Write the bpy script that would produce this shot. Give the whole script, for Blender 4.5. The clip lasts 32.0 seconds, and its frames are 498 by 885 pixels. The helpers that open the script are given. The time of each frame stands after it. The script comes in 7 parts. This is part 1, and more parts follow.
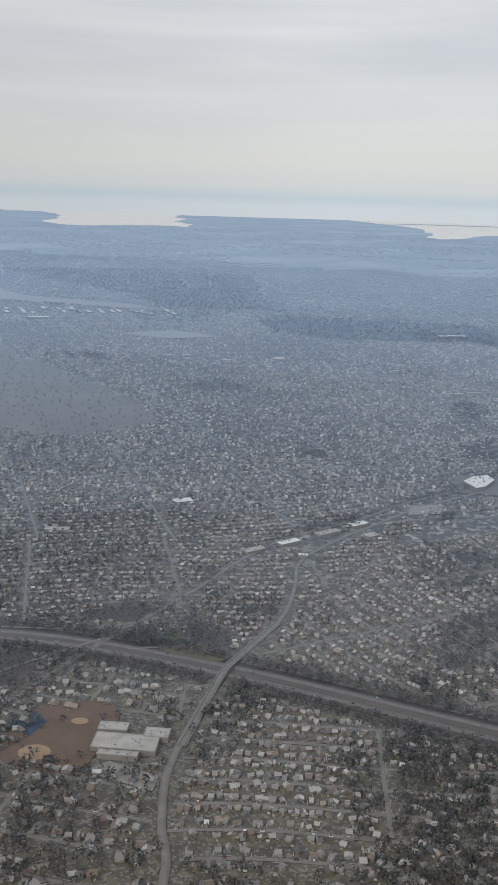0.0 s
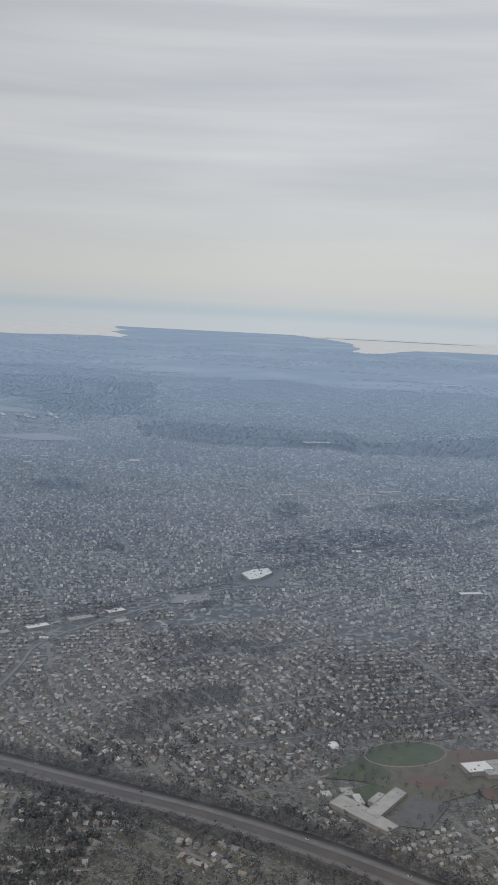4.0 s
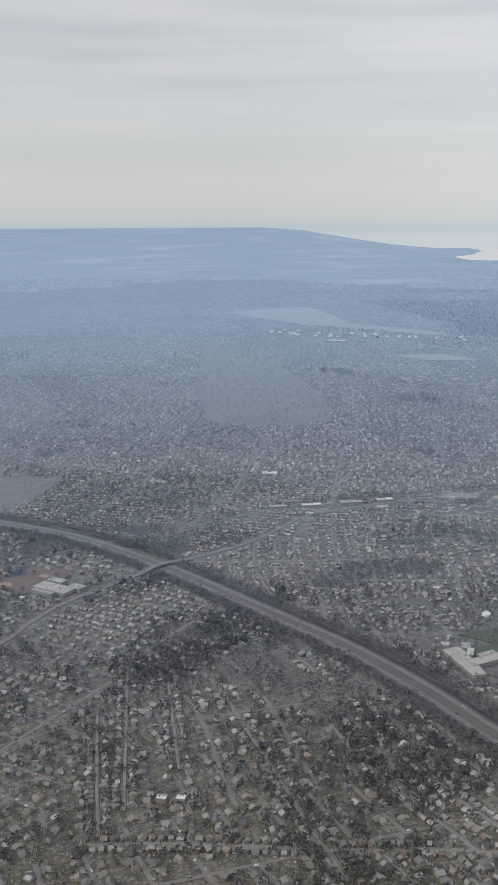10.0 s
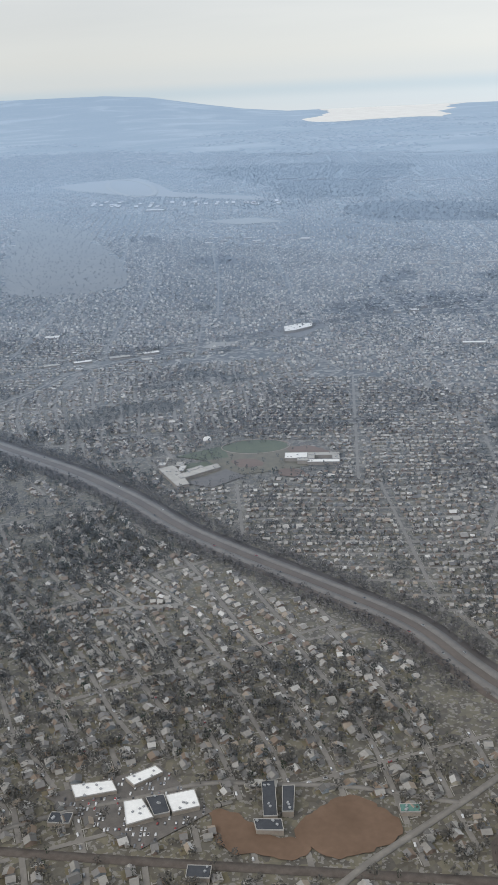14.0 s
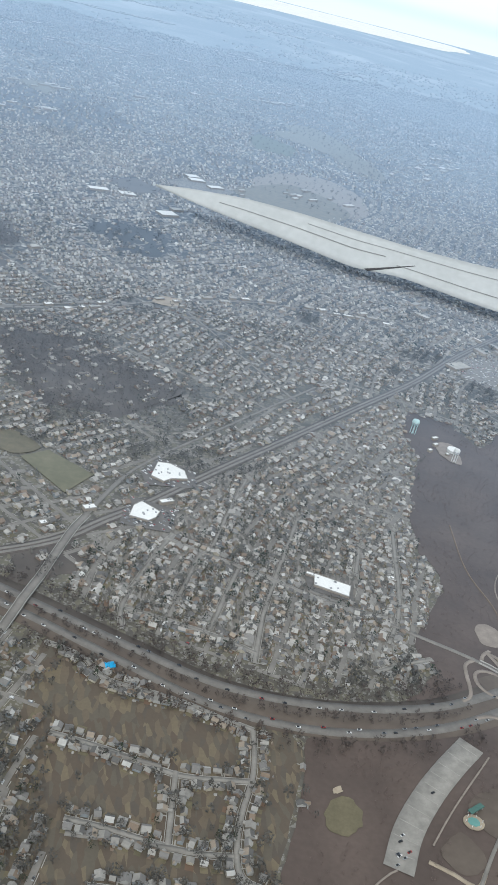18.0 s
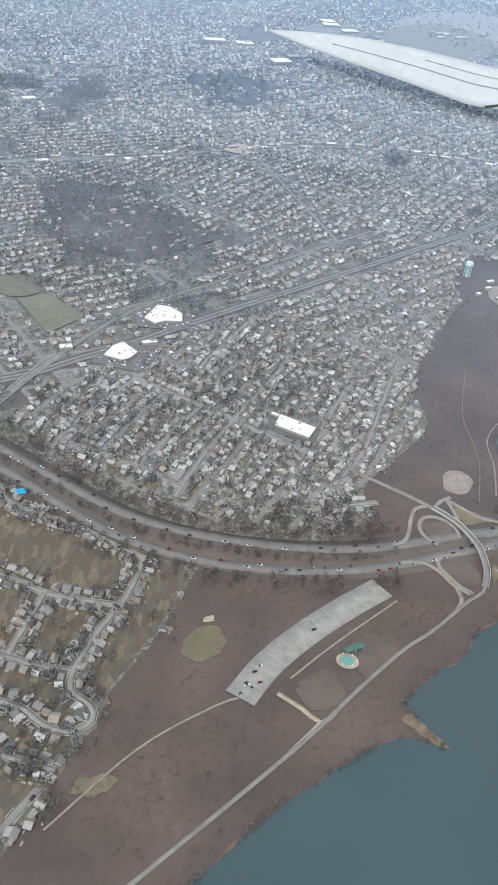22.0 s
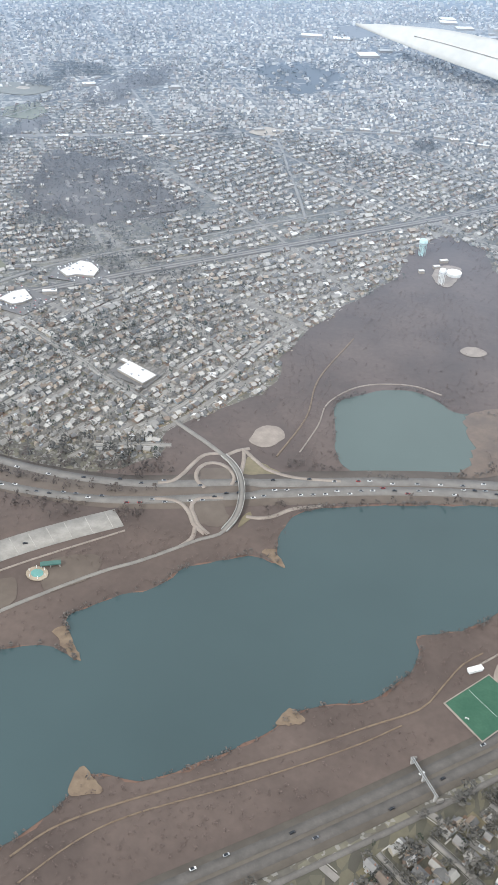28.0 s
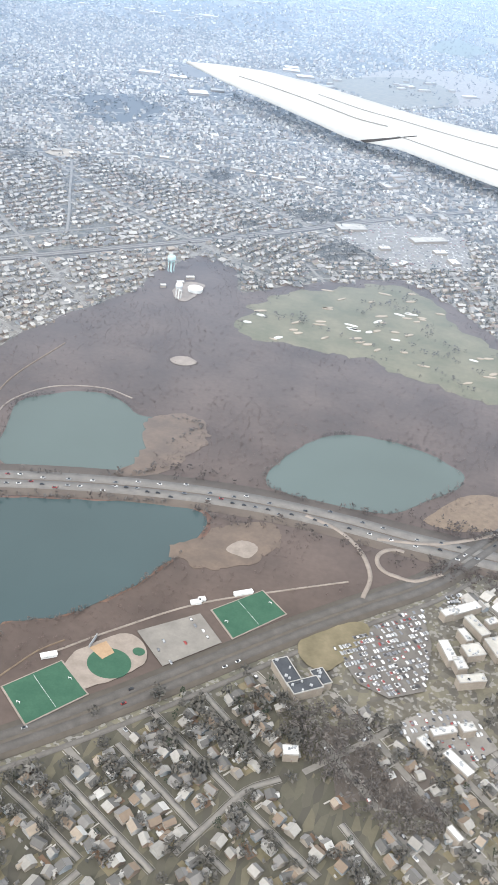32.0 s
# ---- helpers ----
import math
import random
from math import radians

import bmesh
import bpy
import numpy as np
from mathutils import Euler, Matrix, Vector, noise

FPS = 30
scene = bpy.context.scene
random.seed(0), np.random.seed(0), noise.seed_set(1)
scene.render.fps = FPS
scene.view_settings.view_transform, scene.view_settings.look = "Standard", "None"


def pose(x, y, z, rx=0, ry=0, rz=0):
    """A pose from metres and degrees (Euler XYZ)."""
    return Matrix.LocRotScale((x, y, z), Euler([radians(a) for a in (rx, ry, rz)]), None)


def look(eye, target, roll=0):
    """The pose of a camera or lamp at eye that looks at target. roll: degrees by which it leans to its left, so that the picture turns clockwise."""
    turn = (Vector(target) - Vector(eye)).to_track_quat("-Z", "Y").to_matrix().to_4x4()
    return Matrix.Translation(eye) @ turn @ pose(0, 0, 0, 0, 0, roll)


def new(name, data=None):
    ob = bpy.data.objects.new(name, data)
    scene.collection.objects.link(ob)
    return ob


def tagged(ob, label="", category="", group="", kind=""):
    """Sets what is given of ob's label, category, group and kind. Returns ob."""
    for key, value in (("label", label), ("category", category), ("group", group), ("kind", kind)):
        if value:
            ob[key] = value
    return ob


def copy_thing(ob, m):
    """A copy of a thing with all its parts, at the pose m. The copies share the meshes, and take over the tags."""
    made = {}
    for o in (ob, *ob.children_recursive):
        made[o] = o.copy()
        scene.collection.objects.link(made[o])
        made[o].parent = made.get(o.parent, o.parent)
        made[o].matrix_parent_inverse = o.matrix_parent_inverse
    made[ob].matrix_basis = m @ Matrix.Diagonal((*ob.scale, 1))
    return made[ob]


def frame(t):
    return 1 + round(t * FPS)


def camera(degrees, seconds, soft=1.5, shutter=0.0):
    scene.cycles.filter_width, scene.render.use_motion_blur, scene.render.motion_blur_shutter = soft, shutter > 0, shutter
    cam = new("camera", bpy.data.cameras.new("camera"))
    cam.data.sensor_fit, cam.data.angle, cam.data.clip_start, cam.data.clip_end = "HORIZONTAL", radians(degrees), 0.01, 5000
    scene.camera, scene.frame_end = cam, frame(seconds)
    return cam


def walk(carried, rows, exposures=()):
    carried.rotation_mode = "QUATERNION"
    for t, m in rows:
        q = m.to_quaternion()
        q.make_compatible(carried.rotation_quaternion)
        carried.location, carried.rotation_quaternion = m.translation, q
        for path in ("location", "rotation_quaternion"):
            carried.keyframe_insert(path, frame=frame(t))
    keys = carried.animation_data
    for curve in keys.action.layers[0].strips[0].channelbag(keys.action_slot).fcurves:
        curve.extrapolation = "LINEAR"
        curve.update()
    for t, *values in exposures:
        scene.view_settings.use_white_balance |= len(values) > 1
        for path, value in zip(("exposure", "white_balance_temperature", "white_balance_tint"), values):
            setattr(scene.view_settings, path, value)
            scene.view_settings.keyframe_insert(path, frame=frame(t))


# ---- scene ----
# The place is built at about one fifth of its true size, so that all of it, out to the far shore, lies within the camera's reach.
# ---- camera ----
cam = camera(28.56, 32.0, soft=1.45)
# seconds, x, y, z, turn to the left, tilt up, lean to the left
FLIGHT = [
    (0.0, -259.19, 3.10, 107.56, 18.92, -14.16, 1.73),
    (0.5, -250.07, 3.01, 107.69, 19.13, -13.42, 1.65),
    (1.0, -241.05, 2.92, 107.83, 19.12, -12.87, 1.45),
    (1.5, -232.14, 2.82, 107.97, 18.60, -12.24, 1.30),
    (2.0, -223.31, 2.71, 108.12, 18.20, -11.69, 1.50),
    (2.5, -214.57, 2.59, 108.26, 17.53, -11.31, 1.60),
    (3.0, -205.92, 2.47, 108.41, 15.84, -9.22, 2.47),
    (3.5, -197.34, 2.35, 108.55, 15.89, -7.44, 2.77),
    (5.5, -163.75, 1.83, 109.08, 17.66, -8.66, 3.07),
    (6.0, -155.52, 1.70, 109.20, 18.00, -8.72, 2.82),
    (6.5, -147.34, 1.58, 109.32, 19.91, -9.83, 2.83),
    (7.0, -139.22, 1.45, 109.43, 21.81, -10.81, 2.14),
    (7.5, -131.15, 1.32, 109.53, 25.39, -12.43, 2.03),
    (8.0, -123.13, 1.20, 109.62, 29.54, -13.41, 1.97),
    (8.5, -115.15, 1.08, 109.71, 43.45, -14.02, 0.68),
    (9.0, -107.22, 0.97, 109.78, 44.66, -14.25, 0.16),
    (9.5, -99.34, 0.85, 109.85, 45.22, -13.28, -0.63),
    (10.0, -91.49, 0.75, 109.92, 44.95, -12.40, -0.37),
    (10.5, -83.68, 0.64, 109.97, 42.97, -12.32, -0.75),
    (11.0, -75.91, 0.55, 110.02, 42.90, -13.35, -0.30),
    (11.5, -68.18, 0.45, 110.05, 42.83, -14.44, -0.60),
    (12.0, -60.48, 0.37, 110.08, 42.64, -15.26, -1.58),
    (12.5, -52.81, 0.29, 110.10, 42.49, -16.19, -2.44),
    (13.0, -45.17, 0.22, 110.11, 42.06, -17.13, -2.71),
    (13.5, -37.57, 0.16, 110.12, 39.02, -18.40, -2.74),
    (14.0, -30.00, 0.10, 110.11, 37.71, -19.82, -2.64),
    (14.5, -22.45, 0.06, 110.10, 35.37, -22.40, -2.39),
    (16.5, 7.43, 0.01, 109.95, 14.51, -37.18, 6.02),
    (17.0, 14.82, 0.03, 109.89, 12.26, -29.14, 5.80),
    (17.2, 17.77, 0.04, 109.86, 7.26, -27.26, 3.71),
    (17.5, 22.19, 0.07, 109.82, 2.14, -27.22, 7.55),
    (17.9, 28.05, 0.12, 109.75, -11.17, -25.50, 14.62),
    (18.0, 29.52, 0.13, 109.74, -12.18, -25.15, 14.41),
    (18.5, 36.82, 0.21, 109.64, -18.13, -24.31, 14.71),
    (19.0, 44.09, 0.31, 109.54, -11.65, -27.41, 11.36),
    (19.5, 51.33, 0.44, 109.43, -9.59, -28.71, 11.04),
    (20.0, 58.53, 0.60, 109.30, -8.05, -30.21, 10.39),
    (20.5, 65.69, 0.78, 109.16, -7.05, -31.15, 10.27),
    (21.0, 72.81, 1.00, 109.00, -6.33, -32.18, 10.39),
    (21.5, 79.90, 1.25, 108.83, -4.78, -33.87, 11.01),
    (22.0, 86.94, 1.54, 108.64, 1.96, -34.68, 7.55),
    (22.5, 93.94, 1.87, 108.44, 4.60, -33.69, 7.17),
    (23.0, 100.90, 2.24, 108.22, 6.94, -34.28, 6.05),
    (23.5, 107.80, 2.66, 107.97, 8.46, -34.63, 5.52),
    (24.0, 114.66, 3.14, 107.71, 10.03, -34.68, 4.97),
    (24.5, 121.46, 3.67, 107.42, 10.64, -34.57, 5.09),
    (25.0, 128.21, 4.26, 107.10, 11.38, -34.33, 5.14),
    (25.5, 134.89, 4.91, 106.76, 12.19, -34.27, 4.65),
    (27.5, 160.98, 8.27, 105.07, 17.19, -34.11, 3.07),
    (28.0, 167.31, 9.33, 104.55, 18.40, -34.74, 3.46),
    (28.5, 173.57, 10.48, 103.99, 19.17, -37.27, 5.93),
    (29.0, 179.75, 11.74, 103.39, 31.98, -42.05, 2.01),
    (29.5, 185.83, 13.11, 102.73, 32.72, -41.52, 1.41),
    (30.0, 191.82, 14.60, 102.02, 32.96, -40.64, 1.71),
    (30.5, 197.72, 16.21, 101.25, 32.80, -39.64, 2.40),
    (31.0, 203.51, 17.96, 100.43, 32.62, -38.54, 2.42),
    (31.5, 209.19, 19.84, 99.53, 27.59, -36.71, 6.01),
    (31.8, 212.55, 21.05, 98.96, 27.55, -34.07, 3.84),
    (32.0, 214.76, 21.88, 98.57, 13.60, -31.19, 8.11),
]


def gaze(x, y, z, turn, tilt, lean):
    a, b = radians(turn), radians(tilt)
    way = Vector((-math.sin(a) * math.cos(b), math.cos(a) * math.cos(b), math.sin(b)))
    return look(Vector((x, y, z)), Vector((x, y, z)) + way * 10, lean)


walk(cam, [(t, gaze(*r)) for t, *r in FLIGHT],
     [(0, -0.05, 6400, 12), (1, -0.11, 6400, 12), (2, -0.13, 6400, 12), (3, -0.16, 6400, 12), (6, -0.38, 6400, 12), (7, -0.38, 6400, 12), (8, -0.12, 6400, 12), (9, 0.05, 6400, 12), (10, 0.05, 6400, 12), (11, -0.05, 6400, 12), (12, 0.08, 6400, 12), (14.0, 0.3, 6400, 11), (14.5, 0.42, 6400, 11), (16.5, 1.4, 6400, 10), (17.0, 1.22, 6400, 10), (17.5, 0.9, 6250, 7), (18, 0.62, 6150, 7), (19, 0.43, 6050, 7), (20, 0.72, 6050, 7),
      (21, 0.84, 6050, 8), (23, 1.12, 6050, 9), (25, 1.16, 6080, 9), (28, 1.28, 6290, 10), (29, 1.52, 6350, 10), (30, 1.72, 6300, 9), (30.5, 1.72, 6260, 8), (31, 1.74, 6260, 8), (32, 1.5, 6400, 11)])

# ---- world and sun ----
SUN_HEIGHT, SUN_TURN = radians(38), radians(200)


def make_world():
    w = bpy.data.worlds.new("overcast_sky")
    scene.world = w
    w.use_nodes = True
    nt = w.node_tree
    N, L = nt.nodes, nt.links
    N.clear()
    out, bg = N.new("ShaderNodeOutputWorld"), N.new("ShaderNodeBackground")
    sky = N.new("ShaderNodeTexSky")
    sky.sky_type, sky.sun_disc = "NISHITA", False
    sky.sun_elevation, sky.sun_rotation = SUN_HEIGHT, SUN_TURN
    dim = N.new("ShaderNodeMix"); dim.data_type, dim.blend_type = "RGBA", "MULTIPLY"
    dim.inputs[0].default_value = 1.0
    dim.inputs[7].default_value = (0.1, 0.1, 0.1, 1)
    L.new(sky.outputs[0], dim.inputs[6])
    co, sep = N.new("ShaderNodeTexCoord"), N.new("ShaderNodeSeparateXYZ")
    L.new(co.outputs["Generated"], sep.inputs[0])
    # layered cloud: thin level bands, wider the higher they stand
    mp = N.new("ShaderNodeMapping")
    mp.inputs["Scale"].default_value = (1.6, 1.6, 22)
    L.new(co.outputs["Generated"], mp.inputs[0])
    n1 = N.new("ShaderNodeTexNoise")
    n1.inputs["Scale"].default_value, n1.inputs["Detail"].default_value, n1.inputs["Distortion"].default_value = 1.3, 5, 0.3
    L.new(mp.outputs[0], n1.inputs["Vector"])
    ramp = N.new("ShaderNodeValToRGB")
    ramp.color_ramp.elements[0].position, ramp.color_ramp.elements[0].color = 0.34, (0.57, 0.595, 0.61, 1)
    ramp.color_ramp.elements[1].position, ramp.color_ramp.elements[1].color = 0.66, (0.70, 0.71, 0.70, 1)
    L.new(n1.outputs["Fac"], ramp.inputs[0])
    # towards the horizon the cloud thins to a pale, then bluish air
    low = N.new("ShaderNodeValToRGB")
    low.color_ramp.interpolation = "EASE"
    e = low.color_ramp.elements
    e[0].position, e[0].color = 0.0, (0.585, 0.635, 0.655, 1)
    e[1].position, e[1].color = 1.0, (0.64, 0.65, 0.62, 1)
    for at, col in ((0.16, (0.575, 0.635, 0.66, 1)), (0.34, (0.51, 0.59, 0.63, 1)), (0.56, (0.60, 0.63, 0.625, 1))):
        e.new(at).color = col
    m1 = N.new("ShaderNodeMapRange")
    m1.inputs[1].default_value, m1.inputs[2].default_value = -0.02, 0.035
    L.new(sep.outputs[2], m1.inputs[0]); L.new(m1.outputs[0], low.inputs[0])
    m2 = N.new("ShaderNodeMapRange")
    m2.inputs[1].default_value, m2.inputs[2].default_value = 0.02, 0.14
    L.new(sep.outputs[2], m2.inputs[0])
    mix = N.new("ShaderNodeMix"); mix.data_type = "RGBA"
    L.new(m2.outputs[0], mix.inputs[0]); L.new(low.outputs[0], mix.inputs[6]); L.new(ramp.outputs[0], mix.inputs[7])
    # the cloud is thinner and brighter towards the north-east
    side = N.new("ShaderNodeMapRange")
    side.inputs[1].default_value, side.inputs[2].default_value, side.inputs[3].default_value, side.inputs[4].default_value = -0.72, -0.25, 0.92, 1.13
    L.new(sep.outputs[0], side.inputs[0])
    lit = N.new("ShaderNodeVectorMath"); lit.operation = "SCALE"
    L.new(mix.outputs[2], lit.inputs[0]); L.new(side.outputs[0], lit.inputs["Scale"])
    mix2 = N.new("ShaderNodeMix"); mix2.data_type = "RGBA"
    mix2.inputs[0].default_value = 0.92
    L.new(dim.outputs[2], mix2.inputs[6]); L.new(lit.outputs[0], mix2.inputs[7])
    L.new(mix2.outputs[2], bg.inputs[0])
    bg.inputs[1].default_value = 1.0
    L.new(bg.outputs[0], out.inputs[0])


make_world()
sun = new("sun", bpy.data.lights.new("sun", "SUN"))
sun.data.energy, sun.data.angle, sun.data.color = 1.1, radians(12), (1.0, 0.95, 0.87)
sun.matrix_world = look((math.sin(SUN_TURN) * math.cos(SUN_HEIGHT) * 300, math.cos(SUN_TURN) * math.cos(SUN_HEIGHT) * 300, math.sin(SUN_HEIGHT) * 300), (0, 0, 0))

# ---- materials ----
HAZE_STRENGTH = 0.138          # strength of the distance haze imitated by tinted gloss
HAZE_TINT = (0.462, 0.603, 0.775, 1)


class Shade:
    """A node material: noise-mottled colour, bump, and painted haze: a blue gloss that grows as the sheet is seen at a
    flatter angle.
    """

    def __init__(self, name, rough=0.8, metal=0.0, air_haze=True):
        self.m = bpy.data.materials.new(name)
        self.m.use_nodes = True
        self.nt = self.m.node_tree
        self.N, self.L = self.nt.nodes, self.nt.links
        self.N.clear()
        self.out = self.N.new("ShaderNodeOutputMaterial")
        self.p = self.N.new("ShaderNodeBsdfPrincipled")
        self.p.inputs["Roughness"].default_value, self.p.inputs["Metallic"].default_value = rough, metal
        self.p.inputs["Specular IOR Level"].default_value = 0.25
        self.geo = self.N.new("ShaderNodeNewGeometry")
        # distance haze put into the material: blue gloss, stronger at flat view angles
        if air_haze:
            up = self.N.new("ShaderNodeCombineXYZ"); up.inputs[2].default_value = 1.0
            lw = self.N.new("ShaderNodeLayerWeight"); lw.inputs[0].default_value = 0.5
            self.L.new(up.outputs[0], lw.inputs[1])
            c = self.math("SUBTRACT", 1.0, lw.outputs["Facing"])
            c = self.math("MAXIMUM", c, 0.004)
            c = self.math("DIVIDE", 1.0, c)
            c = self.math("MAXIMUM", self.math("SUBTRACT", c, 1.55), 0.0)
            c = self.math("MULTIPLY", c, -HAZE_STRENGTH)
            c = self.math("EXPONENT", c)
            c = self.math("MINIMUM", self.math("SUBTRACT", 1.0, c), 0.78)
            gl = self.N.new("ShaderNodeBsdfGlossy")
            gl.inputs["Color"].default_value, gl.inputs["Roughness"].default_value = HAZE_TINT, 0.75
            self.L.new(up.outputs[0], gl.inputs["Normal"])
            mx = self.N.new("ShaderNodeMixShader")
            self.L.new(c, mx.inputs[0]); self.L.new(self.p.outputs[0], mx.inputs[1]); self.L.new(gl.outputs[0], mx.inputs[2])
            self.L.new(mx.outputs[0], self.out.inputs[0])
        else:
            self.L.new(self.p.outputs[0], self.out.inputs[0])

    def math(self, op, a, b=None):
        n = self.N.new("ShaderNodeMath"); n.operation = op
        for i, v in enumerate((a, b)):
            if v is None:
                continue
            if isinstance(v, (int, float)):
                n.inputs[i].default_value = v
            else:
                self.L.new(v, n.inputs[i])
        return n.outputs[0]

    def noise(self, scale, detail=3, stretch=None, dist=0.0):
        n = self.N.new("ShaderNodeTexNoise")
        n.inputs["Scale"].default_value, n.inputs["Detail"].default_value, n.inputs["Distortion"].default_value = scale, detail, dist
        src = self.geo.outputs["Position"]
        if stretch:
            mp = self.N.new("ShaderNodeMapping"); mp.inputs["Scale"].default_value = stretch
            self.L.new(src, mp.inputs[0]); src = mp.outputs[0]
        self.L.new(src, n.inputs["Vector"])
        return n.outputs["Fac"]

    def cells(self, scale, stretch=None):
        n = self.N.new("ShaderNodeTexVoronoi")
        n.inputs["Scale"].default_value = scale
        src = self.geo.outputs["Position"]
        if stretch:
            mp = self.N.new("ShaderNodeMapping"); mp.inputs["Scale"].default_value = stretch
            self.L.new(src, mp.inputs[0]); src = mp.outputs[0]
        self.L.new(src, n.inputs["Vector"])
        return n.outputs

    def ramp(self, fac, *stops, hard=False):
        r = self.N.new("ShaderNodeValToRGB")
        r.color_ramp.interpolation = "CONSTANT" if hard else "LINEAR"
        e = r.color_ramp.elements
        while len(e) < len(stops):
            e.new(0.5)
        for el, (pos, col) in zip(e, stops):
            el.position, el.color = pos, (*col, 1)
        self.L.new(fac, r.inputs[0])
        return r.outputs[0]

    def mix(self, fac, a, b, mode="MIX"):
        n = self.N.new("ShaderNodeMix"); n.data_type, n.blend_type = "RGBA", mode
        for i, v in ((0, fac), (6, a), (7, b)):
            if isinstance(v, (int, float)):
                n.inputs[i].default_value = v
            elif isinstance(v, tuple):
                n.inputs[i].default_value = (*v, 1)
            else:
                self.L.new(v, n.inputs[i])
        return n.outputs[2]

    def done(self, colour, bump=None, strength=0.3, dist=0.1):
        if isinstance(colour, tuple):
            self.p.inputs["Base Color"].default_value = (*colour, 1)
        else:
            self.L.new(colour, self.p.inputs["Base Color"])
        if bump is not None:
            b = self.N.new("ShaderNodeBump"); b.inputs["Strength"].default_value, b.inputs["Distance"].default_value = strength, dist
            self.L.new(bump, b.inputs["Height"]); self.L.new(b.outputs[0], self.p.inputs["Normal"])
        return self.m


def mottled(name, a, b, scale, rough=0.85, fine=6.0, bump=0.25, air_haze=True):
    s = Shade(name, rough, air_haze=air_haze)
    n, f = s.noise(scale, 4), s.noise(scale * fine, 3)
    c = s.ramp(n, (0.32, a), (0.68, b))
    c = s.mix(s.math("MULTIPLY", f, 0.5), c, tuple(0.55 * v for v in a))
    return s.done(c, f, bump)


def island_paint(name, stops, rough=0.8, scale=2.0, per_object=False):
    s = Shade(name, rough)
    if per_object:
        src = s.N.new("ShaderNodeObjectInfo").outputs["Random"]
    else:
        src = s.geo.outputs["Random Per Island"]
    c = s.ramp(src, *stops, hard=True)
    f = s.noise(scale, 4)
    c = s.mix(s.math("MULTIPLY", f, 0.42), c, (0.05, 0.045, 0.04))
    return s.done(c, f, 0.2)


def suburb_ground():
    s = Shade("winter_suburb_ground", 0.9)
    big, mid, fine = s.noise(0.012, 4), s.noise(0.11, 4), s.noise(0.9, 4)

    def bits(scale, stretch=None):
        """An even share from 0 to 1 for every small plot."""
        x = s.N.new("ShaderNodeSeparateXYZ")
        s.L.new(s.cells(scale, stretch)["Color"], x.inputs[0])
        return x.outputs[0]

    c = s.ramp(big, (0.3, (0.105, 0.094, 0.08)), (0.5, (0.128, 0.114, 0.092)), (0.7, (0.108, 0.105, 0.082)))
    c = s.mix(s.ramp(mid, (0.42, (0, 0, 0)), (0.66, (0.7, 0.7, 0.7))), c, (0.082, 0.072, 0.064))
    c = s.mix(s.ramp(fine, (0.45, (0, 0, 0)), (0.7, (0.6, 0.6, 0.6))), c, (0.185, 0.165, 0.132))
    # back yards: brown, straw and olive plots, with paved corners between them
    plots = s.ramp(bits(0.75), (0.0, (0.07, 0.065, 0.052)), (0.25, (0.125, 0.118, 0.085)), (0.5, (0.1, 0.096, 0.082)), (0.68, (0.155, 0.142, 0.1)), (0.84, (0.062, 0.06, 0.056)), hard=True)
    c = s.mix(0.55, c, plots)
    paved = s.ramp(bits(2.1), (0.0, (0, 0, 0)), (0.8, (0.6, 0.6, 0.6)), hard=True)
    c = s.mix(paved, c, (0.235, 0.225, 0.21))
    # from afar roofs and drives are bright grains between dark trees
    grain = s.ramp(bits(0.62, (1.0, 0.8, 1.0)), (0.0, (0.022, 0.022, 0.024)), (0.34, (0.065, 0.06, 0.058)), (0.58, (0.15, 0.143, 0.133)), (0.77, (0.33, 0.32, 0.3)), (0.93, (0.52, 0.51, 0.49)), hard=True)
    wide_grain = s.ramp(bits(0.27, (1.0, 0.7, 1.0)), (0.0, (0.018, 0.019, 0.022)), (0.42, (0.06, 0.058, 0.058)), (0.66, (0.16, 0.155, 0.147)), (0.82, (0.38, 0.37, 0.355)), (0.95, (0.58, 0.57, 0.55)), hard=True)
    north = s.N.new("ShaderNodeSeparateXYZ")
    s.L.new(s.geo.outputs["Position"], north.inputs[0])

    def beyond(lo, hi):
        m = s.N.new("ShaderNodeMapRange")
        m.inputs[1].default_value, m.inputs[2].default_value = lo, hi
        s.L.new(north.outputs[1], m.inputs[0])
        return m.outputs[0]

    grain = s.mix(beyond(650, 1000), grain, wide_grain)
    # quarters: thickly built, or mostly under trees
    patches = s.ramp(s.noise(0.008, 5, None, 0.4), (0.38, (0.25, 0.25, 0.25)), (0.5, (1, 1, 1)))
    shade = s.mix(patches, (0.038, 0.038, 0.042), grain)
    c = s.mix(beyond(190, 420), c, shade)
    # far out: dark woods, built-up quarters and pale yards in large pieces
    land = s.ramp(s.noise(0.0065, 8, (1, 0.6, 1), 0.6), (0.36, (0.026, 0.028, 0.03)), (0.49, (0.07, 0.067, 0.065)), (0.56, (0.2, 0.195, 0.185)), (0.66, (0.46, 0.46, 0.45)))
    c = s.mix(s.math("MULTIPLY", beyond(1150, 1700), 0.75), c, land)
    return s.done(c, fine, 0.3, 0.3)


def garden_paint(name, stops, scale=0.7):
    """Back gardens: a patchwork of small plots."""
    s = Shade(name, 0.9)
    x = s.N.new("ShaderNodeSeparateXYZ")
    s.L.new(s.cells(scale, (1.7, 0.62, 1.0))["Color"], x.inputs[0])
    f = s.noise(1.6, 4)
    c = s.mix(s.math("MULTIPLY", s.noise(0.15, 3), 0.8), s.ramp(x.outputs[0], *stops, hard=True), stops[2][1])
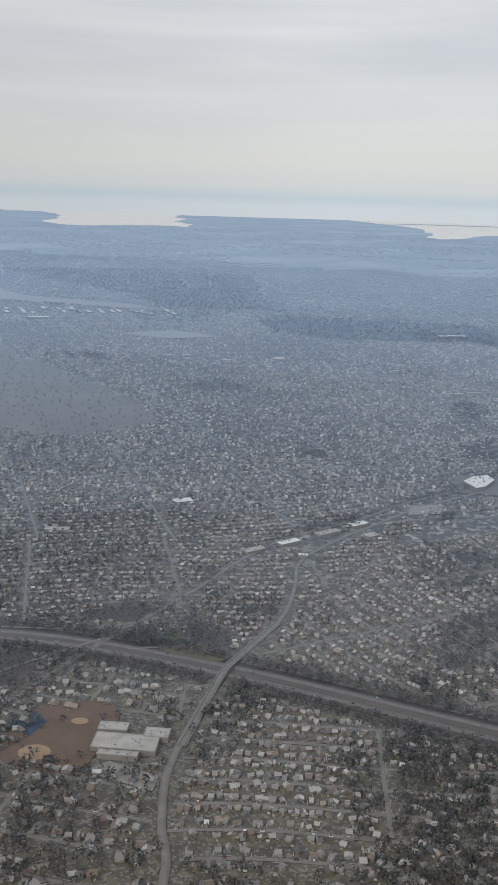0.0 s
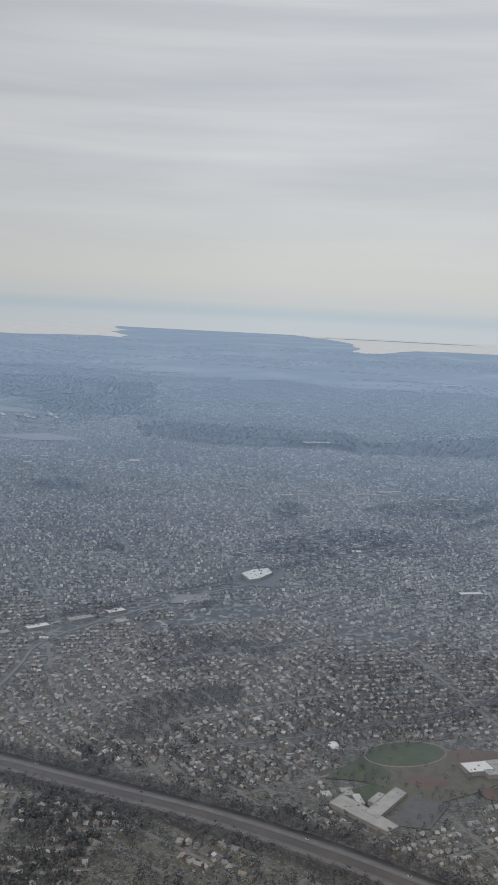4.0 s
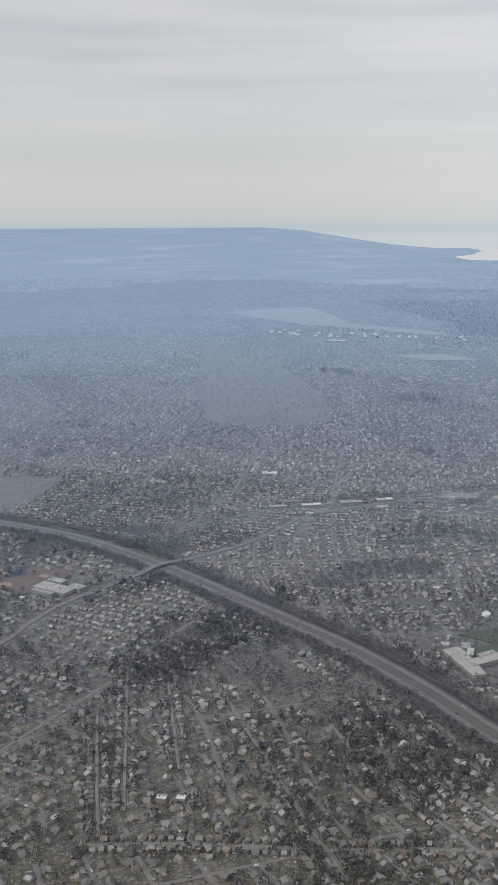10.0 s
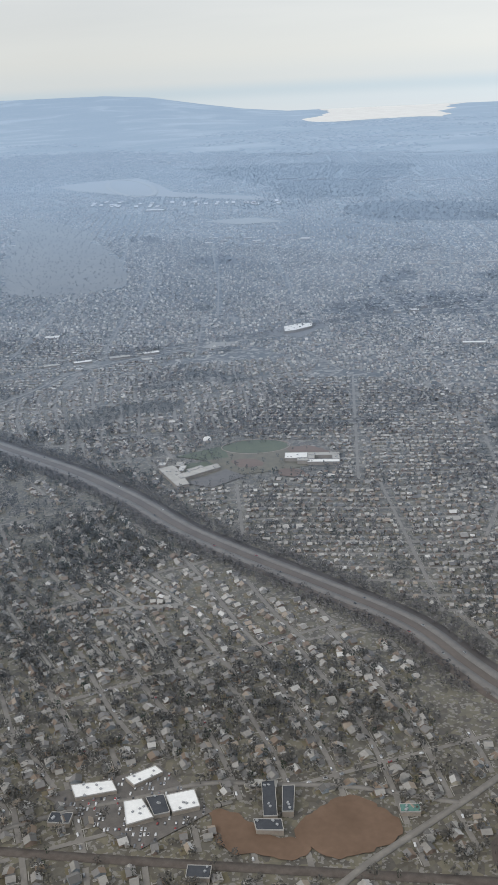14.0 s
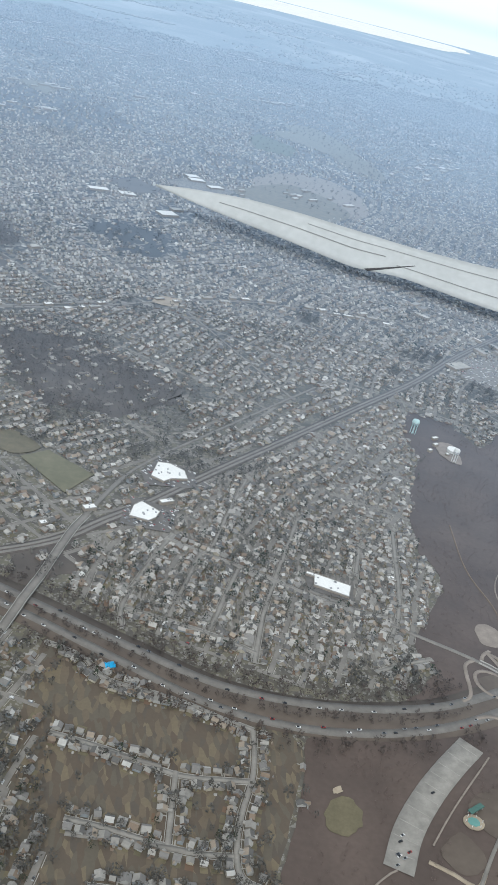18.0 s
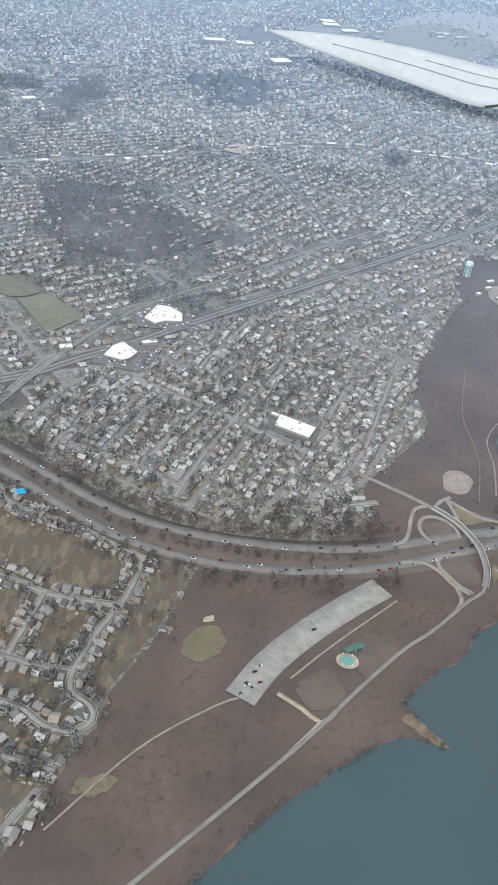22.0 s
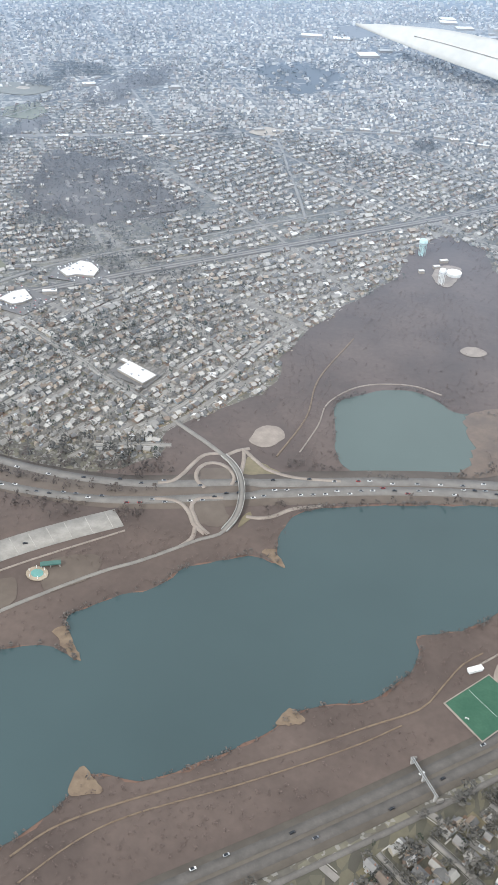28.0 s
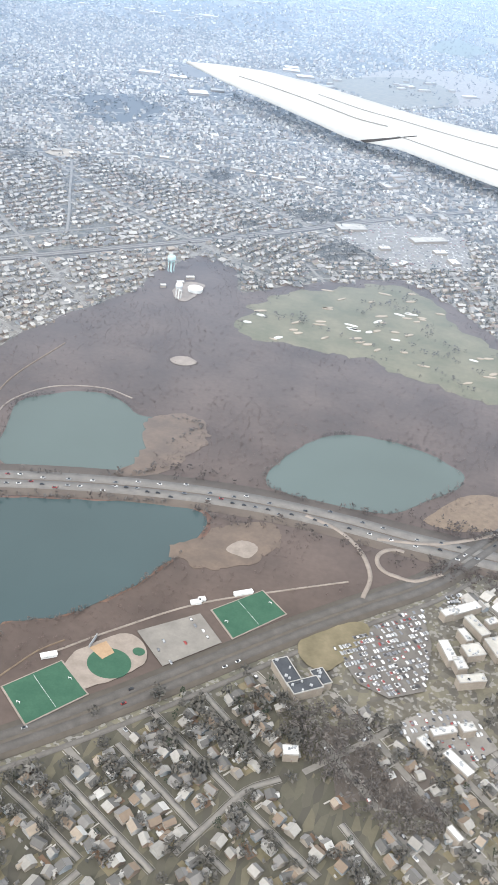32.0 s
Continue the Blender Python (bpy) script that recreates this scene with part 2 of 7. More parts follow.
    return s.done(s.mix(s.math("MULTIPLY", f, 0.45), c, (0.06, 0.052, 0.045)), f, 0.3)


def water_paint(name, tint, rough=0.12):
    s = Shade(name, rough, air_haze=False)
    s.p.inputs["IOR"].default_value, s.p.inputs["Specular IOR Level"].default_value = 1.333, 0.5
    n, r = s.noise(0.02, 4), s.noise(2.2, 3, (1, 1.7, 1))
    c = s.ramp(n, (0.3, tint), (0.7, tuple(v * 1.25 for v in tint)))
    return s.done(c, r, 0.05, 0.05)


M = {
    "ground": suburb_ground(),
    "park": mottled("bare_park_floor", (0.078, 0.06, 0.053), (0.126, 0.096, 0.083), 0.07, fine=14.0),
    "park_grass": mottled("dull_winter_grass", (0.118, 0.105, 0.067), (0.165, 0.142, 0.092), 0.4),
    "green_ground": garden_paint("olive_brown_gardens", ((0.0, (0.07, 0.068, 0.05)), (0.3, (0.105, 0.1, 0.072)), (0.5, (0.085, 0.08, 0.062)), (0.7, (0.15, 0.135, 0.09)), (0.86, (0.055, 0.052, 0.045))), 0.6),
    "school_grass": mottled("green_school_grass", (0.078, 0.09, 0.04), (0.105, 0.116, 0.056), 0.25),
    "yard": garden_paint("brown_back_gardens", ((0.0, (0.1, 0.073, 0.055)), (0.3, (0.16, 0.122, 0.083)), (0.5, (0.115, 0.1, 0.077)), (0.7, (0.2, 0.158, 0.1)), (0.86, (0.085, 0.07, 0.06)))),
    "pale_yard": garden_paint("paved_yards", ((0.0, (0.18, 0.165, 0.143)), (0.25, (0.3, 0.283, 0.252)), (0.42, (0.12, 0.11, 0.1)), (0.58, (0.23, 0.208, 0.17)), (0.78, (0.38, 0.362, 0.333))), 1.15),
    "lawn": mottled("straw_winter_lawn", (0.132, 0.114, 0.072), (0.205, 0.172, 0.112), 0.3),
    "golf": mottled("golf_turf", (0.12, 0.118, 0.072), (0.19, 0.175, 0.115), 0.12),
    "sand": mottled("pale_sand", (0.29, 0.24, 0.18), (0.42, 0.36, 0.28), 0.4),
    "trail": mottled("trodden_earth_trail", (0.225, 0.19, 0.163), (0.305, 0.262, 0.227), 0.5),
    "far_wood_floor": mottled("dark_distant_wood_floor", (0.035, 0.034, 0.036), (0.055, 0.052, 0.052), 0.02),
    "cemetery": mottled("grey_green_cemetery_grass", (0.125, 0.108, 0.088), (0.185, 0.163, 0.132), 0.03),
    "wood_floor": mottled("leaf_litter", (0.088, 0.076, 0.068), (0.125, 0.106, 0.092), 0.08),
    "dirt": mottled("bare_brown_earth", (0.135, 0.088, 0.06), (0.185, 0.122, 0.085), 0.15),
    "clay": mottled("orange_infield_clay", (0.33, 0.225, 0.14), (0.4, 0.285, 0.185), 0.5),
    "reed": mottled("red_brown_shore_reed", (0.115, 0.07, 0.056), (0.185, 0.115, 0.085), 0.35),
    "asphalt": mottled("worn_asphalt", (0.118, 0.108, 0.1), (0.165, 0.152, 0.14), 0.5, 0.8),
    "parkway": mottled("grey_parkway_asphalt", (0.15, 0.14, 0.13), (0.205, 0.192, 0.177), 0.5, 0.8),
    "pale_street": mottled("bleached_street_asphalt", (0.23, 0.217, 0.198), (0.31, 0.293, 0.266), 0.4, 0.8),
    "dark_asphalt": mottled("dark_patched_asphalt", (0.09, 0.083, 0.077), (0.125, 0.114, 0.106), 0.6, 0.8),
    "street": mottled("pale_street_asphalt", (0.18, 0.168, 0.154), (0.25, 0.233, 0.21), 0.35, 0.8),
    "concrete": mottled("light_concrete", (0.34, 0.33, 0.31), (0.42, 0.405, 0.38), 0.4, 0.8),
    "lot": mottled("weathered_car_park_asphalt", (0.23, 0.218, 0.2), (0.33, 0.313, 0.288), 0.5, 0.8),
    "rail": mottled("rail_ballast", (0.09, 0.075, 0.066), (0.14, 0.12, 0.105), 0.8),
    "turf": mottled("green_artificial_turf", (0.032, 0.09, 0.058), (0.045, 0.112, 0.072), 0.5),
    "red_track": mottled("red_running_track", (0.22, 0.10, 0.08), (0.27, 0.13, 0.1), 0.4),
    "lake": water_paint("lake_water", (0.034, 0.056, 0.06)),
    "pond": water_paint("silty_pond_water", (0.068, 0.093, 0.093), 0.15),
    # sky reflection and haze put into this water's pale base colour
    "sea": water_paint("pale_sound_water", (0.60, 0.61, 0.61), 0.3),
    "white_roof": mottled("white_roof_membrane", (0.78, 0.78, 0.77), (0.86, 0.86, 0.85), 0.4, 0.6, bump=0.05),
    "pale_roof": mottled("pale_gravel_roof", (0.36, 0.345, 0.315), (0.5, 0.48, 0.445), 0.4),
    "dark_roof": mottled("dark_flat_roof", (0.05, 0.055, 0.065), (0.08, 0.085, 0.095), 0.4),
    "masonry": mottled("tan_masonry_wall", (0.26, 0.22, 0.18), (0.33, 0.285, 0.235), 0.5),
    "wall": island_paint("house_siding", ((0.0, (0.38, 0.37, 0.345)), (0.3, (0.32, 0.285, 0.24)), (0.6, (0.24, 0.18, 0.14)), (0.8, (0.27, 0.29, 0.3)), (0.92, (0.42, 0.38, 0.3)))),
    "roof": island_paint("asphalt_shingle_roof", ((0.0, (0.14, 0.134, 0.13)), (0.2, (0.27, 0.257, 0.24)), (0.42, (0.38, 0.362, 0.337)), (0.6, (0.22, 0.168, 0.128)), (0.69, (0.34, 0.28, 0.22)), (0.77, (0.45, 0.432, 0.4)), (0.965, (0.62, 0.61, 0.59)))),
    # darker copy of the shingle colour, tones down the brightness of nearer rows
    "darker_roof": island_paint("darker_asphalt_shingles", ((0.0, (0.12, 0.116, 0.112)), (0.2, (0.2, 0.192, 0.184)), (0.42, (0.28, 0.267, 0.246)), (0.58, (0.21, 0.16, 0.12)), (0.7, (0.31, 0.258, 0.205)), (0.78, (0.34, 0.326, 0.302)), (0.94, (0.46, 0.45, 0.43)))),
    # separate roof tones for the distant rows
    "far_roof": island_paint("distant_shingle_roofs", ((0.0, (0.14, 0.136, 0.13)), (0.24, (0.29, 0.278, 0.26)), (0.5, (0.41, 0.394, 0.37)), (0.7, (0.28, 0.228, 0.183)), (0.79, (0.5, 0.485, 0.46)), (0.955, (0.66, 0.65, 0.63)))),
    "verge": mottled("dull_brown_verge", (0.10, 0.08, 0.067), (0.14, 0.115, 0.095), 0.12),
    "grey_verge": mottled("trodden_grey_verge", (0.092, 0.079, 0.067), (0.122, 0.106, 0.089), 0.2),
    "drive": mottled("pale_driveway_concrete", (0.3, 0.285, 0.26), (0.42, 0.4, 0.365), 0.6),
    "home_wall": island_paint("painted_siding", ((0.0, (0.38, 0.37, 0.345)), (0.3, (0.32, 0.285, 0.24)), (0.6, (0.24, 0.18, 0.14)), (0.8, (0.27, 0.29, 0.3)), (0.92, (0.42, 0.38, 0.3))), per_object=True),
    "home_roof": island_paint("worn_shingles", ((0.0, (0.12, 0.118, 0.118)), (0.25, (0.165, 0.162, 0.16)), (0.5, (0.21, 0.206, 0.2)), (0.7, (0.14, 0.112, 0.092)), (0.8, (0.27, 0.265, 0.255)), (0.965, (0.42, 0.415, 0.405))), per_object=True),
    "brick": mottled("red_brown_brick", (0.22, 0.12, 0.09), (0.28, 0.16, 0.12), 2.0),
    "car_paint": island_paint("car_paint", ((0.0, (0.75, 0.75, 0.75)), (0.35, (0.03, 0.03, 0.035)), (0.55, (0.35, 0.36, 0.37)), (0.75, (0.16, 0.17, 0.19)), (0.9, (0.3, 0.03, 0.03))), 0.35, 2.0, per_object=True),
    "glass": mottled("dark_car_glass", (0.02, 0.024, 0.028), (0.03, 0.034, 0.04), 2.0, 0.15, bump=0.0),
    "parked_paint": island_paint("parked_car_paint", ((0.0, (0.72, 0.72, 0.72)), (0.32, (0.05, 0.05, 0.055)), (0.5, (0.4, 0.41, 0.42)), (0.72, (0.2, 0.21, 0.23)), (0.93, (0.28, 0.05, 0.05))), 0.4),
    "works_roof": island_paint("mixed_flat_roofs", ((0.0, (0.42, 0.41, 0.4)), (0.3, (0.6, 0.59, 0.57)), (0.6, (0.78, 0.775, 0.76)), (0.85, (0.3, 0.29, 0.28))), 0.7, 0.5),
    "rubber": mottled("black_rubber", (0.02, 0.02, 0.02), (0.03, 0.03, 0.03), 2.0),
    "line_paint": mottled("white_line_paint", (0.62, 0.62, 0.6), (0.72, 0.72, 0.7), 1.0),
    "steel": mottled("grey_galvanised_steel", (0.3, 0.31, 0.32), (0.4, 0.41, 0.42), 1.0, 0.5),
    "pale_teal": mottled("pale_teal_tank_paint", (0.42, 0.6, 0.6), (0.5, 0.66, 0.66), 0.8, 0.5, bump=0.05),
    "pool": mottled("turquoise_pool_floor", (0.11, 0.26, 0.24), (0.14, 0.32, 0.295), 0.8, 0.3, bump=0.05),
    "tarp": mottled("bright_blue_tarpaulin", (0.02, 0.32, 0.62), (0.03, 0.4, 0.72), 1.0, 0.5),
    "court_blue": mottled("dark_blue_court", (0.04, 0.065, 0.11), (0.06, 0.085, 0.13), 0.6),
    "court_green": mottled("turquoise_court", (0.1, 0.2, 0.175), (0.13, 0.24, 0.21), 0.6),
    "clay_sand": mottled("tan_brown_shore_sand", (0.15, 0.11, 0.08), (0.215, 0.163, 0.115), 0.9),
    "mud": mottled("red_brown_shallows", (0.118, 0.092, 0.076), (0.17, 0.128, 0.1), 0.25),
    "wing_skin": mottled("pale_grey_wing_paint", (0.45, 0.47, 0.48), (0.49, 0.51, 0.52), 0.05, 0.45, bump=0.02, air_haze=False),
    "wing_shadow": mottled("wing_gap_shade", (0.06, 0.06, 0.065), (0.08, 0.08, 0.085), 0.2, air_haze=False),
    "wing_dark": mottled("dark_panel_gap", (0.25, 0.255, 0.26), (0.29, 0.295, 0.3), 0.2, air_haze=False),
    "twig": island_paint("bare_twigs", ((0.0, (0.092, 0.088, 0.078)), (0.4, (0.12, 0.112, 0.1)), (0.8, (0.068, 0.067, 0.062))), 0.95, 1.5),
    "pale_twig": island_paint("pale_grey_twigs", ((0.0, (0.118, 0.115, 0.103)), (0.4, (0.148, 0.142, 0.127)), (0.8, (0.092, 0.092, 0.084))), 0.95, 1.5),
    "wood_twig": island_paint("grey_wood_twigs", ((0.0, (0.116, 0.104, 0.098)), (0.4, (0.148, 0.133, 0.122)), (0.8, (0.09, 0.081, 0.077))), 0.95, 1.5),
    "brown_twig": island_paint("dark_brown_twigs", ((0.0, (0.078, 0.062, 0.055)), (0.5, (0.1, 0.08, 0.07)), (0.85, (0.06, 0.05, 0.046))), 0.95, 1.5),
    "park_twig": island_paint("brown_bare_twigs", ((0.0, (0.122, 0.09, 0.08)), (0.5, (0.148, 0.11, 0.097)), (0.85, (0.098, 0.073, 0.065))), 0.95, 1.5),
    "far_wood_twig": island_paint("dark_distant_twigs", ((0.0, (0.05, 0.048, 0.05)), (0.4, (0.07, 0.066, 0.066)), (0.8, (0.036, 0.036, 0.04))), 0.95, 0.5),
    "evergreen": island_paint("dark_evergreen", ((0.0, (0.022, 0.036, 0.02)), (0.5, (0.03, 0.045, 0.028))), 0.9, 1.5),
}


# ---- mesh helpers ----
def raw_mesh(name, verts, loops, sizes, mats, slots=None):
    """A mesh straight from arrays: verts (n, 3), corner indices, corners per face, materials, a slot per face."""
    me = bpy.data.meshes.new(name)
    verts, loops, sizes = np.asarray(verts, np.float32), np.asarray(loops, np.int32).ravel(), np.asarray(sizes, np.int32)
    me.vertices.add(len(verts)); me.vertices.foreach_set("co", verts.ravel())
    me.loops.add(len(loops)); me.loops.foreach_set("vertex_index", loops)
    me.polygons.add(len(sizes))
    me.polygons.foreach_set("loop_start", np.concatenate([[0], np.cumsum(sizes)[:-1]]).astype(np.int32))
    for m in mats:
        me.materials.append(m)
    if slots is not None:
        me.polygons.foreach_set("material_index", np.asarray(slots, np.int32))
    me.update(calc_edges=True)
    return me


def part(name, bm, material, parent=None, label=""):
    me = bpy.data.meshes.new(name)
    bm.normal_update(); bm.to_mesh(me); bm.free()
    me.materials.append(material)
    ob = new(name, me)
    ob.parent = parent
    return tagged(ob, label)


def thing(name, x, y, z=0.0, turn=0.0, label="", category="", group="", kind=""):
    ob = new(name)
    ob.matrix_world = pose(x, y, z, 0, 0, turn)
    return tagged(ob, label, category, group, kind)


def box_bm(w, d, h, x=0, y=0, z=0, bevel=0.0):
    bm = bmesh.new()
    bmesh.ops.create_cube(bm, size=1, matrix=Matrix.Translation((x, y, z + h / 2)) @ Matrix.Diagonal((w, d, h, 1)))
    if bevel:
        bmesh.ops.bevel(bm, geom=bm.edges[:], offset=bevel, segments=1, affect="EDGES")
    return bm


def prism_bm(outline, z0, z1):
    outline = [tuple(map(float, q)) for q in outline]
    if sum(a[0] * b[1] - b[0] * a[1] for a, b in zip(outline, outline[1:] + outline[:1])) < 0:
        outline = outline[::-1]
    bm = bmesh.new()
    top = [bm.verts.new((x, y, z1)) for x, y in outline]
    bot = [bm.verts.new((x, y, z0)) for x, y in outline]
    bm.faces.new(top)
    bm.faces.new(bot[::-1])
    n = len(top)
    for i in range(n):
        bm.faces.new((top[i], bot[i], bot[(i + 1) % n], top[(i + 1) % n]))
    return bm


def smooth_line(points, step=2.0, closed=False):
    """Catmull-Rom through a few corner points."""
    p = [np.array(q, float) for q in points]
    n = len(p)
    out = []
    for i in range(n if closed else n - 1):
        a, b = p[i], p[(i + 1) % n]
        pa = p[i - 1] if (i > 0 or closed) else 2 * a - b
        pb = p[(i + 2) % n] if (i + 2 < n or closed) else 2 * b - a
        k = max(2, int(np.hypot(*(b - a)) / step))
        for j in range(k):
            u = j / k
            out.append(0.5 * (2 * a + (b - pa) * u + (2 * pa - 5 * a + 4 * b - pb) * u * u + (3 * a - pa - 3 * b + pb) * u ** 3))
    if not closed:
        out.append(p[-1])
    return np.array(out)


def ragged(line, size, scale=0.2):
    """A closed outline roughened by noise, like a natural shore."""
    out = []
    for x, y in line:
        v = noise.noise_vector(Vector((x * scale, y * scale, 3.1))) * size + noise.noise_vector(Vector((x * scale * 3, y * scale * 3, 7.7))) * size * 0.4
        out.append((x + v.x, y + v.y))
    return np.array(out)


def sheet(name, outline, z, mat, label="", category="", kind="structure", thick=0.04):
    """A flat patch of ground with a thin edge."""
    bm = prism_bm([tuple(q) for q in outline], z - thick, z)
    return tagged(part(name, bm, mat), label, category, "", kind)


def ribbon_arrays(line, width, z):
    line = np.asarray(line)
    d = np.gradient(line, axis=0)
    d /= np.maximum(np.linalg.norm(d, axis=1, keepdims=True), 1e-6)
    nrm = np.stack([-d[:, 1], d[:, 0]], 1)
    h = np.asarray(width) / 2 * np.ones(len(line))
    a, b = line + nrm * h[:, None], line - nrm * h[:, None]
    zz = np.asarray(z) * np.ones(len(line))
    return np.column_stack([a, zz]), np.column_stack([b, zz])


def ribbon(name, line, width, z, mat, label="", category="road", thick=None, kind="structure"):
    thick = float(np.max(z)) if thick is None else thick
    a, b = ribbon_arrays(line, width, z)
    n = len(a)
    v = np.concatenate([a, b, a - (0, 0, thick), b - (0, 0, thick)])
    i = np.arange(n - 1)
    f = np.concatenate([np.stack([i + n, i + n + 1, i + 1, i], 1), np.stack([i + 2 * n, i, i + 1, i + 1 + 2 * n], 1), np.stack([i + n + 1, i + n, i + 3 * n, i + 3 * n + 1], 1)])
    return tagged(new(name, raw_mesh(name, v, f, np.full(len(f), 4), [mat])), label, category, "", kind)


def offset_line(line, off):
    a, b = ribbon_arrays(line, 2 * np.abs(off) * np.ones(len(line)), 0.0)
    return np.where((np.asarray(off) * np.ones(len(line)) > 0)[:, None], a[:, :2], b[:, :2])


def inside(px, py, poly):
    poly = np.asarray(poly, float)
    x1, y1 = poly[:, 0], poly[:, 1]
    x2, y2 = np.roll(x1, -1), np.roll(y1, -1)
    res = np.zeros(px.shape, bool)
    for a, b, c, d in zip(x1, y1, x2, y2):
        hit = (b > py) != (d > py)
        res ^= hit & (px < (c - a) * (py - b) / (d - b if d != b else 1e-9) + a)
    return res


def near_line(px, py, line, dist):
    """Which points lie within dist of a polyline."""
    res = np.zeros(px.shape, bool)
    for (a, b), (c, d) in zip(line[:-1], line[1:]):
        m = (px > min(a, c) - dist) & (px < max(a, c) + dist) & (py > min(b, d) - dist) & (py < max(b, d) + dist) & ~res
        if not m.any():
            continue
        x, y = px[m] - a, py[m] - b
        L2 = (c - a) ** 2 + (d - b) ** 2 + 1e-9
        u = np.clip((x * (c - a) + y * (d - b)) / L2, 0, 1)
        res[m] = (x - u * (c - a)) ** 2 + (y - u * (d - b)) ** 2 < dist * dist
    return res


def in_view(px, py, margin=0.0):
    """The wedge of country that the flight looks over."""
    left = np.minimum(-108 - 1.78 * py, -262 - 0.72 * py) - 15 - margin
    right = np.maximum(45 + 0.8 * py, 240 + 0.1 * py) + 15 + margin
    near = np.interp(px, [-350, -270, -255, -200, -100, -50, -20, 25, 100, 118, 130, 160, 190, 230, 300], [100, 80, 66, 62, 56, 44, 46, 62, 52, 36, 30, 34, 50, 84, 110])
    return (px > left) & (px < right) & (py > near - margin - 4)


# ---- plan: lines and regions ----
PARKWAY = smooth_line([(-430, 182), (-380, 197), (-330, 199), (-278, 195), (-246, 192), (-217, 186), (-190, 178), (-165, 174), (-140, 171),
                       (-117, 167), (-100, 159), (-89, 154.5), (-75, 152.6), (-62, 153), (-49, 155.2), (-36, 158.2), (-16, 161), (6, 158), (28, 147), (46, 137), (64, 128), (83, 125.5),
                       (104, 129), (125, 139), (148, 150), (167, 157), (184, 161), (199, 162.5), (215, 163), (240, 166), (300, 180)], 2.0)
SOUTH_PARKWAY = smooth_line([(96, 20), (120, 41), (136, 58.5), (152, 75.5), (165, 90), (180, 107.5), (198, 131), (207, 142), (217, 154), (227, 173), (240, 200), (262, 240)], 2.0)
RAILWAY = smooth_line([(2, 151), (16, 159.5), (32, 169), (42, 179.5), (52, 190), (68, 209), (90, 234), (116, 264), (143, 295), (176, 338), (230, 400)], 3.0)
OLD_RAILWAY = smooth_line([(-160, 60), (-128, 77), (-91, 98), (-60, 116), (-38, 130), (-18, 140), (2, 151)], 3.0)
AVENUE = smooth_line([(19, 60), (19, 89), (20, 112), (23, 131), (28, 147), (35, 172), (43, 193), (51, 208), (70, 232), (105, 275)], 2.5)
TURNPIKE = smooth_line([(-310, 95), (-314, 127), (-321, 142), (-327, 161), (-330, 198), (-327, 232), (-330, 254), (-334, 274), (-328, 298), (-322, 313), (-308, 345), (-285, 380)], 3.0)
DIAGONAL = smooth_line([(-92, 50), (-91.5, 80), (-91, 92), (-89.5, 101), (-86.4, 112), (-82.7, 125), (-79.5, 138), (-78.6, 148), (-75, 154), (-71.4, 159.5), (-68, 166), (-66.6, 175), (-65.4, 188), (-62, 195), (-59, 202.5), (-53, 209), (-45.5, 218),
                        (-38.5, 236), (-33.8, 263), (-29, 290), (-23, 315), (-18, 342), (-18, 391), (-16, 435)], 3.0)
WEST_LINE = smooth_line([(-368, 170), (-366, 186), (-364, 199), (-359, 221), (-355, 241), (-351, 268), (-345, 289), (-335, 307), (-326, 321), (-315, 346), (-299, 371), (-285, 402), (-258, 450), (-220, 520), (-170, 620)], 3.0)
SCHOOL_LINE = smooth_line([(-262, 222), (-236, 242), (-221, 255), (-206, 267), (-194, 286), (-184, 309), (-171, 331), (-148, 362), (-118, 400)], 3.0)
STORE_AVENUE = smooth_line([(-40, 268), (-9, 287), (1, 294), (21, 304), (38, 315), (52, 326), (69, 338), (93, 349), (118, 353), (136, 355), (153, 354)], 2.5)
HILL_STREET = smooth_line([(66, 325), (72.5, 312), (78.5, 299), (89, 277.5), (96, 262)], 2.5)
PALE_ROAD = smooth_line([(96, 415), (104, 412), (127, 399), (157, 383), (177, 367), (200, 345)], 2.5)
LAKE_ROAD = smooth_line([(70, 55), (95, 87), (104, 100), (115, 112), (121, 119), (125.5, 127), (126, 132), (123.5, 138.5), (119.5, 144.5), (114, 149), (106, 152)], 1.2)
LAKE = [(84, 65), (90, 73), (95, 79), (103, 87), (108, 91.5), (112, 93), (116, 92), (113, 96), (111, 99), (116, 106), (120, 109.5), (123, 116), (128, 120), (131, 122.5), (136, 122.5), (134, 127),
        (135, 136), (145, 142.5), (156, 147.5), (168, 152.5), (177, 153.5), (178, 146), (176, 139), (173, 130), (167, 120.5), (160, 115.5), (161, 111), (157, 101.5), (151, 98), (147, 94.5), (145, 90),
        (139, 83), (133, 77.5), (127, 76), (125, 69), (121, 61), (114, 48), (104, 36), (86, 30), (70, 36), (74, 50)]
POND_WEST = [(131, 172), (136, 179), (143, 183.5), (149, 182), (154, 179), (160, 181), (166, 181), (163, 173), (161, 168), (163, 161), (153, 155), (144, 151.5), (138, 152.5), (135, 158), (133, 165)]
POND_EAST = [(183, 169), (185, 180), (189, 189), (196, 193.5), (208, 194), (218, 188), (212, 176), (206, 169), (196, 167), (189, 166.5)]
POND_MILL = [(-47, 228), (-40, 235), (-35, 235), (-33, 226), (-37, 221), (-44, 220)]
PARK = [(50, 15), (66, 77), (69, 90), (74, 105), (77.5, 120), (84, 123), (96, 130), (106, 141), (104, 150), (111, 162), (117, 173), (115, 188), (117, 200), (122, 218), (128, 236), (128, 250), (134, 268), (146, 264),
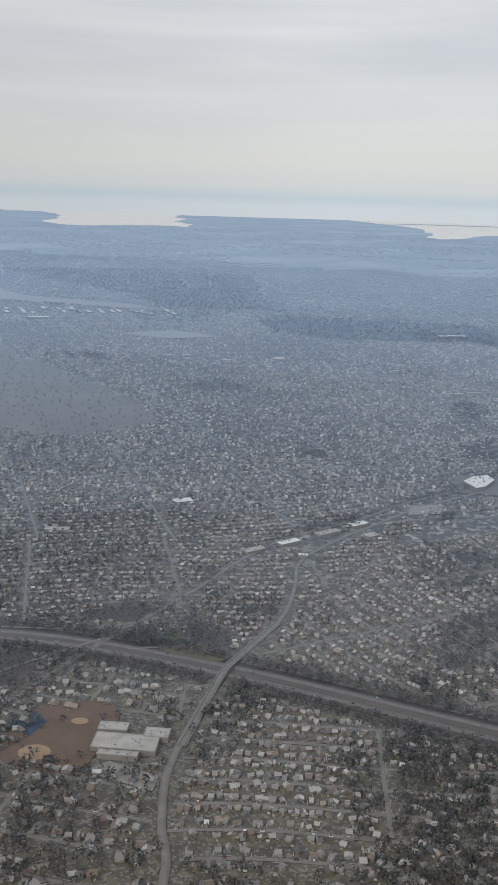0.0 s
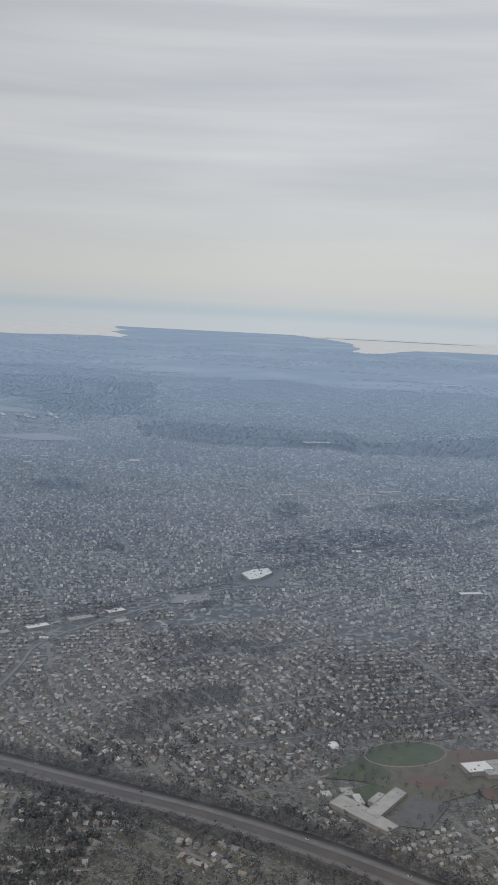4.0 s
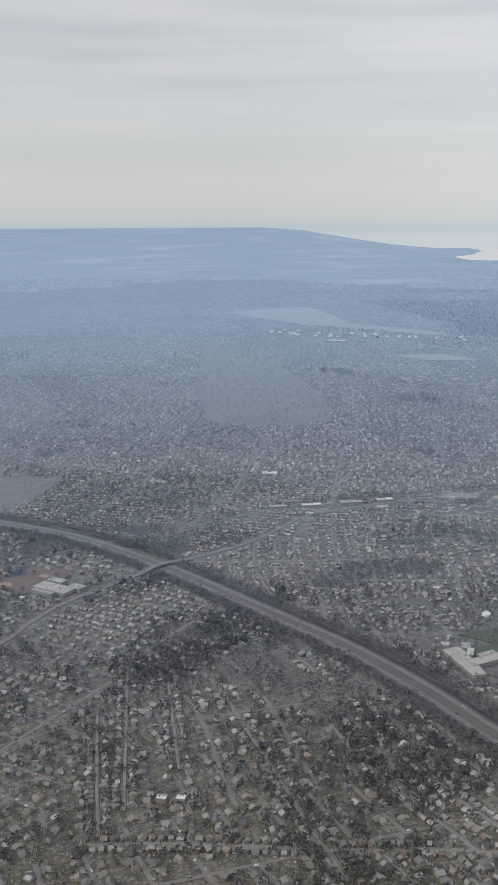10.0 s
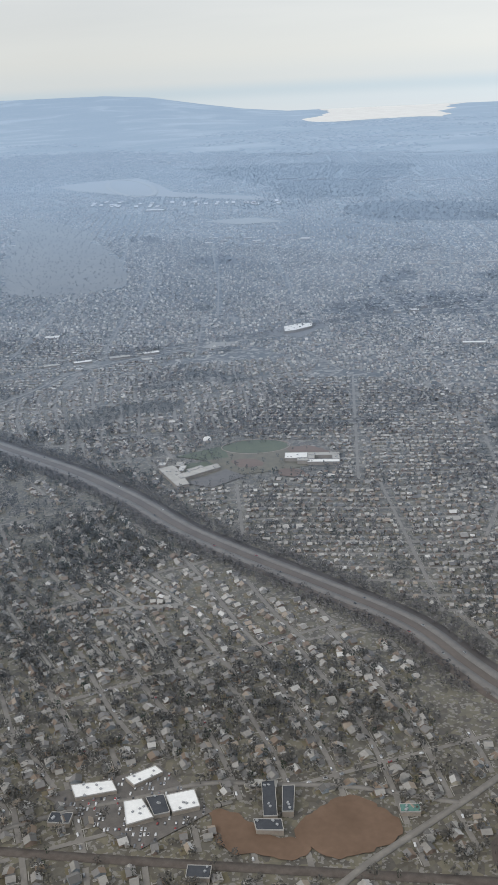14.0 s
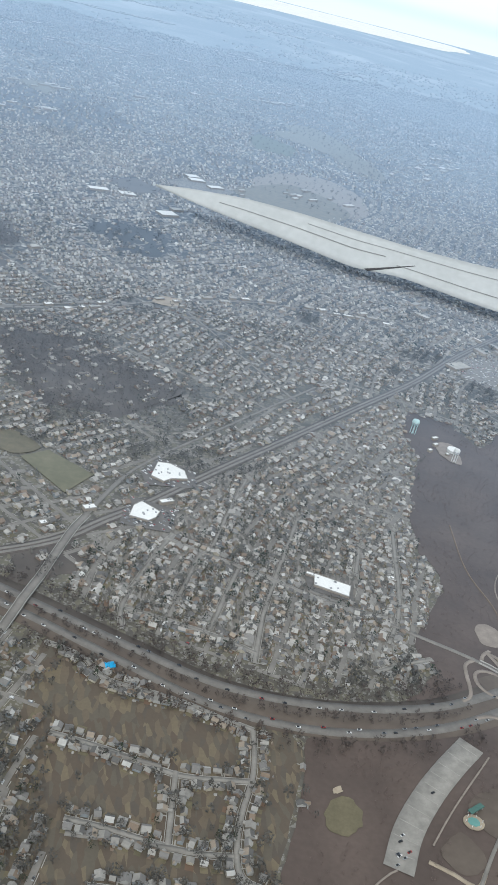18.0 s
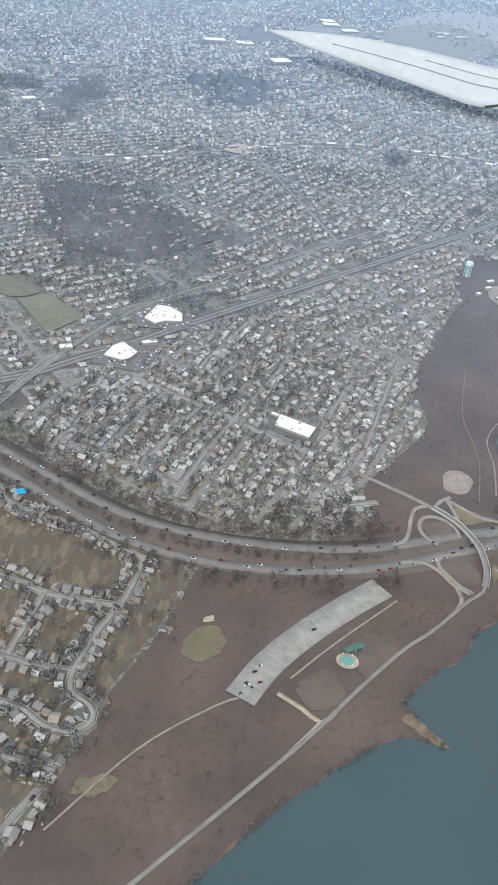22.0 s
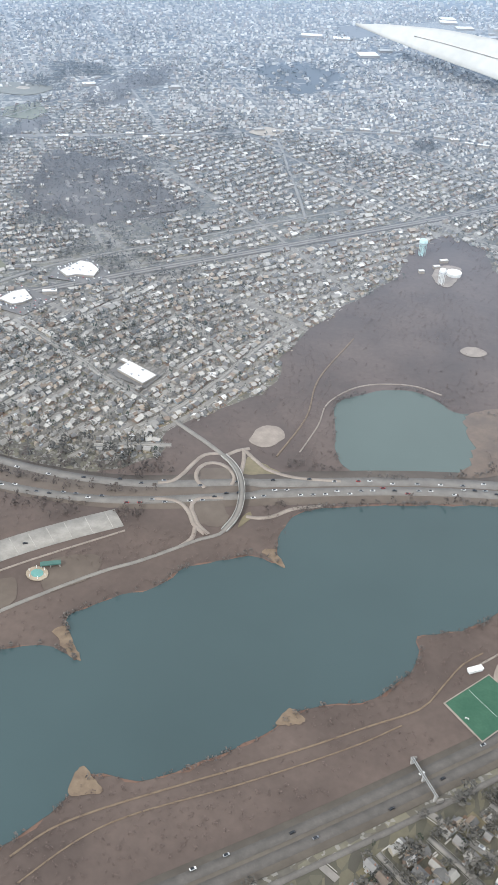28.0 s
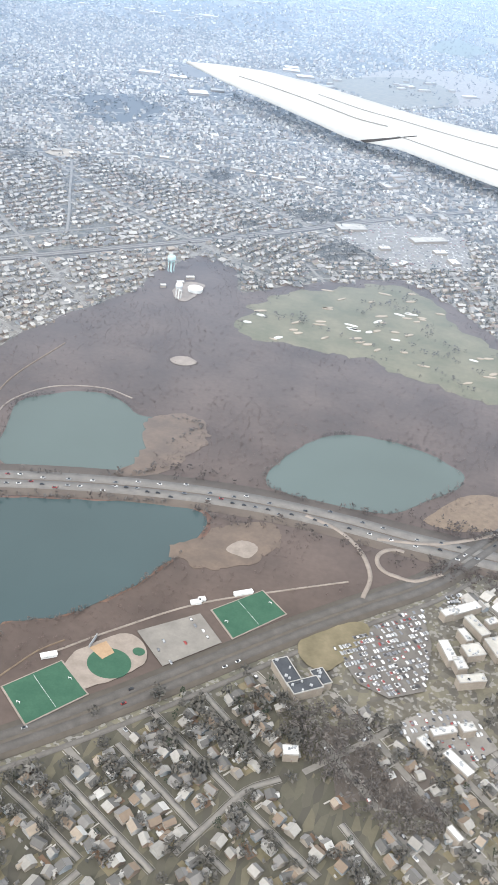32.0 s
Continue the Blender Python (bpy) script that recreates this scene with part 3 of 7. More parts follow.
        (152, 250), (164, 264), (188, 284), (206, 272), (226, 248), (240, 230), (250, 208), (238, 196), (228, 174), (217, 153), (198, 131), (180, 107), (165, 90), (152, 75), (136, 58), (115, 34), (90, 12)]
GOLF = [(158, 226), (157, 240), (162, 256), (174, 268), (188, 279), (200, 272), (208, 262), (222, 248), (232, 236), (222, 222), (208, 224), (190, 228), (172, 226)]
CEMETERY = [(-790, 640), (-720, 636), (-660, 600), (-600, 555), (-530, 505), (-480, 462), (-448, 425), (-470, 382), (-503, 378), (-575, 432), (-672, 525)]
FOREST = [(-1042, 1181), (-880, 1300), (-700, 1290), (-590, 1000), (-543, 901), (-640, 850), (-720, 960)]
BACK_WOOD = [(6, 287), (24, 290), (40, 283), (60, 268), (63, 250), (53, 230), (40, 224), (25, 226), (14, 240), (2, 262)]
MILL_WOOD = [(-45.6, 192), (-45, 203), (-38, 214), (-27, 210), (-25.3, 197), (-31.4, 184), (-40.3, 182)]
CREEK_WOOD = [(-39, 217), (-34, 236), (-29, 262), (-25, 284), (-17, 306), (-10, 322), (-8, 305), (-14, 282), (-22, 252), (-29, 226)]
DEPOT_WOOD = [(-79, 109), (-75, 118), (-71, 123), (-63, 125), (-58, 119), (-62, 114), (-74, 107.5)]
DARK_WOOD = [(203.8, 114.2), (206, 117.5), (209, 119), (211, 115), (214, 119), (217.3, 112.9), (226, 112), (227.8, 104.5), (216.6, 103), (209.2, 108)]
SMALL_WOODS = [[(-379, 206), (-374, 218), (-368, 226), (-358, 224), (-361, 216), (-370, 211)], [(-352, 221), (-349, 226), (-341, 220), (-334, 216), (-333, 207), (-335, 203), (-340, 208), (-346, 216)],
                  [(-362, 206), (-356, 213), (-353, 210), (-353, 205), (-357, 202)], [(-386, 185), (-377, 189), (-371, 186), (-370, 179), (-376, 170)], MILL_WOOD, CREEK_WOOD, DEPOT_WOOD]
WOODS = SMALL_WOODS + [FOREST, BACK_WOOD, DARK_WOOD,
         [(-16, 342), (-6, 410), (6, 392), (-3, 326)], [(23, 418), (56, 426), (67, 394), (42, 373)],
         [(-551, 858), (-440, 900), (-335, 901), (-325, 795), (-425, 748), (-502, 757)], [(-430, 809), (-335, 840), (-207, 980), (-150, 900), (-207, 815), (-320, 770)],
         [(-350, 203), (-331, 207), (-335, 216), (-352, 217), (-366, 206)], [(28, 152), (42, 166), (36, 174), (30, 170), (24, 156)],
         [(-270, 197), (-240, 203), (-215, 196), (-240, 196)], [(-250, 160), (-215, 158), (-210, 172), (-255, 180)], [(-116, 150), (-96, 146), (-92, 150), (-112, 160)]]
SCHOOL_GROUNDS = [(-227, 206), (-214, 197), (-200, 209), (-183, 229), (-178, 240), (-196, 254), (-212, 250), (-228, 240)]
BARE = [[(133, 745), (143, 771), (169, 739), (158, 696), (132, 700)], [(119, 589), (142, 626), (172, 637), (189, 605), (181, 546), (152, 530), (120, 557)], [(174, 845), (203, 874), (222, 816), (228, 693), (202, 692), (192, 788)], [(33, 504), (48, 522), (67, 503), (47, 486)], [(-32, 312), (-25, 323), (-16, 314), (-16.5, 304), (-27, 302)], [(64, 532), (84, 560), (104, 537), (81, 509)], [(104.5, 551), (129, 574), (135, 529), (110, 527)],
        [(-352, 203.5), (-352, 215), (-347, 214), (-338, 203), (-346, 201.7)], [(-116, 97), (-113, 107), (-100, 113), (-93, 116), (-87, 111), (-90, 103), (-98, 97), (-108, 90)], [(-191, 80), (-180, 93), (-172, 90), (-180, 79)],
        [(-358, 148), (-361, 168), (-344, 174), (-330, 171), (-328, 157), (-340, 150)], [(-142, 84), (-130, 104), (-114, 98), (-120, 84)],
        [(-58, 298), (-56, 328), (-30, 342), (-26, 330), (-36, 298)], [(12, 209), (18, 215), (40, 199), (33, 187)],
        [(48, 198), (54, 212), (63, 207), (63, 199)], [(44, 180), (48, 191), (59, 188), (56, 178)], [(83, 163), (84, 172), (96, 169), (95, 160)],
        [(-303, 366), (-303, 392), (-284, 397), (-282, 370)], [(-352, 272), (-345, 284), (-322, 316), (-316, 312), (-336, 284)],
        [(-100, 138), (-108, 152), (-92, 172), (-60, 172), (-52, 160), (-64, 144)], [(164, 308), (172, 330), (200, 334), (206, 304), (186, 292)],
        [(54, 327), (58, 337), (66, 336), (62, 326)], [(200, 129), (207.4, 139), (217, 151), (230, 149), (231, 122), (224, 114), (215, 119), (205, 124)], [(197, 120), (201, 127), (208, 123), (205, 116)], [(108, 545), (145, 593), (171, 545), (137, 500)], [(156, 792), (200, 834), (225, 744), (202, 741)], [(-40, 775), (-12, 791), (-15, 735)],
        [(-610, 690), (-575, 735), (-525, 720), (-560, 680)], [(55, 450), (60, 475), (78, 470), (75, 448)], [(100, 520), (105, 548), (130, 578), (134, 528)],
        [(-1030, 900), (-1035, 975), (-1005, 1035), (-900, 962), (-806, 892), (-677, 878), (-662, 850), (-790, 846), (-880, 852), (-960, 872)], [(-71, 194), (-70, 205), (-60, 208), (-59, 198)], [(-51, 207), (-46, 211), (-43.5, 204), (-46, 198)]]
WEST_GARDENS = [(33, 138), (40, 140), (68, 126), (76, 120), (73, 105), (68, 90), (64, 77), (56, 66), (36, 76), (30, 110)]
NORTH_GARDENS = [(37, 157), (48, 149), (66, 141), (84, 138), (99, 142), (105, 152), (112, 166), (114, 188), (117, 202), (122, 220), (127, 244), (140, 286), (116, 260), (90, 230), (68, 205), (52, 186), (42, 175)]


def warp(px, py):
    """A gentle wandering of the ground plan, so that woods end raggedly among the houses."""
    return (px + 5.0 * np.sin(py / 4.3 + 1.0) + 4.4 * np.sin(px / 3.1 + py / 7.7) + 6.0 * np.sin((px - py) / 13.0),
            py + 4.6 * np.sin(px / 4.9 + 2.0) + 4.0 * np.sin(py / 3.3 - px / 6.9) + 5.6 * np.sin((px + py) / 15.0))


OPEN = [LAKE, POND_EAST, POND_WEST, POND_MILL, PARK, GOLF, SCHOOL_GROUNDS, CEMETERY] + BARE + SMALL_WOODS


def taken(px, py, road_gap=1.0, woods=True):
    """Where no house may stand."""
    t = np.zeros(px.shape, bool)
    for poly in OPEN:
        t |= inside(px, py, poly)
    qx, qy = warp(px, py)
    for poly in WOODS:
        t |= inside(qx, qy, poly) & (np.abs(np.sin(px * 12.9898 + py * 78.233) * 437.58) % 1.0 > 0.16)
    t |= near_line(px, py, PARKWAY, 8.0 + road_gap)
    for line, d in ((SOUTH_PARKWAY, 4.5), (WEST_LINE, 1.6), (SCHOOL_LINE, 0.9), (RAILWAY, 1.3), (OLD_RAILWAY, 1.2), (AVENUE, 0.9), (TURNPIKE, 1.8), (DIAGONAL, 0.9), (STORE_AVENUE, 1.4), (HILL_STREET, 0.3), (PALE_ROAD, 0.6)):
        t |= near_line(px, py, line, d + road_gap)
    return t


# ---- ground and water ----
def make_ground():
    """One sheet out to the horizon: fine near the flight, wide rings far out."""
    rings, spokes = [0, 200, 400, 700, 1100, 1700, 2600, 3200, 3800, 4400, 4900, 5400], 144
    bm = bmesh.new()
    prev = None
    centre = bm.verts.new((0, 0, 0))
    for r in rings[1:]:
        cur = [bm.verts.new((r * math.cos(2 * math.pi * k / spokes), r * math.sin(2 * math.pi * k / spokes), 0)) for k in range(spokes)]
        for k in range(spokes):
            j = (k + 1) % spokes
            bm.faces.new((centre, cur[k], cur[j]) if prev is None else (prev[k], cur[k], cur[j], prev[j]))
        prev = cur
    for v in bm.verts:     # the far north-west is raised to fit the horizon in the camera's view
        reach, side = v.co.xy.length, math.degrees(math.atan2(-v.co.x, v.co.y))
        v.co.z = 110 * min(1, max(0, (reach - 2900) / 2000)) ** 1.5 * min(1, max(0, (side - 35.5) / 8)) ** 1.2 * min(1, max(0, (100 - side) / 20))
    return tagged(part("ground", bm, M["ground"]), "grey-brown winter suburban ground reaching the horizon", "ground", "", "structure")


make_ground()
sheet("park_ground", ragged(smooth_line(PARK, 3, True), 1.2), 0.085, M["park"], "brown leafless parkland floor round the lake", "ground")
for k, poly in enumerate(WOODS):
    mid_p = np.mean(poly, 0)
    if k >= len(SMALL_WOODS) and mid_p[0] < -100 and mid_p[1] < 260:          # open thickets on garden ground
        continue
    sheet("wood_floor", ragged(smooth_line((np.array(poly) - mid_p) * 0.86 + mid_p, 3, True), 7, 0.07), 0.012 + 0.004 * k, M["far_wood_floor" if mid_p[1] > 380 else "wood_floor"], "dark leaf-littered floor of a bare wood", "ground")
sheet("yard_ground", ragged(smooth_line(WEST_GARDENS, 3, True), 1.0), 0.034, M["yard"], "brown and straw-coloured gardens between long streets", "ground")
sheet("yard_ground", ragged(smooth_line(NORTH_GARDENS, 3, True), 1.5), 0.03, M["pale_yard"], "pale paved yards and gardens between small houses", "ground")
sheet("cemetery_lawn", ragged(smooth_line(CEMETERY, 6, True), 14, 0.03), 0.08, M["cemetery"], "dull grey-green cemetery lawn among distant houses", "cemetery")
sheet("garden_ground", ragged(smooth_line([(110, 28), (128, 52), (150, 68), (172, 92), (186, 108), (198, 118), (212, 112), (222, 90), (214, 55), (190, 28)], 3, True), 1.2), 0.03, M["green_ground"], "grey-green garden ground between houses by the boulevard", "ground")
sheet("golf_course", ragged(smooth_line(GOLF, 1.5, True), 3.2, 0.16), 0.095, M["golf"], "dull green golf course turf in winter", "golf course")
sheet("reed_margin", ragged(smooth_line((np.array(LAKE) - (128, 98)) * (1.012, 1.012) + (128, 98), 1.5, True), 1.0, 0.42), 0.10, M["reed"], "red-brown reedy shore round the lake", "shore")
sheet("lake_water", ragged(smooth_line(LAKE, 1.5, True), 0.5, 0.35), 0.12, M["lake"], "dark blue-green still lake water", "lake")
sheet("pond_water", ragged(smooth_line(POND_WEST, 1.5, True), 0.4, 0.35), 0.12, M["pond"], "pale silty pond water beside the parkway", "pond")
sheet("pond_water", ragged(smooth_line(POND_EAST, 1.5, True), 0.4, 0.35), 0.12, M["pond"], "pale green-grey pond water in the park", "pond")
BAY = [(-2078, 3094), (-1950, 2880), (-1839, 2826), (-1760, 3000), (-1640, 3110), (-1540, 3060), (-1700, 3400), (-1913, 3864), (-2200, 4500), (-2457, 5200), (-3300, 5200), (-3090, 4700), (-2500, 3900)]
SOUND = [(-1482, 5076), (-1200, 4500), (-942, 3989), (-790, 3300), (-709, 2929), (-640, 3024), (-581, 3476), (-200, 3600), (300, 3700), (1200, 3900), (1500, 5000), (0, 5300), (-1300, 5300)]
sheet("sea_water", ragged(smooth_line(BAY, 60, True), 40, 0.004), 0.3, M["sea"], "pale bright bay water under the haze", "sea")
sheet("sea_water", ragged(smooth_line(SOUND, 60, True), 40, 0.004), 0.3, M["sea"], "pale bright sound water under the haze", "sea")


# ---- roads and railways ----
gap = 2.0 - 0.45 * (PARKWAY[:, 0] > 126) + 1.5 * np.exp(-((PARKWAY[:, 0] - 80) / 30) ** 2) + 0.5 * np.exp(-((PARKWAY[:, 0] + 220) / 120) ** 2)
ribbon("parkway_verge", PARKWAY, 9.5 + 0 * gap, 0.13, M["verge"], "dull brown verge and median of the parkway", "verge")
WEST_BOUND, EAST_BOUND = offset_line(PARKWAY, gap * 0.9), offset_line(PARKWAY, -gap * 0.9)
ribbon("parkway_carriageway", WEST_BOUND, 2.0 + 0.4 * (PARKWAY[:, 0] > 126), 0.17, M["parkway"], "grey asphalt parkway carriageway with three lanes", "road")
ribbon("parkway_carriageway", EAST_BOUND, 2.0 + 0.4 * (PARKWAY[:, 0] > 126), 0.17, M["parkway"], "grey asphalt parkway carriageway with three lanes", "road")
ribbon("avenue_verge", SOUTH_PARKWAY, 5.2, 0.134, M["grey_verge"], "dull brown verge along the boulevard", "verge")
for side in (1, -1):
    ribbon("boulevard_carriageway", offset_line(SOUTH_PARKWAY, side * 0.98), 1.4, 0.176, M["dark_asphalt"], "grey boulevard carriageway beside the park", "road")
ribbon("service_road", offset_line(SOUTH_PARKWAY, -3.9), 0.8, 0.11, M["asphalt"], "narrow service road along the boulevard", "road")
ribbon("railway_bed", RAILWAY, 2.9, 0.148, M["rail"], "dark ballasted railway bed", "railway")
for side in (1, -1):
    ribbon("railway_track", offset_line(RAILWAY, side * 0.6), 0.72, 0.186, M["street"], "pale grey ballasted railway track", "railway")
ribbon("avenue", STORE_AVENUE, 1.1, 0.192, M["street"], "grey avenue lined with flat-roofed stores", "road")
ribbon("street", HILL_STREET, 0.9, 0.188, M["street"], "straight pale street through gardens", "road")
ribbon("street", PALE_ROAD, 0.9, 0.19, M["street"], "pale grey main road among houses", "road")
ribbon("railway_bed", OLD_RAILWAY, 1.8, 0.152, M["rail"], "brown ballasted branch railway bed", "railway")
ribbon("avenue", AVENUE, np.where(AVENUE[:, 1] < 200, 1.1, 0.7), 0.196, M["street"], "light grey avenue crossing the parkway", "road")
ribbon("turnpike", TURNPIKE, np.where(TURNPIKE[:, 1] < 205, 1.6, 1.25), 0.20, M["street"], "wide grey turnpike crossing the parkway", "road")
ribbon("railway_bed", WEST_LINE, 1.3, 0.155, M["street"], "grey tree-lined railway bed", "railway")
ribbon("street", SCHOOL_LINE, 0.6, 0.158, M["street"], "grey street beside a belt of trees", "road")
ribbon("avenue", DIAGONAL, np.where(DIAGONAL[:, 1] < 178, 1.2, 0.6), 0.204, M["street"], "light grey diagonal avenue", "road")

# ---- neighbourhoods: streets, houses and trees ----
# centre, street direction in degrees, street spacing, lot width
DISTRICTS = [(165, 60, -31, 7.6, 2.2), (205, 90, -38, 7.6, 2.2), (80, 152, 69, 7.8, 1.65), (100, 190, 68, 7.8, 1.65), (50, 100, 78, 8.6, 1.8), (40, 122, 70, 8.6, 1.8), (-5, 108, 62, 8.6, 1.9),
             (-30, 92, 20, 8.6, 1.95), (-35, 140, 25, 8.8, 1.9), (5, 190, 45, 8.6, 1.8), (20, 205, 40, 8.4, 1.8), (-20, 185, 30, 8.6, 1.9), (90, 225, 48, 8.4, 1.75), (60, 310, 55, 8.4, 1.8), (120, 330, 62, 8.4, 1.8),
             (20, 340, 38, 8.4, 1.8), (-60, 270, 30, 8.4, 1.8), (-100, 240, 15, 8.6, 1.9), (-150, 135, -28, 9.5, 2.2), (-190, 120, -27, 9.5, 2.2), (-230, 140, -29, 9.5, 2.2), (-120, 130, -35, 9.5, 2.2),
             (-150, 200, 40, 8.8, 1.9), (-190, 260, 32, 8.4, 1.9), (-260, 240, -45, 8.4, 1.9), (-290, 225, -44, 8.6, 1.9), (-300, 150, 16, 9.5, 2.1), (-280, 120, 14, 9.5, 2.2), (-360, 240, 30, 8.6, 1.9), (-340, 135, 5, 9.5, 2.2), (222, 300, 38, 8.4, 1.9), (250, 380, 40, 8.4, 1.9), (205, 350, 45, 8.4, 1.9)]
DISTRICTS = [(x, y, a, g * (0.8 if y > 142 else 0.94), w * (0.8 if y > 142 else 0.94)) for x, y, a, g, w in DISTRICTS]
rnd = np.random.default_rng(7)
for gx in range(-1500, 900, 120):
    for gy in range(300, 1500, 120):
        x, y = gx + rnd.uniform(-40, 40), gy + rnd.uniform(-40, 40)
        if min(math.hypot(x - d[0], y - d[1]) for d in DISTRICTS) > 75 and in_view(np.array([x]), np.array([y]), 60)[0]:
            DISTRICTS.append((x, y, rnd.choice([28, 35, 42, -52, 40, 62, 30]) + rnd.uniform(-6, 6), 7.4, 1.65))
CENTRES = np.array([d[:2] for d in DISTRICTS])


def wander(u, v, k):
    """How far a street strays from its straight line."""
    return 2.6 * np.sin(u / 29 + k) + 1.1 * np.sin(u / 11 + 3 * k + v / 40) + 0.8 * np.sin(v / 17 + 2 * k)


rnd = np.random.default_rng(11)
homes, street_cells = [], []      # x, y, turn, lot, far? / street pieces
for k, (cx, cy, deg, gapw, lot) in enumerate(DISTRICTS):
    a = radians(deg)
    R = 110 if k >= 30 else 75
    far = math.hypot(max(-260, min(215, cx)) - cx, cy) > 620
    step = lot * (1.0 if not far else 2.0)
    if far:
        gapw *= 1.45
    us = np.arange(-R, R, step)
    rows = np.arange(-R, R, gapw)
    block = 42.0
    U, Vv = np.meshgrid(us, rows)
    bend = wander(U, Vv, k)
    for side in (1, -1):
        u = U + rnd.uniform(-0.5, 0.5, U.shape) * lot * 0.8
        v = Vv + bend + side * (gapw * 0.235 + rnd.uniform(-0.65, 0.65, U.shape))
        keep = np.abs(((U + 9 * k) % block) - block / 2) < block / 2 - 1.7
        x, y = cx + u * math.cos(a) - v * math.sin(a), cy + u * math.sin(a) + v * math.cos(a)
        homes.append(np.stack([x[keep], y[keep], np.full(keep.sum(), a + (0 if side > 0 else math.pi)), np.full(keep.sum(), lot), np.full(keep.sum(), k), np.full(keep.sum(), float(far))], 1))
    if not far:
        us = np.arange(-R, R, 3.0)
        U, Vv = np.meshgrid(us, rows)
        bend = wander(U, Vv, k)
        b2 = wander(U + 3.05, Vv, k)
        p = [np.stack([U, Vv + bend], -1), np.stack([U + 3.05, Vv + b2], -1)]
        us = np.arange(-R, R, 3.0)
        cross = np.arange(-R - ((-R + 9 * k) % block), R, block)
        Cc, Uu = np.meshgrid(cross, us)
        q = [np.stack([Cc, Uu], -1), np.stack([Cc, Uu + 3.05], -1)]
        for (s0, s1), w in ((p, 0.95 if lot < 2.5 else 1.2), (q, 0.9 if lot < 2.5 else 1.15)):
            s0, s1 = s0.reshape(-1, 2), s1.reshape(-1, 2)
            rot = np.array([[math.cos(a), math.sin(a)], [-math.sin(a), math.cos(a)]])
            street_cells.append(np.concatenate([s0 @ rot + (cx, cy), s1 @ rot + (cx, cy), np.full((len(s0), 1), w), np.full((len(s0), 1), k)], 1))


def own(px, py, k):
    """True where k is the nearest district's number."""
    res = np.zeros(len(px), bool)
    for s in range(0, len(px), 20000):
        d = (px[s:s + 20000, None] - CENTRES[None, :, 0]) ** 2 + (py[s:s + 20000, None] - CENTRES[None, :, 1]) ** 2
        res[s:s + 20000] = d.argmin(1) == k[s:s + 20000]
    return res


homes = np.concatenate(homes)
homes = homes[in_view(homes[:, 0], homes[:, 1]) & (homes[:, 1] > 25)]
homes = homes[own(homes[:, 0], homes[:, 1], homes[:, 4].astype(int))]
homes = homes[~taken(homes[:, 0], homes[:, 1])]
away = np.hypot(homes[:, 0] - np.clip(homes[:, 0], -260, 215), homes[:, 1])
quarter = np.array([noise.noise(Vector((x * 0.0075, y * 0.0075, 6.5))) + 0.6 * noise.noise(Vector((x * 0.02, y * 0.02, 2.2))) for x, y in homes[:, :2]])
near_clump = np.array([noise.noise(Vector((x * 0.045, y * 0.045, 3.9))) + 0.7 * noise.noise(Vector((x * 0.016, y * 0.016, 7.1))) for x, y in homes[:, :2]])
wooded = ((away > 420) & (quarter < -0.38)) | ((homes[:, 1] > 148) & (away <= 420) & (near_clump < -0.48))          # far quarters where trees hide the roofs
copse = homes[wooded & (away > 420) & (rnd.random(len(homes)) < 0.6)][:, :2]
near_copse = np.repeat(homes[wooded & (away <= 420)][:, :2], 3, axis=0)
near_copse = near_copse + rnd.normal(0, 0.9, near_copse.shape)
homes, away = homes[~wooded], away[~wooded]
homes = homes[rnd.random(len(homes)) > np.interp(away, [300, 750], [0.08, 0.35])]
street_cells = np.concatenate(street_cells)
mid = (street_cells[:, :2] + street_cells[:, 2:4]) / 2
ok = in_view(mid[:, 0], mid[:, 1]) & (mid[:, 1] > 20)
street_cells, mid = street_cells[ok], mid[ok]
ok = own(mid[:, 0], mid[:, 1], street_cells[:, 5].astype(int))
street_cells, mid = street_cells[ok], mid[ok]
street_cells = street_cells[~taken(mid[:, 0], mid[:, 1], 0.0)]


# winding streets with their own rows of houses
HAND_STREETS = [[(-3.2, 124.7), (-12.2, 117.2), (-10.5, 108.7), (-6.9, 102.6), (-1.6, 98.1), (4.6, 97.2), (11.3, 95.8), (17.2, 92.1)], [(0.4, 130.4), (-3.2, 124.7), (-2.3, 115.4), (-1, 108.6), (3.3, 102.6), (8.5, 98.2)],
                [(-36.8, 88), (-35.3, 91), (-32.4, 101.5), (-30.7, 112.7), (-32.6, 118.4), (-37.6, 122.6), (-42.5, 121.4), (-50.1, 116.4)], [(-37.8, 98.6), (-37.6, 105.1), (-37.4, 112.1), (-37.8, 116.2)], [(7.2, 101.5), (12.9, 93.2), (16.4, 85.6)],
                [(-11.8, 84), (-13, 88.8), (-12, 94.7), (-7.4, 101.2)], [(-18.7, 132.2), (-22, 112.3), (-25.1, 95.7), (-27.5, 84.5)], [(-16.6, 104), (-19, 90.2), (-19, 76)], [(-13.3, 88.6), (-4.6, 88.2), (8.6, 84.6)], [(0.8, 135.4), (15.2, 132.7), (23, 130.5)],
                # between the parkway and the railway
                [(46.2, 143.2), (46.5, 151.9), (53.3, 170), (56.9, 178)], [(55, 148.6), (62.3, 171.8)], [(62.7, 146.4), (70.1, 167.7)], [(70.4, 138), (73.8, 152.9), (78.5, 167.9), (86.8, 192.4)], [(98.7, 148.7), (104.2, 161.9), (110.2, 192.5)],
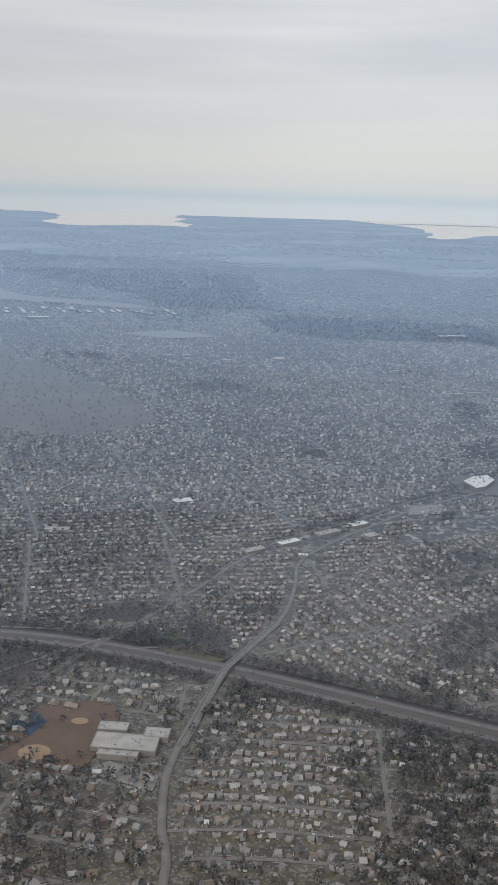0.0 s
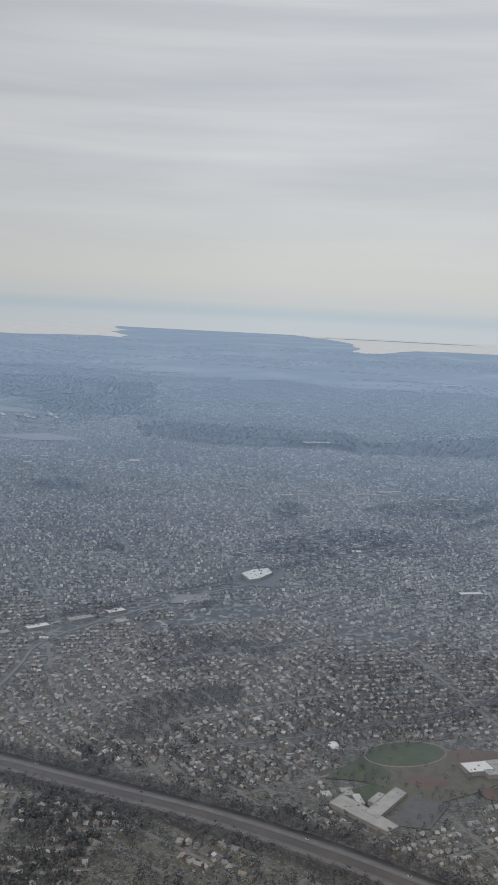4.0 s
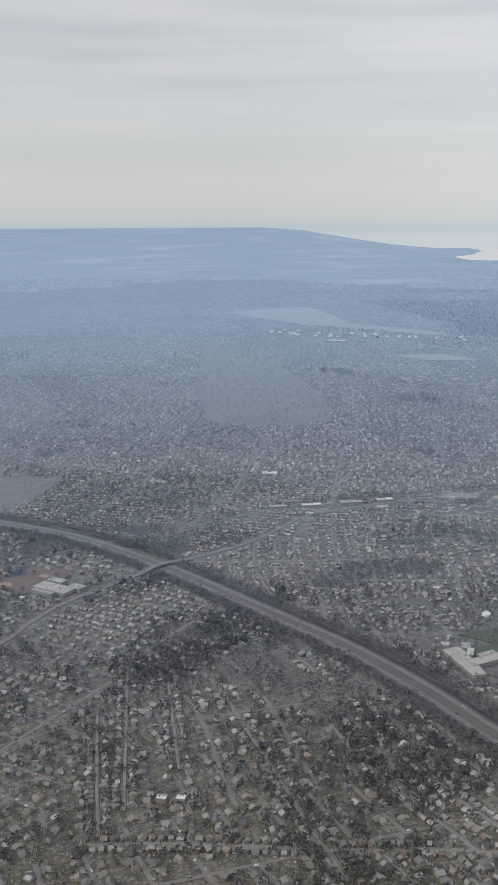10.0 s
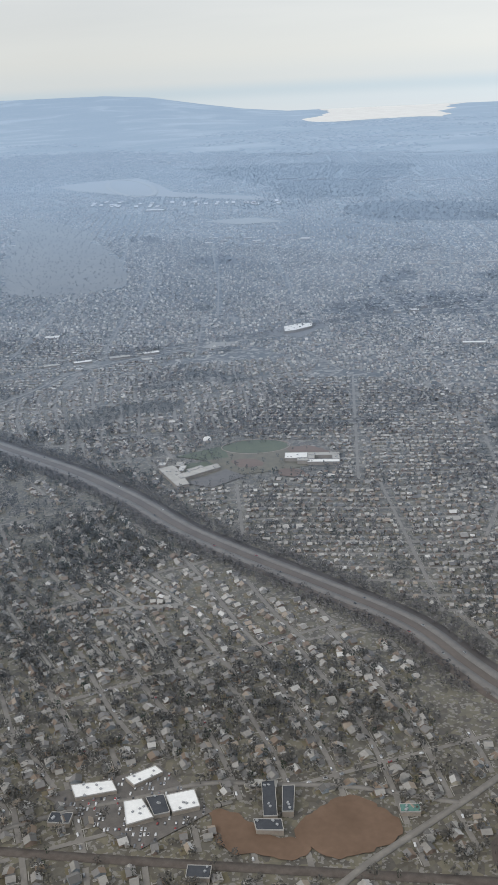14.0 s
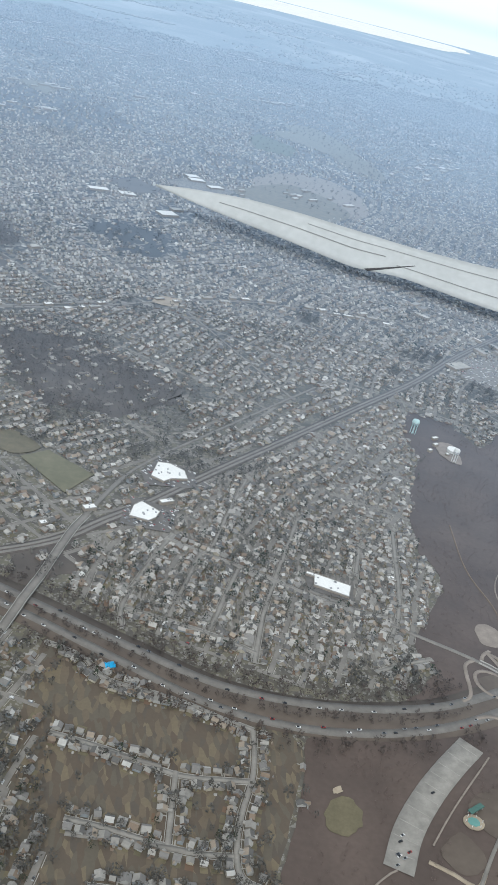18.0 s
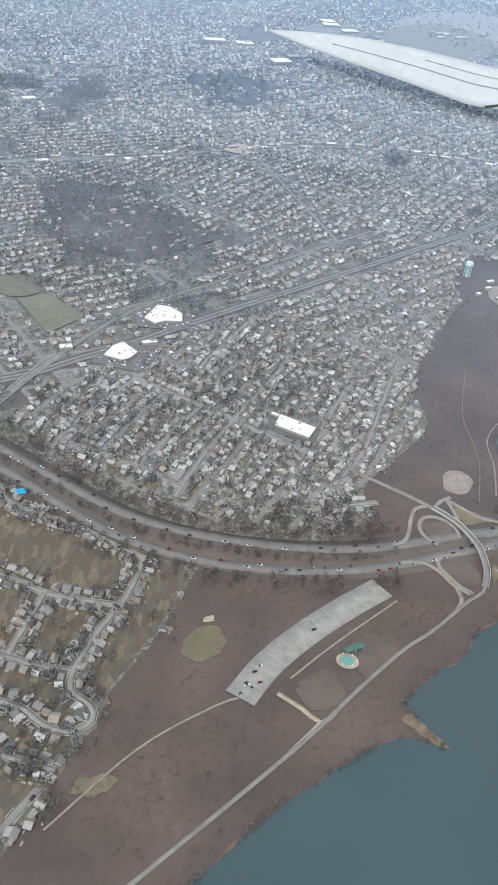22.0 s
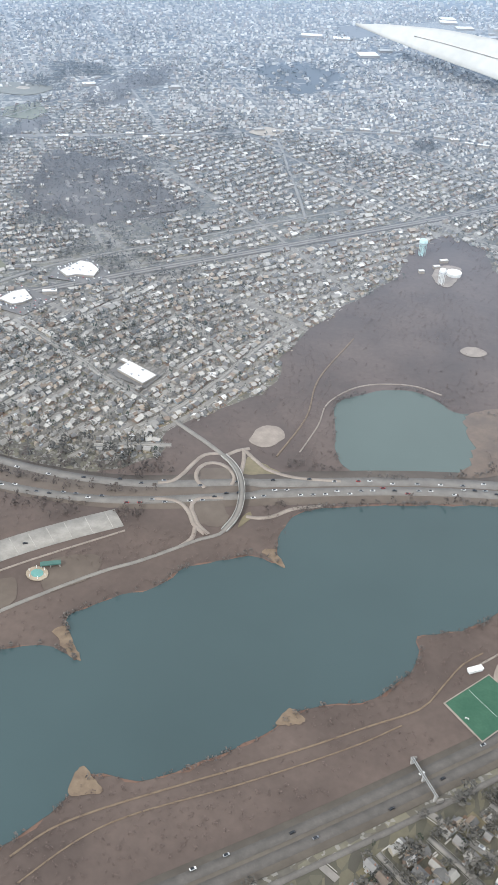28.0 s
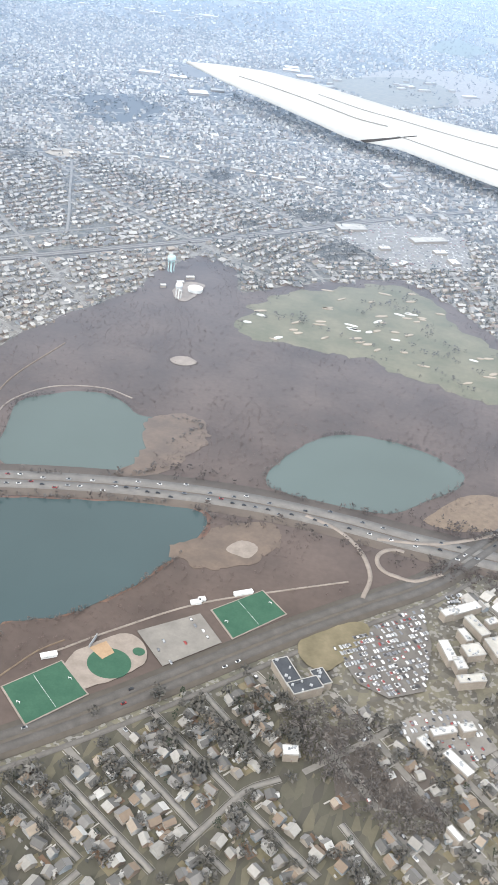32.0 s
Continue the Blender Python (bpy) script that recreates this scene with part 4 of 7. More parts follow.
                [(55.1, 176.2), (62.3, 172.5), (77.7, 165.7), (83, 162.5), (91.7, 159.2), (100.6, 157.4)], [(46.8, 149.5), (53.8, 147.8), (64.2, 144.4), (71, 141)], [(94, 139.5), (100.1, 142.8), (106.9, 145.5)], [(86.8, 192.4), (95.8, 187.8), (106.6, 179.1)],
                [(65.3, 175.3), (70.6, 192.2), (75.9, 207.6)], [(96.5, 171), (99.5, 182.2)],
                # beside the boulevard
                [(142.7, 58.8), (151.9, 54.1), (159.9, 50)], [(146.1, 62.8), (155.5, 57.2)], [(151.3, 67.9), (157.5, 64.5), (163, 60.2), (169.3, 56.7)], [(159.9, 72), (166.9, 67.6), (171.3, 65.6), (177.4, 62.4)], [(163.1, 79.1), (171.4, 73.8), (176.1, 71.2), (182.7, 68.2)],
                [(168.3, 83.5), (174.7, 80), (181, 75.9), (186.3, 74)], [(174.5, 91), (179.6, 88.8), (186.8, 85.4)], [(153.2, 53.9), (159.8, 62.3)], [(167.6, 68.1), (170.7, 74), (174.5, 80.2)], [(176.7, 62.7), (179.6, 68.4), (183.3, 74.3), (187.4, 84)],
                # east of them, by the hospital
                [(180.0, 94.7), (187.8, 90.7), (194.9, 87.1)], [(183.9, 102.1), (191.2, 98.0), (197.6, 94.3)], [(198.9, 92.2), (202.8, 90.2)], [(185.1, 109.3), (193.0, 104.8), (200.3, 100.5), (206.7, 96.9), (212.6, 93.7)], [(191.1, 114.7), (197.2, 110.4), (203.3, 106.5)], [(196.4, 90.1), (198.8, 96.0), (201.3, 101.8), (204.7, 105.2)], [(213.4, 101.7), (219.6, 96.6)],
                # west of the park
                [(32.9, 137.4), (39.5, 134.7), (44.1, 129.3), (56.0, 126.2), (62.9, 123.1), (68.4, 120.8)],
                [(35.4, 115.8), (42.6, 114.0), (49.1, 111.7), (56.2, 109.4), (67.4, 109.5)],
                [(38.7, 99.6), (45.2, 98.3), (51.1, 96.6), (56.9, 95.3), (63.2, 95.3)],
                [(68.4, 120.8), (67.3, 111.4), (64.6, 102.8), (63.2, 95.9), (63.7, 91.7), (66.9, 89.8), (67.8, 87.3), (65.4, 84.8), (61.7, 85.2), (57.7, 87.5), (51.3, 88.2), (42.4, 88.8)],
                [(43.6, 82.8), (48.0, 81.8), (53.2, 81.2), (58.5, 79.5), (65.2, 78.5)],
                [(55.0, 110.3), (53.3, 95.9)],
                # the western neighbourhood
                [(-234.2, 142.1), (-217.3, 133.7), (-204.7, 127.1), (-191.8, 120.7), (-178.3, 115.2), (-167.9, 110.8)], [(-221.6, 156.8), (-201.8, 147.8), (-184.8, 142.9), (-172, 139.9)], [(-277.4, 155.1), (-252.1, 135.7), (-232, 120.3)], [(-284.7, 148.4), (-252.4, 122.4), (-228.4, 103.1)],
                [(-225.8, 90.7), (-209.4, 106.8), (-192.4, 121.2), (-179.9, 133.7), (-164.5, 146.7)], [(-184.4, 127.5), (-170.1, 122.7), (-161.7, 119.9)], [(-174.6, 134.3), (-160.5, 129.6), (-152.5, 124.9)], [(-198.2, 156.7), (-183.7, 151.2), (-164.9, 147.4)], [(-263, 122.5), (-241.4, 106.3), (-225.2, 94.6)]]
HAND_STREETS = [smooth_line(q, 1.0) for q in HAND_STREETS]
WEST_OF_PARK = [(33, 138), (40, 140), (68, 127), (77, 121), (74, 105), (69, 90), (66, 77), (58, 70), (38, 80), (34, 110)]
close = inside(homes[:, 0], homes[:, 1], WEST_OF_PARK)
gone = inside(street_cells[:, 0], street_cells[:, 1], WEST_OF_PARK)
for line in HAND_STREETS:
    close |= near_line(homes[:, 0], homes[:, 1], line, 2.7)
    gone |= near_line(street_cells[:, 0], street_cells[:, 1], line, 3.0) | near_line(street_cells[:, 2], street_cells[:, 3], line, 1.5)
homes, street_cells = homes[~close], street_cells[~gone]
homes = homes[~((homes[:, 0] < -195) & (homes[:, 1] < 150) & (rnd.random(len(homes)) < 0.2))]          # empty plots
extra = []
for line in HAND_STREETS:
    step = np.concatenate([[0], np.cumsum(np.hypot(*np.diff(line, axis=0).T))])
    for side in (1, -1):
        for u in np.arange(0.9, step[-1], 1.5 if 135 < line[0, 1] < 200 and line[0, 0] > 30 else 2.05 if line[0, 0] > 130 else 1.75):
            x, y = np.interp(u, step, line[:, 0]), np.interp(u, step, line[:, 1])
            i = min(len(line) - 2, int(np.searchsorted(step, u)) - 1 if u > 0 else 0)
            a = math.atan2(*(line[i + 1] - line[i])[::-1])
            o = side * ((1.95 if x > 130 and y < 128 else 1.5) + rnd.uniform(-0.15, 0.35))
            extra.append((x - math.sin(a) * o, y + math.cos(a) * o, a + (0 if side > 0 else math.pi), 1.45 if 135 < y < 210 and x > 30 else 2.1 if x > 130 else 1.65, 0, 0.0))
extra = np.array(extra)
ok = np.ones(len(extra), bool)
for line in HAND_STREETS:
    ok &= ~near_line(extra[:, 0], extra[:, 1], line, 1.25)
for i in range(len(extra)):       # one house to a plot
    ok[i] &= not (np.hypot(extra[:i, 0] - extra[i, 0], extra[:i, 1] - extra[i, 1])[ok[:i]] < 1.2).any()
extra = extra[ok]
by_parkway = (extra[:, 0] > 36) & (extra[:, 0] < 72) & (extra[:, 1] < 137) & ~near_line(extra[:, 0], extra[:, 1], PARKWAY, 4.6) & ~inside(extra[:, 0], extra[:, 1], PARK)
homes = np.concatenate([homes, extra[~taken(extra[:, 0], extra[:, 1]) | by_parkway]])
HOSPITAL_WOOD = [(200.4, 115.4), (205.7, 119.6), (212.4, 118.2), (217.7, 110.9), (225.9, 108.9), (225.3, 103.5), (219.2, 102.6), (212.0, 106.6), (205.3, 109.4)]
homes = homes[~inside(homes[:, 0], homes[:, 1], HOSPITAL_WOOD)]
for k, line in enumerate(HAND_STREETS):
    ribbon("winding_street", line, 0.72 if line[0, 0] > 130 else 0.85, 0.136 + 0.0007 * k, M["pale_street" if line[0, 0] < 130 else "street"], "pale winding residential street", "street")
    for side in (1, -1):
        ribbon("pavement_edge", offset_line(line, side * (0.55 if line[0, 0] > 130 else 0.62)), 0.05 if line[0, 0] > 130 else 0.1, 0.096 + 0.0002 * k, M["street" if line[0, 0] > 130 else "drive"], "pale pavement edge along a winding street", "pavement")


def make_streets(cells):
    a, b, w = cells[:, :2], cells[:, 2:4], cells[:, 4:5]
    d = b - a
    d /= np.linalg.norm(d, axis=1, keepdims=True)
    n = np.stack([-d[:, 1], d[:, 0]], 1) * w / 2
    z = 0.075 + 0.01 * rnd.random((len(a), 1))
    v = np.stack([np.hstack([a - n, z]), np.hstack([b - n, z]), np.hstack([b + n, z]), np.hstack([a + n, z])], 1).reshape(-1, 3)
    return tagged(new("residential_street", raw_mesh("residential_street", v, np.arange(len(v)), np.full(len(a), 4), [M["street"]])),
                  "pale asphalt residential streets between houses", "street", "", "structure")


make_streets(street_cells)

# a gabled house: walls, gables and an overhanging roof, length 1 along x, width 1 along y
HV = np.array([(-.5, -.5, 0), (.5, -.5, 0), (.5, .5, 0), (-.5, .5, 0), (-.5, -.5, .62), (.5, -.5, .62), (.5, .5, .62), (-.5, .5, .62), (-.5, 0, 1), (.5, 0, 1),
               (-.54, -.58, .57), (.54, -.58, .57), (.54, 0, 1.03), (-.54, 0, 1.03), (-.54, .58, .57), (.54, .58, .57), (.54, 0, 1.03), (-.54, 0, 1.03)], np.float32)
HF = [(0, 1, 5, 4), (2, 3, 7, 6), (1, 2, 6, 9, 5), (3, 0, 4, 8, 7), (10, 11, 12, 13), (15, 14, 17, 16)]
HS = [0, 0, 0, 0, 1, 1]
# far off a house is its roof and gable ends
BV = np.array([(-.5, -.5, 0), (.5, -.5, 0), (.5, .5, 0), (-.5, .5, 0), (-.5, 0, 1), (.5, 0, 1), (-.5, -.5, 0), (-.5, .5, 0), (-.5, 0, 1), (.5, -.5, 0), (.5, .5, 0), (.5, 0, 1)], np.float32)
BF = [(0, 1, 5, 4), (2, 3, 4, 5), (7, 6, 8), (9, 10, 11)]
BS = [1, 1, 0, 0]


def scatter(name, base_v, base_f, slots, x, y, z, turn, size, mats, label, category):
    """Many copies of one small solid in one mesh."""
    n, m = len(x), len(base_v)
    if n == 0:
        return None
    c, s = np.cos(turn)[:, None], np.sin(turn)[:, None]
    lx, ly, lz = base_v[None, :, 0] * size[:, :1], base_v[None, :, 1] * size[:, 1:2], base_v[None, :, 2] * size[:, 2:3]
    v = np.stack([x[:, None] + lx * c - ly * s, y[:, None] + lx * s + ly * c, z[:, None] + lz], -1).reshape(-1, 3)
    flat = np.concatenate([np.array(f) for f in base_f])
    loops = (flat[None] + np.arange(n)[:, None] * m).ravel()
    sizes = np.tile([len(f) for f in base_f], n)
    return tagged(new(name, raw_mesh(name, v, loops, sizes, mats, np.tile(slots, n))), label, category, "", "stuff")


hx, hy, ht, hl, _, hf = homes.T
flip = rnd.random(len(hx)) < 0.35
house_scale = np.where((hy > 142) & (hf < 0.5), np.where(hx > 20, 1.2, 1.0), np.where((hx > 125) & (hy < 128), 0.86, 1.0))
size = np.stack([hl * rnd.uniform(0.5, 0.84, len(hx)), hl * rnd.uniform(0.5, 0.95, len(hx)), rnd.uniform(0.7, 1.05, len(hx)) * (0.55 + 0.25 * hl)], 1)
size[:, :2] *= house_scale[:, None]
size[(hy > 190) & (rnd.random(len(hx)) < 0.07), :2] *= 1.6          # shops, halls and blocks among the houses
NEAR_HOME = (hx > 130) & (hx < 214) & (hy > 34) & (hy < 108)
near_homes = np.flatnonzero(NEAR_HOME & (hf < 0.5))
near_homes = near_homes[np.argsort(hy[near_homes])][:295]
rest = np.ones(len(hx), bool); rest[near_homes] = False
d = np.hypot(hx - np.clip(hx, -260, 215), hy)
a, b = rest & (d <= 330), rest & (d > 330)
turn = ht + np.where(flip, math.pi / 2, 0) + rnd.normal(0, 0.14, len(hx)) * np.where(hx < -195, 2.2, 1.0)
# nearer rows take the darker roof colour
near_rows = a & (hy < 142)
a = a & ~near_rows
scatter("house_rows", HV, HF, HS, hx[near_rows], hy[near_rows], np.zeros(near_rows.sum()), turn[near_rows], size[near_rows], [M["wall"], M["darker_roof"]], "rows of darker shingle-roofed suburban houses", "houses")
scatter("house_rows", HV, HF, HS, hx[a], hy[a], np.zeros(a.sum()), turn[a], size[a], [M["wall"], M["roof"]], "rows of small gabled suburban houses", "houses")
scatter("far_house_rows", BV, BF, BS, hx[b], hy[b], np.zeros(b.sum()), turn[b], size[b] * np.where(hf[b] > 0.5, 1.3, 1.0)[:, None], [M["wall"], M["far_roof"]], "distant suburban houses with hipped roofs", "houses")
# a wing or porch across the front or back of most houses
wing_of = np.flatnonzero((d < 420) & rest & (rnd.random(len(hx)) < 0.75))
wu, wv = rnd.uniform(-0.3, 0.3, len(wing_of)) * size[wing_of, 0], rnd.choice([-1, 1], len(wing_of)) * size[wing_of, 1] * rnd.uniform(0.4, 0.62, len(wing_of))
for nm, mt, pick, lab in (("house_wings", "darker_roof", hy[wing_of] < 142, "shingled wings of darker-roofed houses"), ("house_wings", "roof", hy[wing_of] >= 142, "gabled wings and porches of small houses")):
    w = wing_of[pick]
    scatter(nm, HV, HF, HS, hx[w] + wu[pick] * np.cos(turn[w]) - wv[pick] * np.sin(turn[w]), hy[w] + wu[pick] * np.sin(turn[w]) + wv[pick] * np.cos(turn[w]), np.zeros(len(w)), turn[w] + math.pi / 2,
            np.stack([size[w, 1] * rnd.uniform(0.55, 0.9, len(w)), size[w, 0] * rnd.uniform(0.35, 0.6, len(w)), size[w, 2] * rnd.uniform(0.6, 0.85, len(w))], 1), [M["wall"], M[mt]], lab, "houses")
# sheds and garages behind the houses
sel = np.flatnonzero((d < 330) & (rnd.random(len(hx)) < np.where(hy > 140, 1.0, 0.55)))
su, sv = rnd.uniform(-0.5, 0.5, len(sel)) * hl[sel], rnd.uniform(0.55, 0.85, len(sel)) * hl[sel]
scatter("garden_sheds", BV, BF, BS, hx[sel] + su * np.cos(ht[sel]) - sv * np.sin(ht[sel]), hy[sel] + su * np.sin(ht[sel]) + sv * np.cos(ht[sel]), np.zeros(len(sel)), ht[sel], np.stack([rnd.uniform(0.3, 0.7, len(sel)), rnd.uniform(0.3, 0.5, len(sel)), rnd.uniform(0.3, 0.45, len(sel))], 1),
        [M["wall"], M["darker_roof"]], "small garages and sheds behind houses", "sheds")
# long bright store and works roofs along the distant main roads
rf = np.random.default_rng(77)
strips = [(-700, 1075, 14, 190), (-560, 1090, 12, 150), (-640, 1900, 6, 420), (-420, 1720, 8, 200), (-300, 1250, 20, 260), (-150, 1180, 25, 240), (40, 1150, 30, 260), (150, 970, 35, 160), (290, 800, 60, 220), (-900, 1500, 10, 330),
          (-1200, 1300, -20, 260), (-60, 1700, 20, 400), (300, 1500, 40, 380), (10, 790, 30, 120), (140, 560, 48, 110), (-260, 600, 25, 150), (-60, 640, 28, 140), (-480, 620, 30, 110), (-1100, 2000, 5, 420), (200, 2200, 25, 500), (-300, 2500, 10, 600), (160, 372, 48, 70), (185, 352, 120, 60)]
sx, sy, st, sw = [], [], [], []
for x, y, way, length in strips:
    n = int(length / 9)
    o = rf.uniform(-0.5, 0.5, n) * length
    q = rf.normal(0, 7 + length * 0.02, n)
    sx += list(x + o * math.cos(radians(way)) - q * math.sin(radians(way))); sy += list(y + o * math.sin(radians(way)) + q * math.cos(radians(way)))
    st += list(radians(way) + rf.normal(0, 0.1, n)); sw += list(rf.uniform(0.5, 1.3, n) * (1.5 + y * 0.0036))
sx, sy, st, sw = (np.array(q) for q in (sx, sy, st, sw))
CV = np.array([(-.5, -.5, 0), (.5, -.5, 0), (.5, .5, 0), (-.5, .5, 0), (-.5, -.5, 1), (.5, -.5, 1), (.5, .5, 1), (-.5, .5, 1)], np.float32)
CF = [(0, 1, 5, 4), (1, 2, 6, 5), (2, 3, 7, 6), (3, 0, 4, 7), (4, 5, 6, 7)]
scatter("distant_works", CV, CF, [0, 0, 0, 0, 1], sx, sy, np.zeros(len(sx)), st, np.stack([sw * 1.9, sw * rf.uniform(0.5, 1.0, len(sw)), 0.9 + rf.uniform(0, 0.3, len(sw))], 1), [M["masonry"], M["works_roof"]], "distant stores and works with white flat roofs", "buildings")
# the country beyond: large roofs and blocks in quarters
bx, by = rf.uniform(-2600, 1500, 26000), rf.uniform(900, 3000, 26000)
dens = np.array([noise.noise(Vector((x * 0.0022, y * 0.0028, 1.7))) + 0.5 * noise.noise(Vector((x * 0.007, y * 0.009, 8.7))) for x, y in zip(bx, by)])
m = in_view(bx, by, 60) & (dens + rf.normal(0, 0.12, len(bx)) > 0.06) & ~inside(bx, by, BAY) & ~inside(bx, by, SOUND) & ~inside(bx, by, FOREST) & ~inside(bx, by, BARE[-3])
bx, by = bx[m], by[m]
row = np.round((bx * math.sin(0.6) - by * math.cos(0.6)) / 14) * 14 - (bx * math.sin(0.6) - by * math.cos(0.6))
bx, by = bx + row * math.sin(0.6), by - row * math.cos(0.6)
bs = rf.uniform(2.2, 5.2, len(bx)) * (0.7 + by / 2600)
scatter("distant_quarters", BV, BF, BS, bx, by, np.zeros(len(bx)), 0.6 + rf.normal(0, 0.15, len(bx)), np.stack([bs * 1.3, bs * 0.8, np.full(len(bx), 1.6)], 1), [M["wall"], M["roof"]], "distant quarters of pale-roofed houses", "houses")


# ---- trees ----
def crown_template(seed, blades, fine=0.2, fat=0.46):
    """A leafless crown: a short trunk and many small slanting sprays of twigs in an uneven round."""
    r = np.random.default_rng(seed)
    v = [(-.04, 0, 0), (.04, 0, 0), (0, .03, .55), (0, -.04, 0), (0, .04, 0), (.03, 0, .55)] if blades > 5 else []
    f = [(0, 1, 2), (3, 4, 5)] if v else []
    for k in range(blades):
        h = r.uniform(0.28, 1.0)
        rad = 0.46 * math.sqrt(max(0.05, 1 - ((h - 0.55) / 0.5) ** 2)) * r.uniform(0.35, 1.1)
        t = r.uniform(0, 2 * math.pi)
        c = np.array([rad * math.cos(t), rad * math.sin(t), h])
        e1, e2 = r.normal(size=3), r.normal(size=3)
        e1 /= np.linalg.norm(e1); e2 -= e1 * (e1 @ e2); e2 /= np.linalg.norm(e2)
        w, l = r.uniform(0.6, 1.2) * fine * fat, r.uniform(0.7, 1.3) * fine
        b = len(v)
        v += [tuple(c - e1 * l), tuple(c + e2 * w), tuple(c + e1 * l), tuple(c - e2 * w)]
        f.append((b, b + 1, b + 2, b + 3))
    return np.array(v, np.float32), f


def plant(name, xs, ys, lo, hi, mat, label, seeds=3, blades=9, wide=1.0, fine=0.2, fat=0.46):
    r = np.random.default_rng(len(xs) + 5)
    pick = r.integers(0, seeds, len(xs))
    for s in range(seeds):
        m = pick == s
        if not m.any():
            continue
        v, f = crown_template(s + 31, blades, fine, fat)
        h = r.uniform(lo, hi, m.sum())
        sz = np.stack([h * r.uniform(0.7, 1.1, m.sum()) * wide, h * r.uniform(0.7, 1.1, m.sum()) * wide, h], 1)
        scatter(name, v, f, np.zeros(len(f), int), xs[m], ys[m], np.zeros(m.sum()), r.uniform(0, 6.28, m.sum()), sz, [mat], label, "trees")


def fill(poly, spacing, seed):
    p = np.asarray(poly, float)
    r = np.random.default_rng(seed)
    (x0, y0), (x1, y1) = p.min(0), p.max(0)
    gx, gy = np.meshgrid(np.arange(x0, x1, spacing), np.arange(y0, y1, spacing))
    gx, gy = gx.ravel() + r.uniform(-.6, .6, gx.size) * spacing, gy.ravel() + r.uniform(-.6, .6, gy.size) * spacing
    m = inside(gx, gy, p) & in_view(gx, gy, 10) & (gy > 22)
    return gx[m], gy[m]


# garden and street trees: every garden has one or two, in thicker and thinner quarters
r = np.random.default_rng(3)
own_lot = hl * (1 + 0.6 * hf)
reps = 5
tx = np.concatenate([hx + r.normal(0, 0.8 + 0.2 * k, len(hx)) * own_lot for k in range(reps)])
ty = np.concatenate([hy + r.normal(0, 0.8 + 0.2 * k, len(hx)) * own_lot for k in range(reps)])
th, td, rep = np.tile(hl, reps), np.tile(d, reps), np.repeat(np.arange(reps), len(hx))
clump = np.array([noise.noise(Vector((x * 0.035, y * 0.035, 0.5))) + 0.7 * noise.noise(Vector((x * 0.012, y * 0.012, 4.5))) for x, y in zip(tx, ty)])
thick = np.interp(tx, [-330, -200, -150, -30, 15, 38, 75, 115, 130, 174, 184], [0.6, 0.5, 0.42, 0.5, 0.42, 0.3, 0.3, 0.4, 0.8, 0.76, 0.4])
edge = np.interp(tx, [-330, -200, -150], [225, 195, 142])
want = np.where(td > 330, np.where(rep == 0, np.where(tx < -30, 0.5, 0.36), 0.0), np.where(td < edge, np.where(rep < 3, 1.0, 0.35) * thick, np.where(td < 185, np.where(rep < 3, 0.32, 0.08), np.where(rep < 1, 0.62, np.where(rep < 2, 0.35, 0.0)))))
m = (r.random(len(tx)) < want + np.where(td < 140, 0.4, np.where(tx < -30, 1.4, 0.9)) * clump * (want > 0)) & ~near_line(tx, ty, PARKWAY, 5) & ~((tx > 38) & (tx < 72) & (ty < 135) & (r.random(len(tx)) < 0.45)) & ~((tx > 195) & (ty < 125) & (r.random(len(tx)) < 0.3)) & (np.hypot(tx - 44.2, ty - 132.4) > 2.2) & (np.hypot(tx - 13.4, ty - 125.8) > 2.2)
# no tree stands in a street or on the tracks
for line, clear in ((RAILWAY, 2.0), (WEST_LINE, 0.9), (STORE_AVENUE, 0.7), (HILL_STREET, 0.5), (PALE_ROAD, 0.5), (TURNPIKE, 1.0), (DIAGONAL, 0.7), (SCHOOL_LINE, 0.5)):
    m &= ~near_line(tx, ty, line, clear)
paved = np.concatenate([street_cells[:, :2] * (1 - u) + street_cells[:, 2:4] * u for u in (0, 0.25, 0.5, 0.75)] + HAND_STREETS)
m &= ~np.isin(np.round(tx / 0.9) * 1e5 + np.round(ty / 0.9), np.round(paved[:, 0] / 0.9) * 1e5 + np.round(paved[:, 1] / 0.9))
tx, ty, th, td, edge = tx[m], ty[m], th[m], td[m], edge[m]
td = np.where((td < edge) & (td >= 140), 139, td)
ev = r.random(len(tx)) < np.where(tx > 130, 0.2, np.where(tx < -150, np.where(td < 240, 0.22, 0.1), np.where(td < 200, 0.14, 0.08)))
for lo_d, hi_d, blades, fine, wide in ((0, 100, 34, 0.125, 1.25), (100, 140, 18, 0.175, 1.15), (140, 200, 11, 0.2, 1.05), (200, 330, 6, 0.28, 1.05), (330, 3000, 3, 0.4, 1.15)):
    m = (td >= lo_d) & (td < hi_d)
    k = m & ~ev
    big = k & (th > 2.25) & (tx > 120)
    far_side = ~big & ~((tx > 130) & (td < 140))
    west = far_side & (tx < -30) & (hi_d > 180) & (hi_d < 1000)
    plant("garden_trees", tx[k & west], ty[k & west], 0.8, 1.8, M["twig" if hi_d < 220 else "wood_twig"], "dark bare garden trees between western houses", 3, blades + 2, wide * 1.1, fine, 0.55)
    far_side &= ~west
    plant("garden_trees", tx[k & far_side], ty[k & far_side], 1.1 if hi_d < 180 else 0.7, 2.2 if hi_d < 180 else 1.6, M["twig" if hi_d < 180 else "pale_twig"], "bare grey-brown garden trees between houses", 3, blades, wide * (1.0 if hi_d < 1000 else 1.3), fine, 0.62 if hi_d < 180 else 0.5)
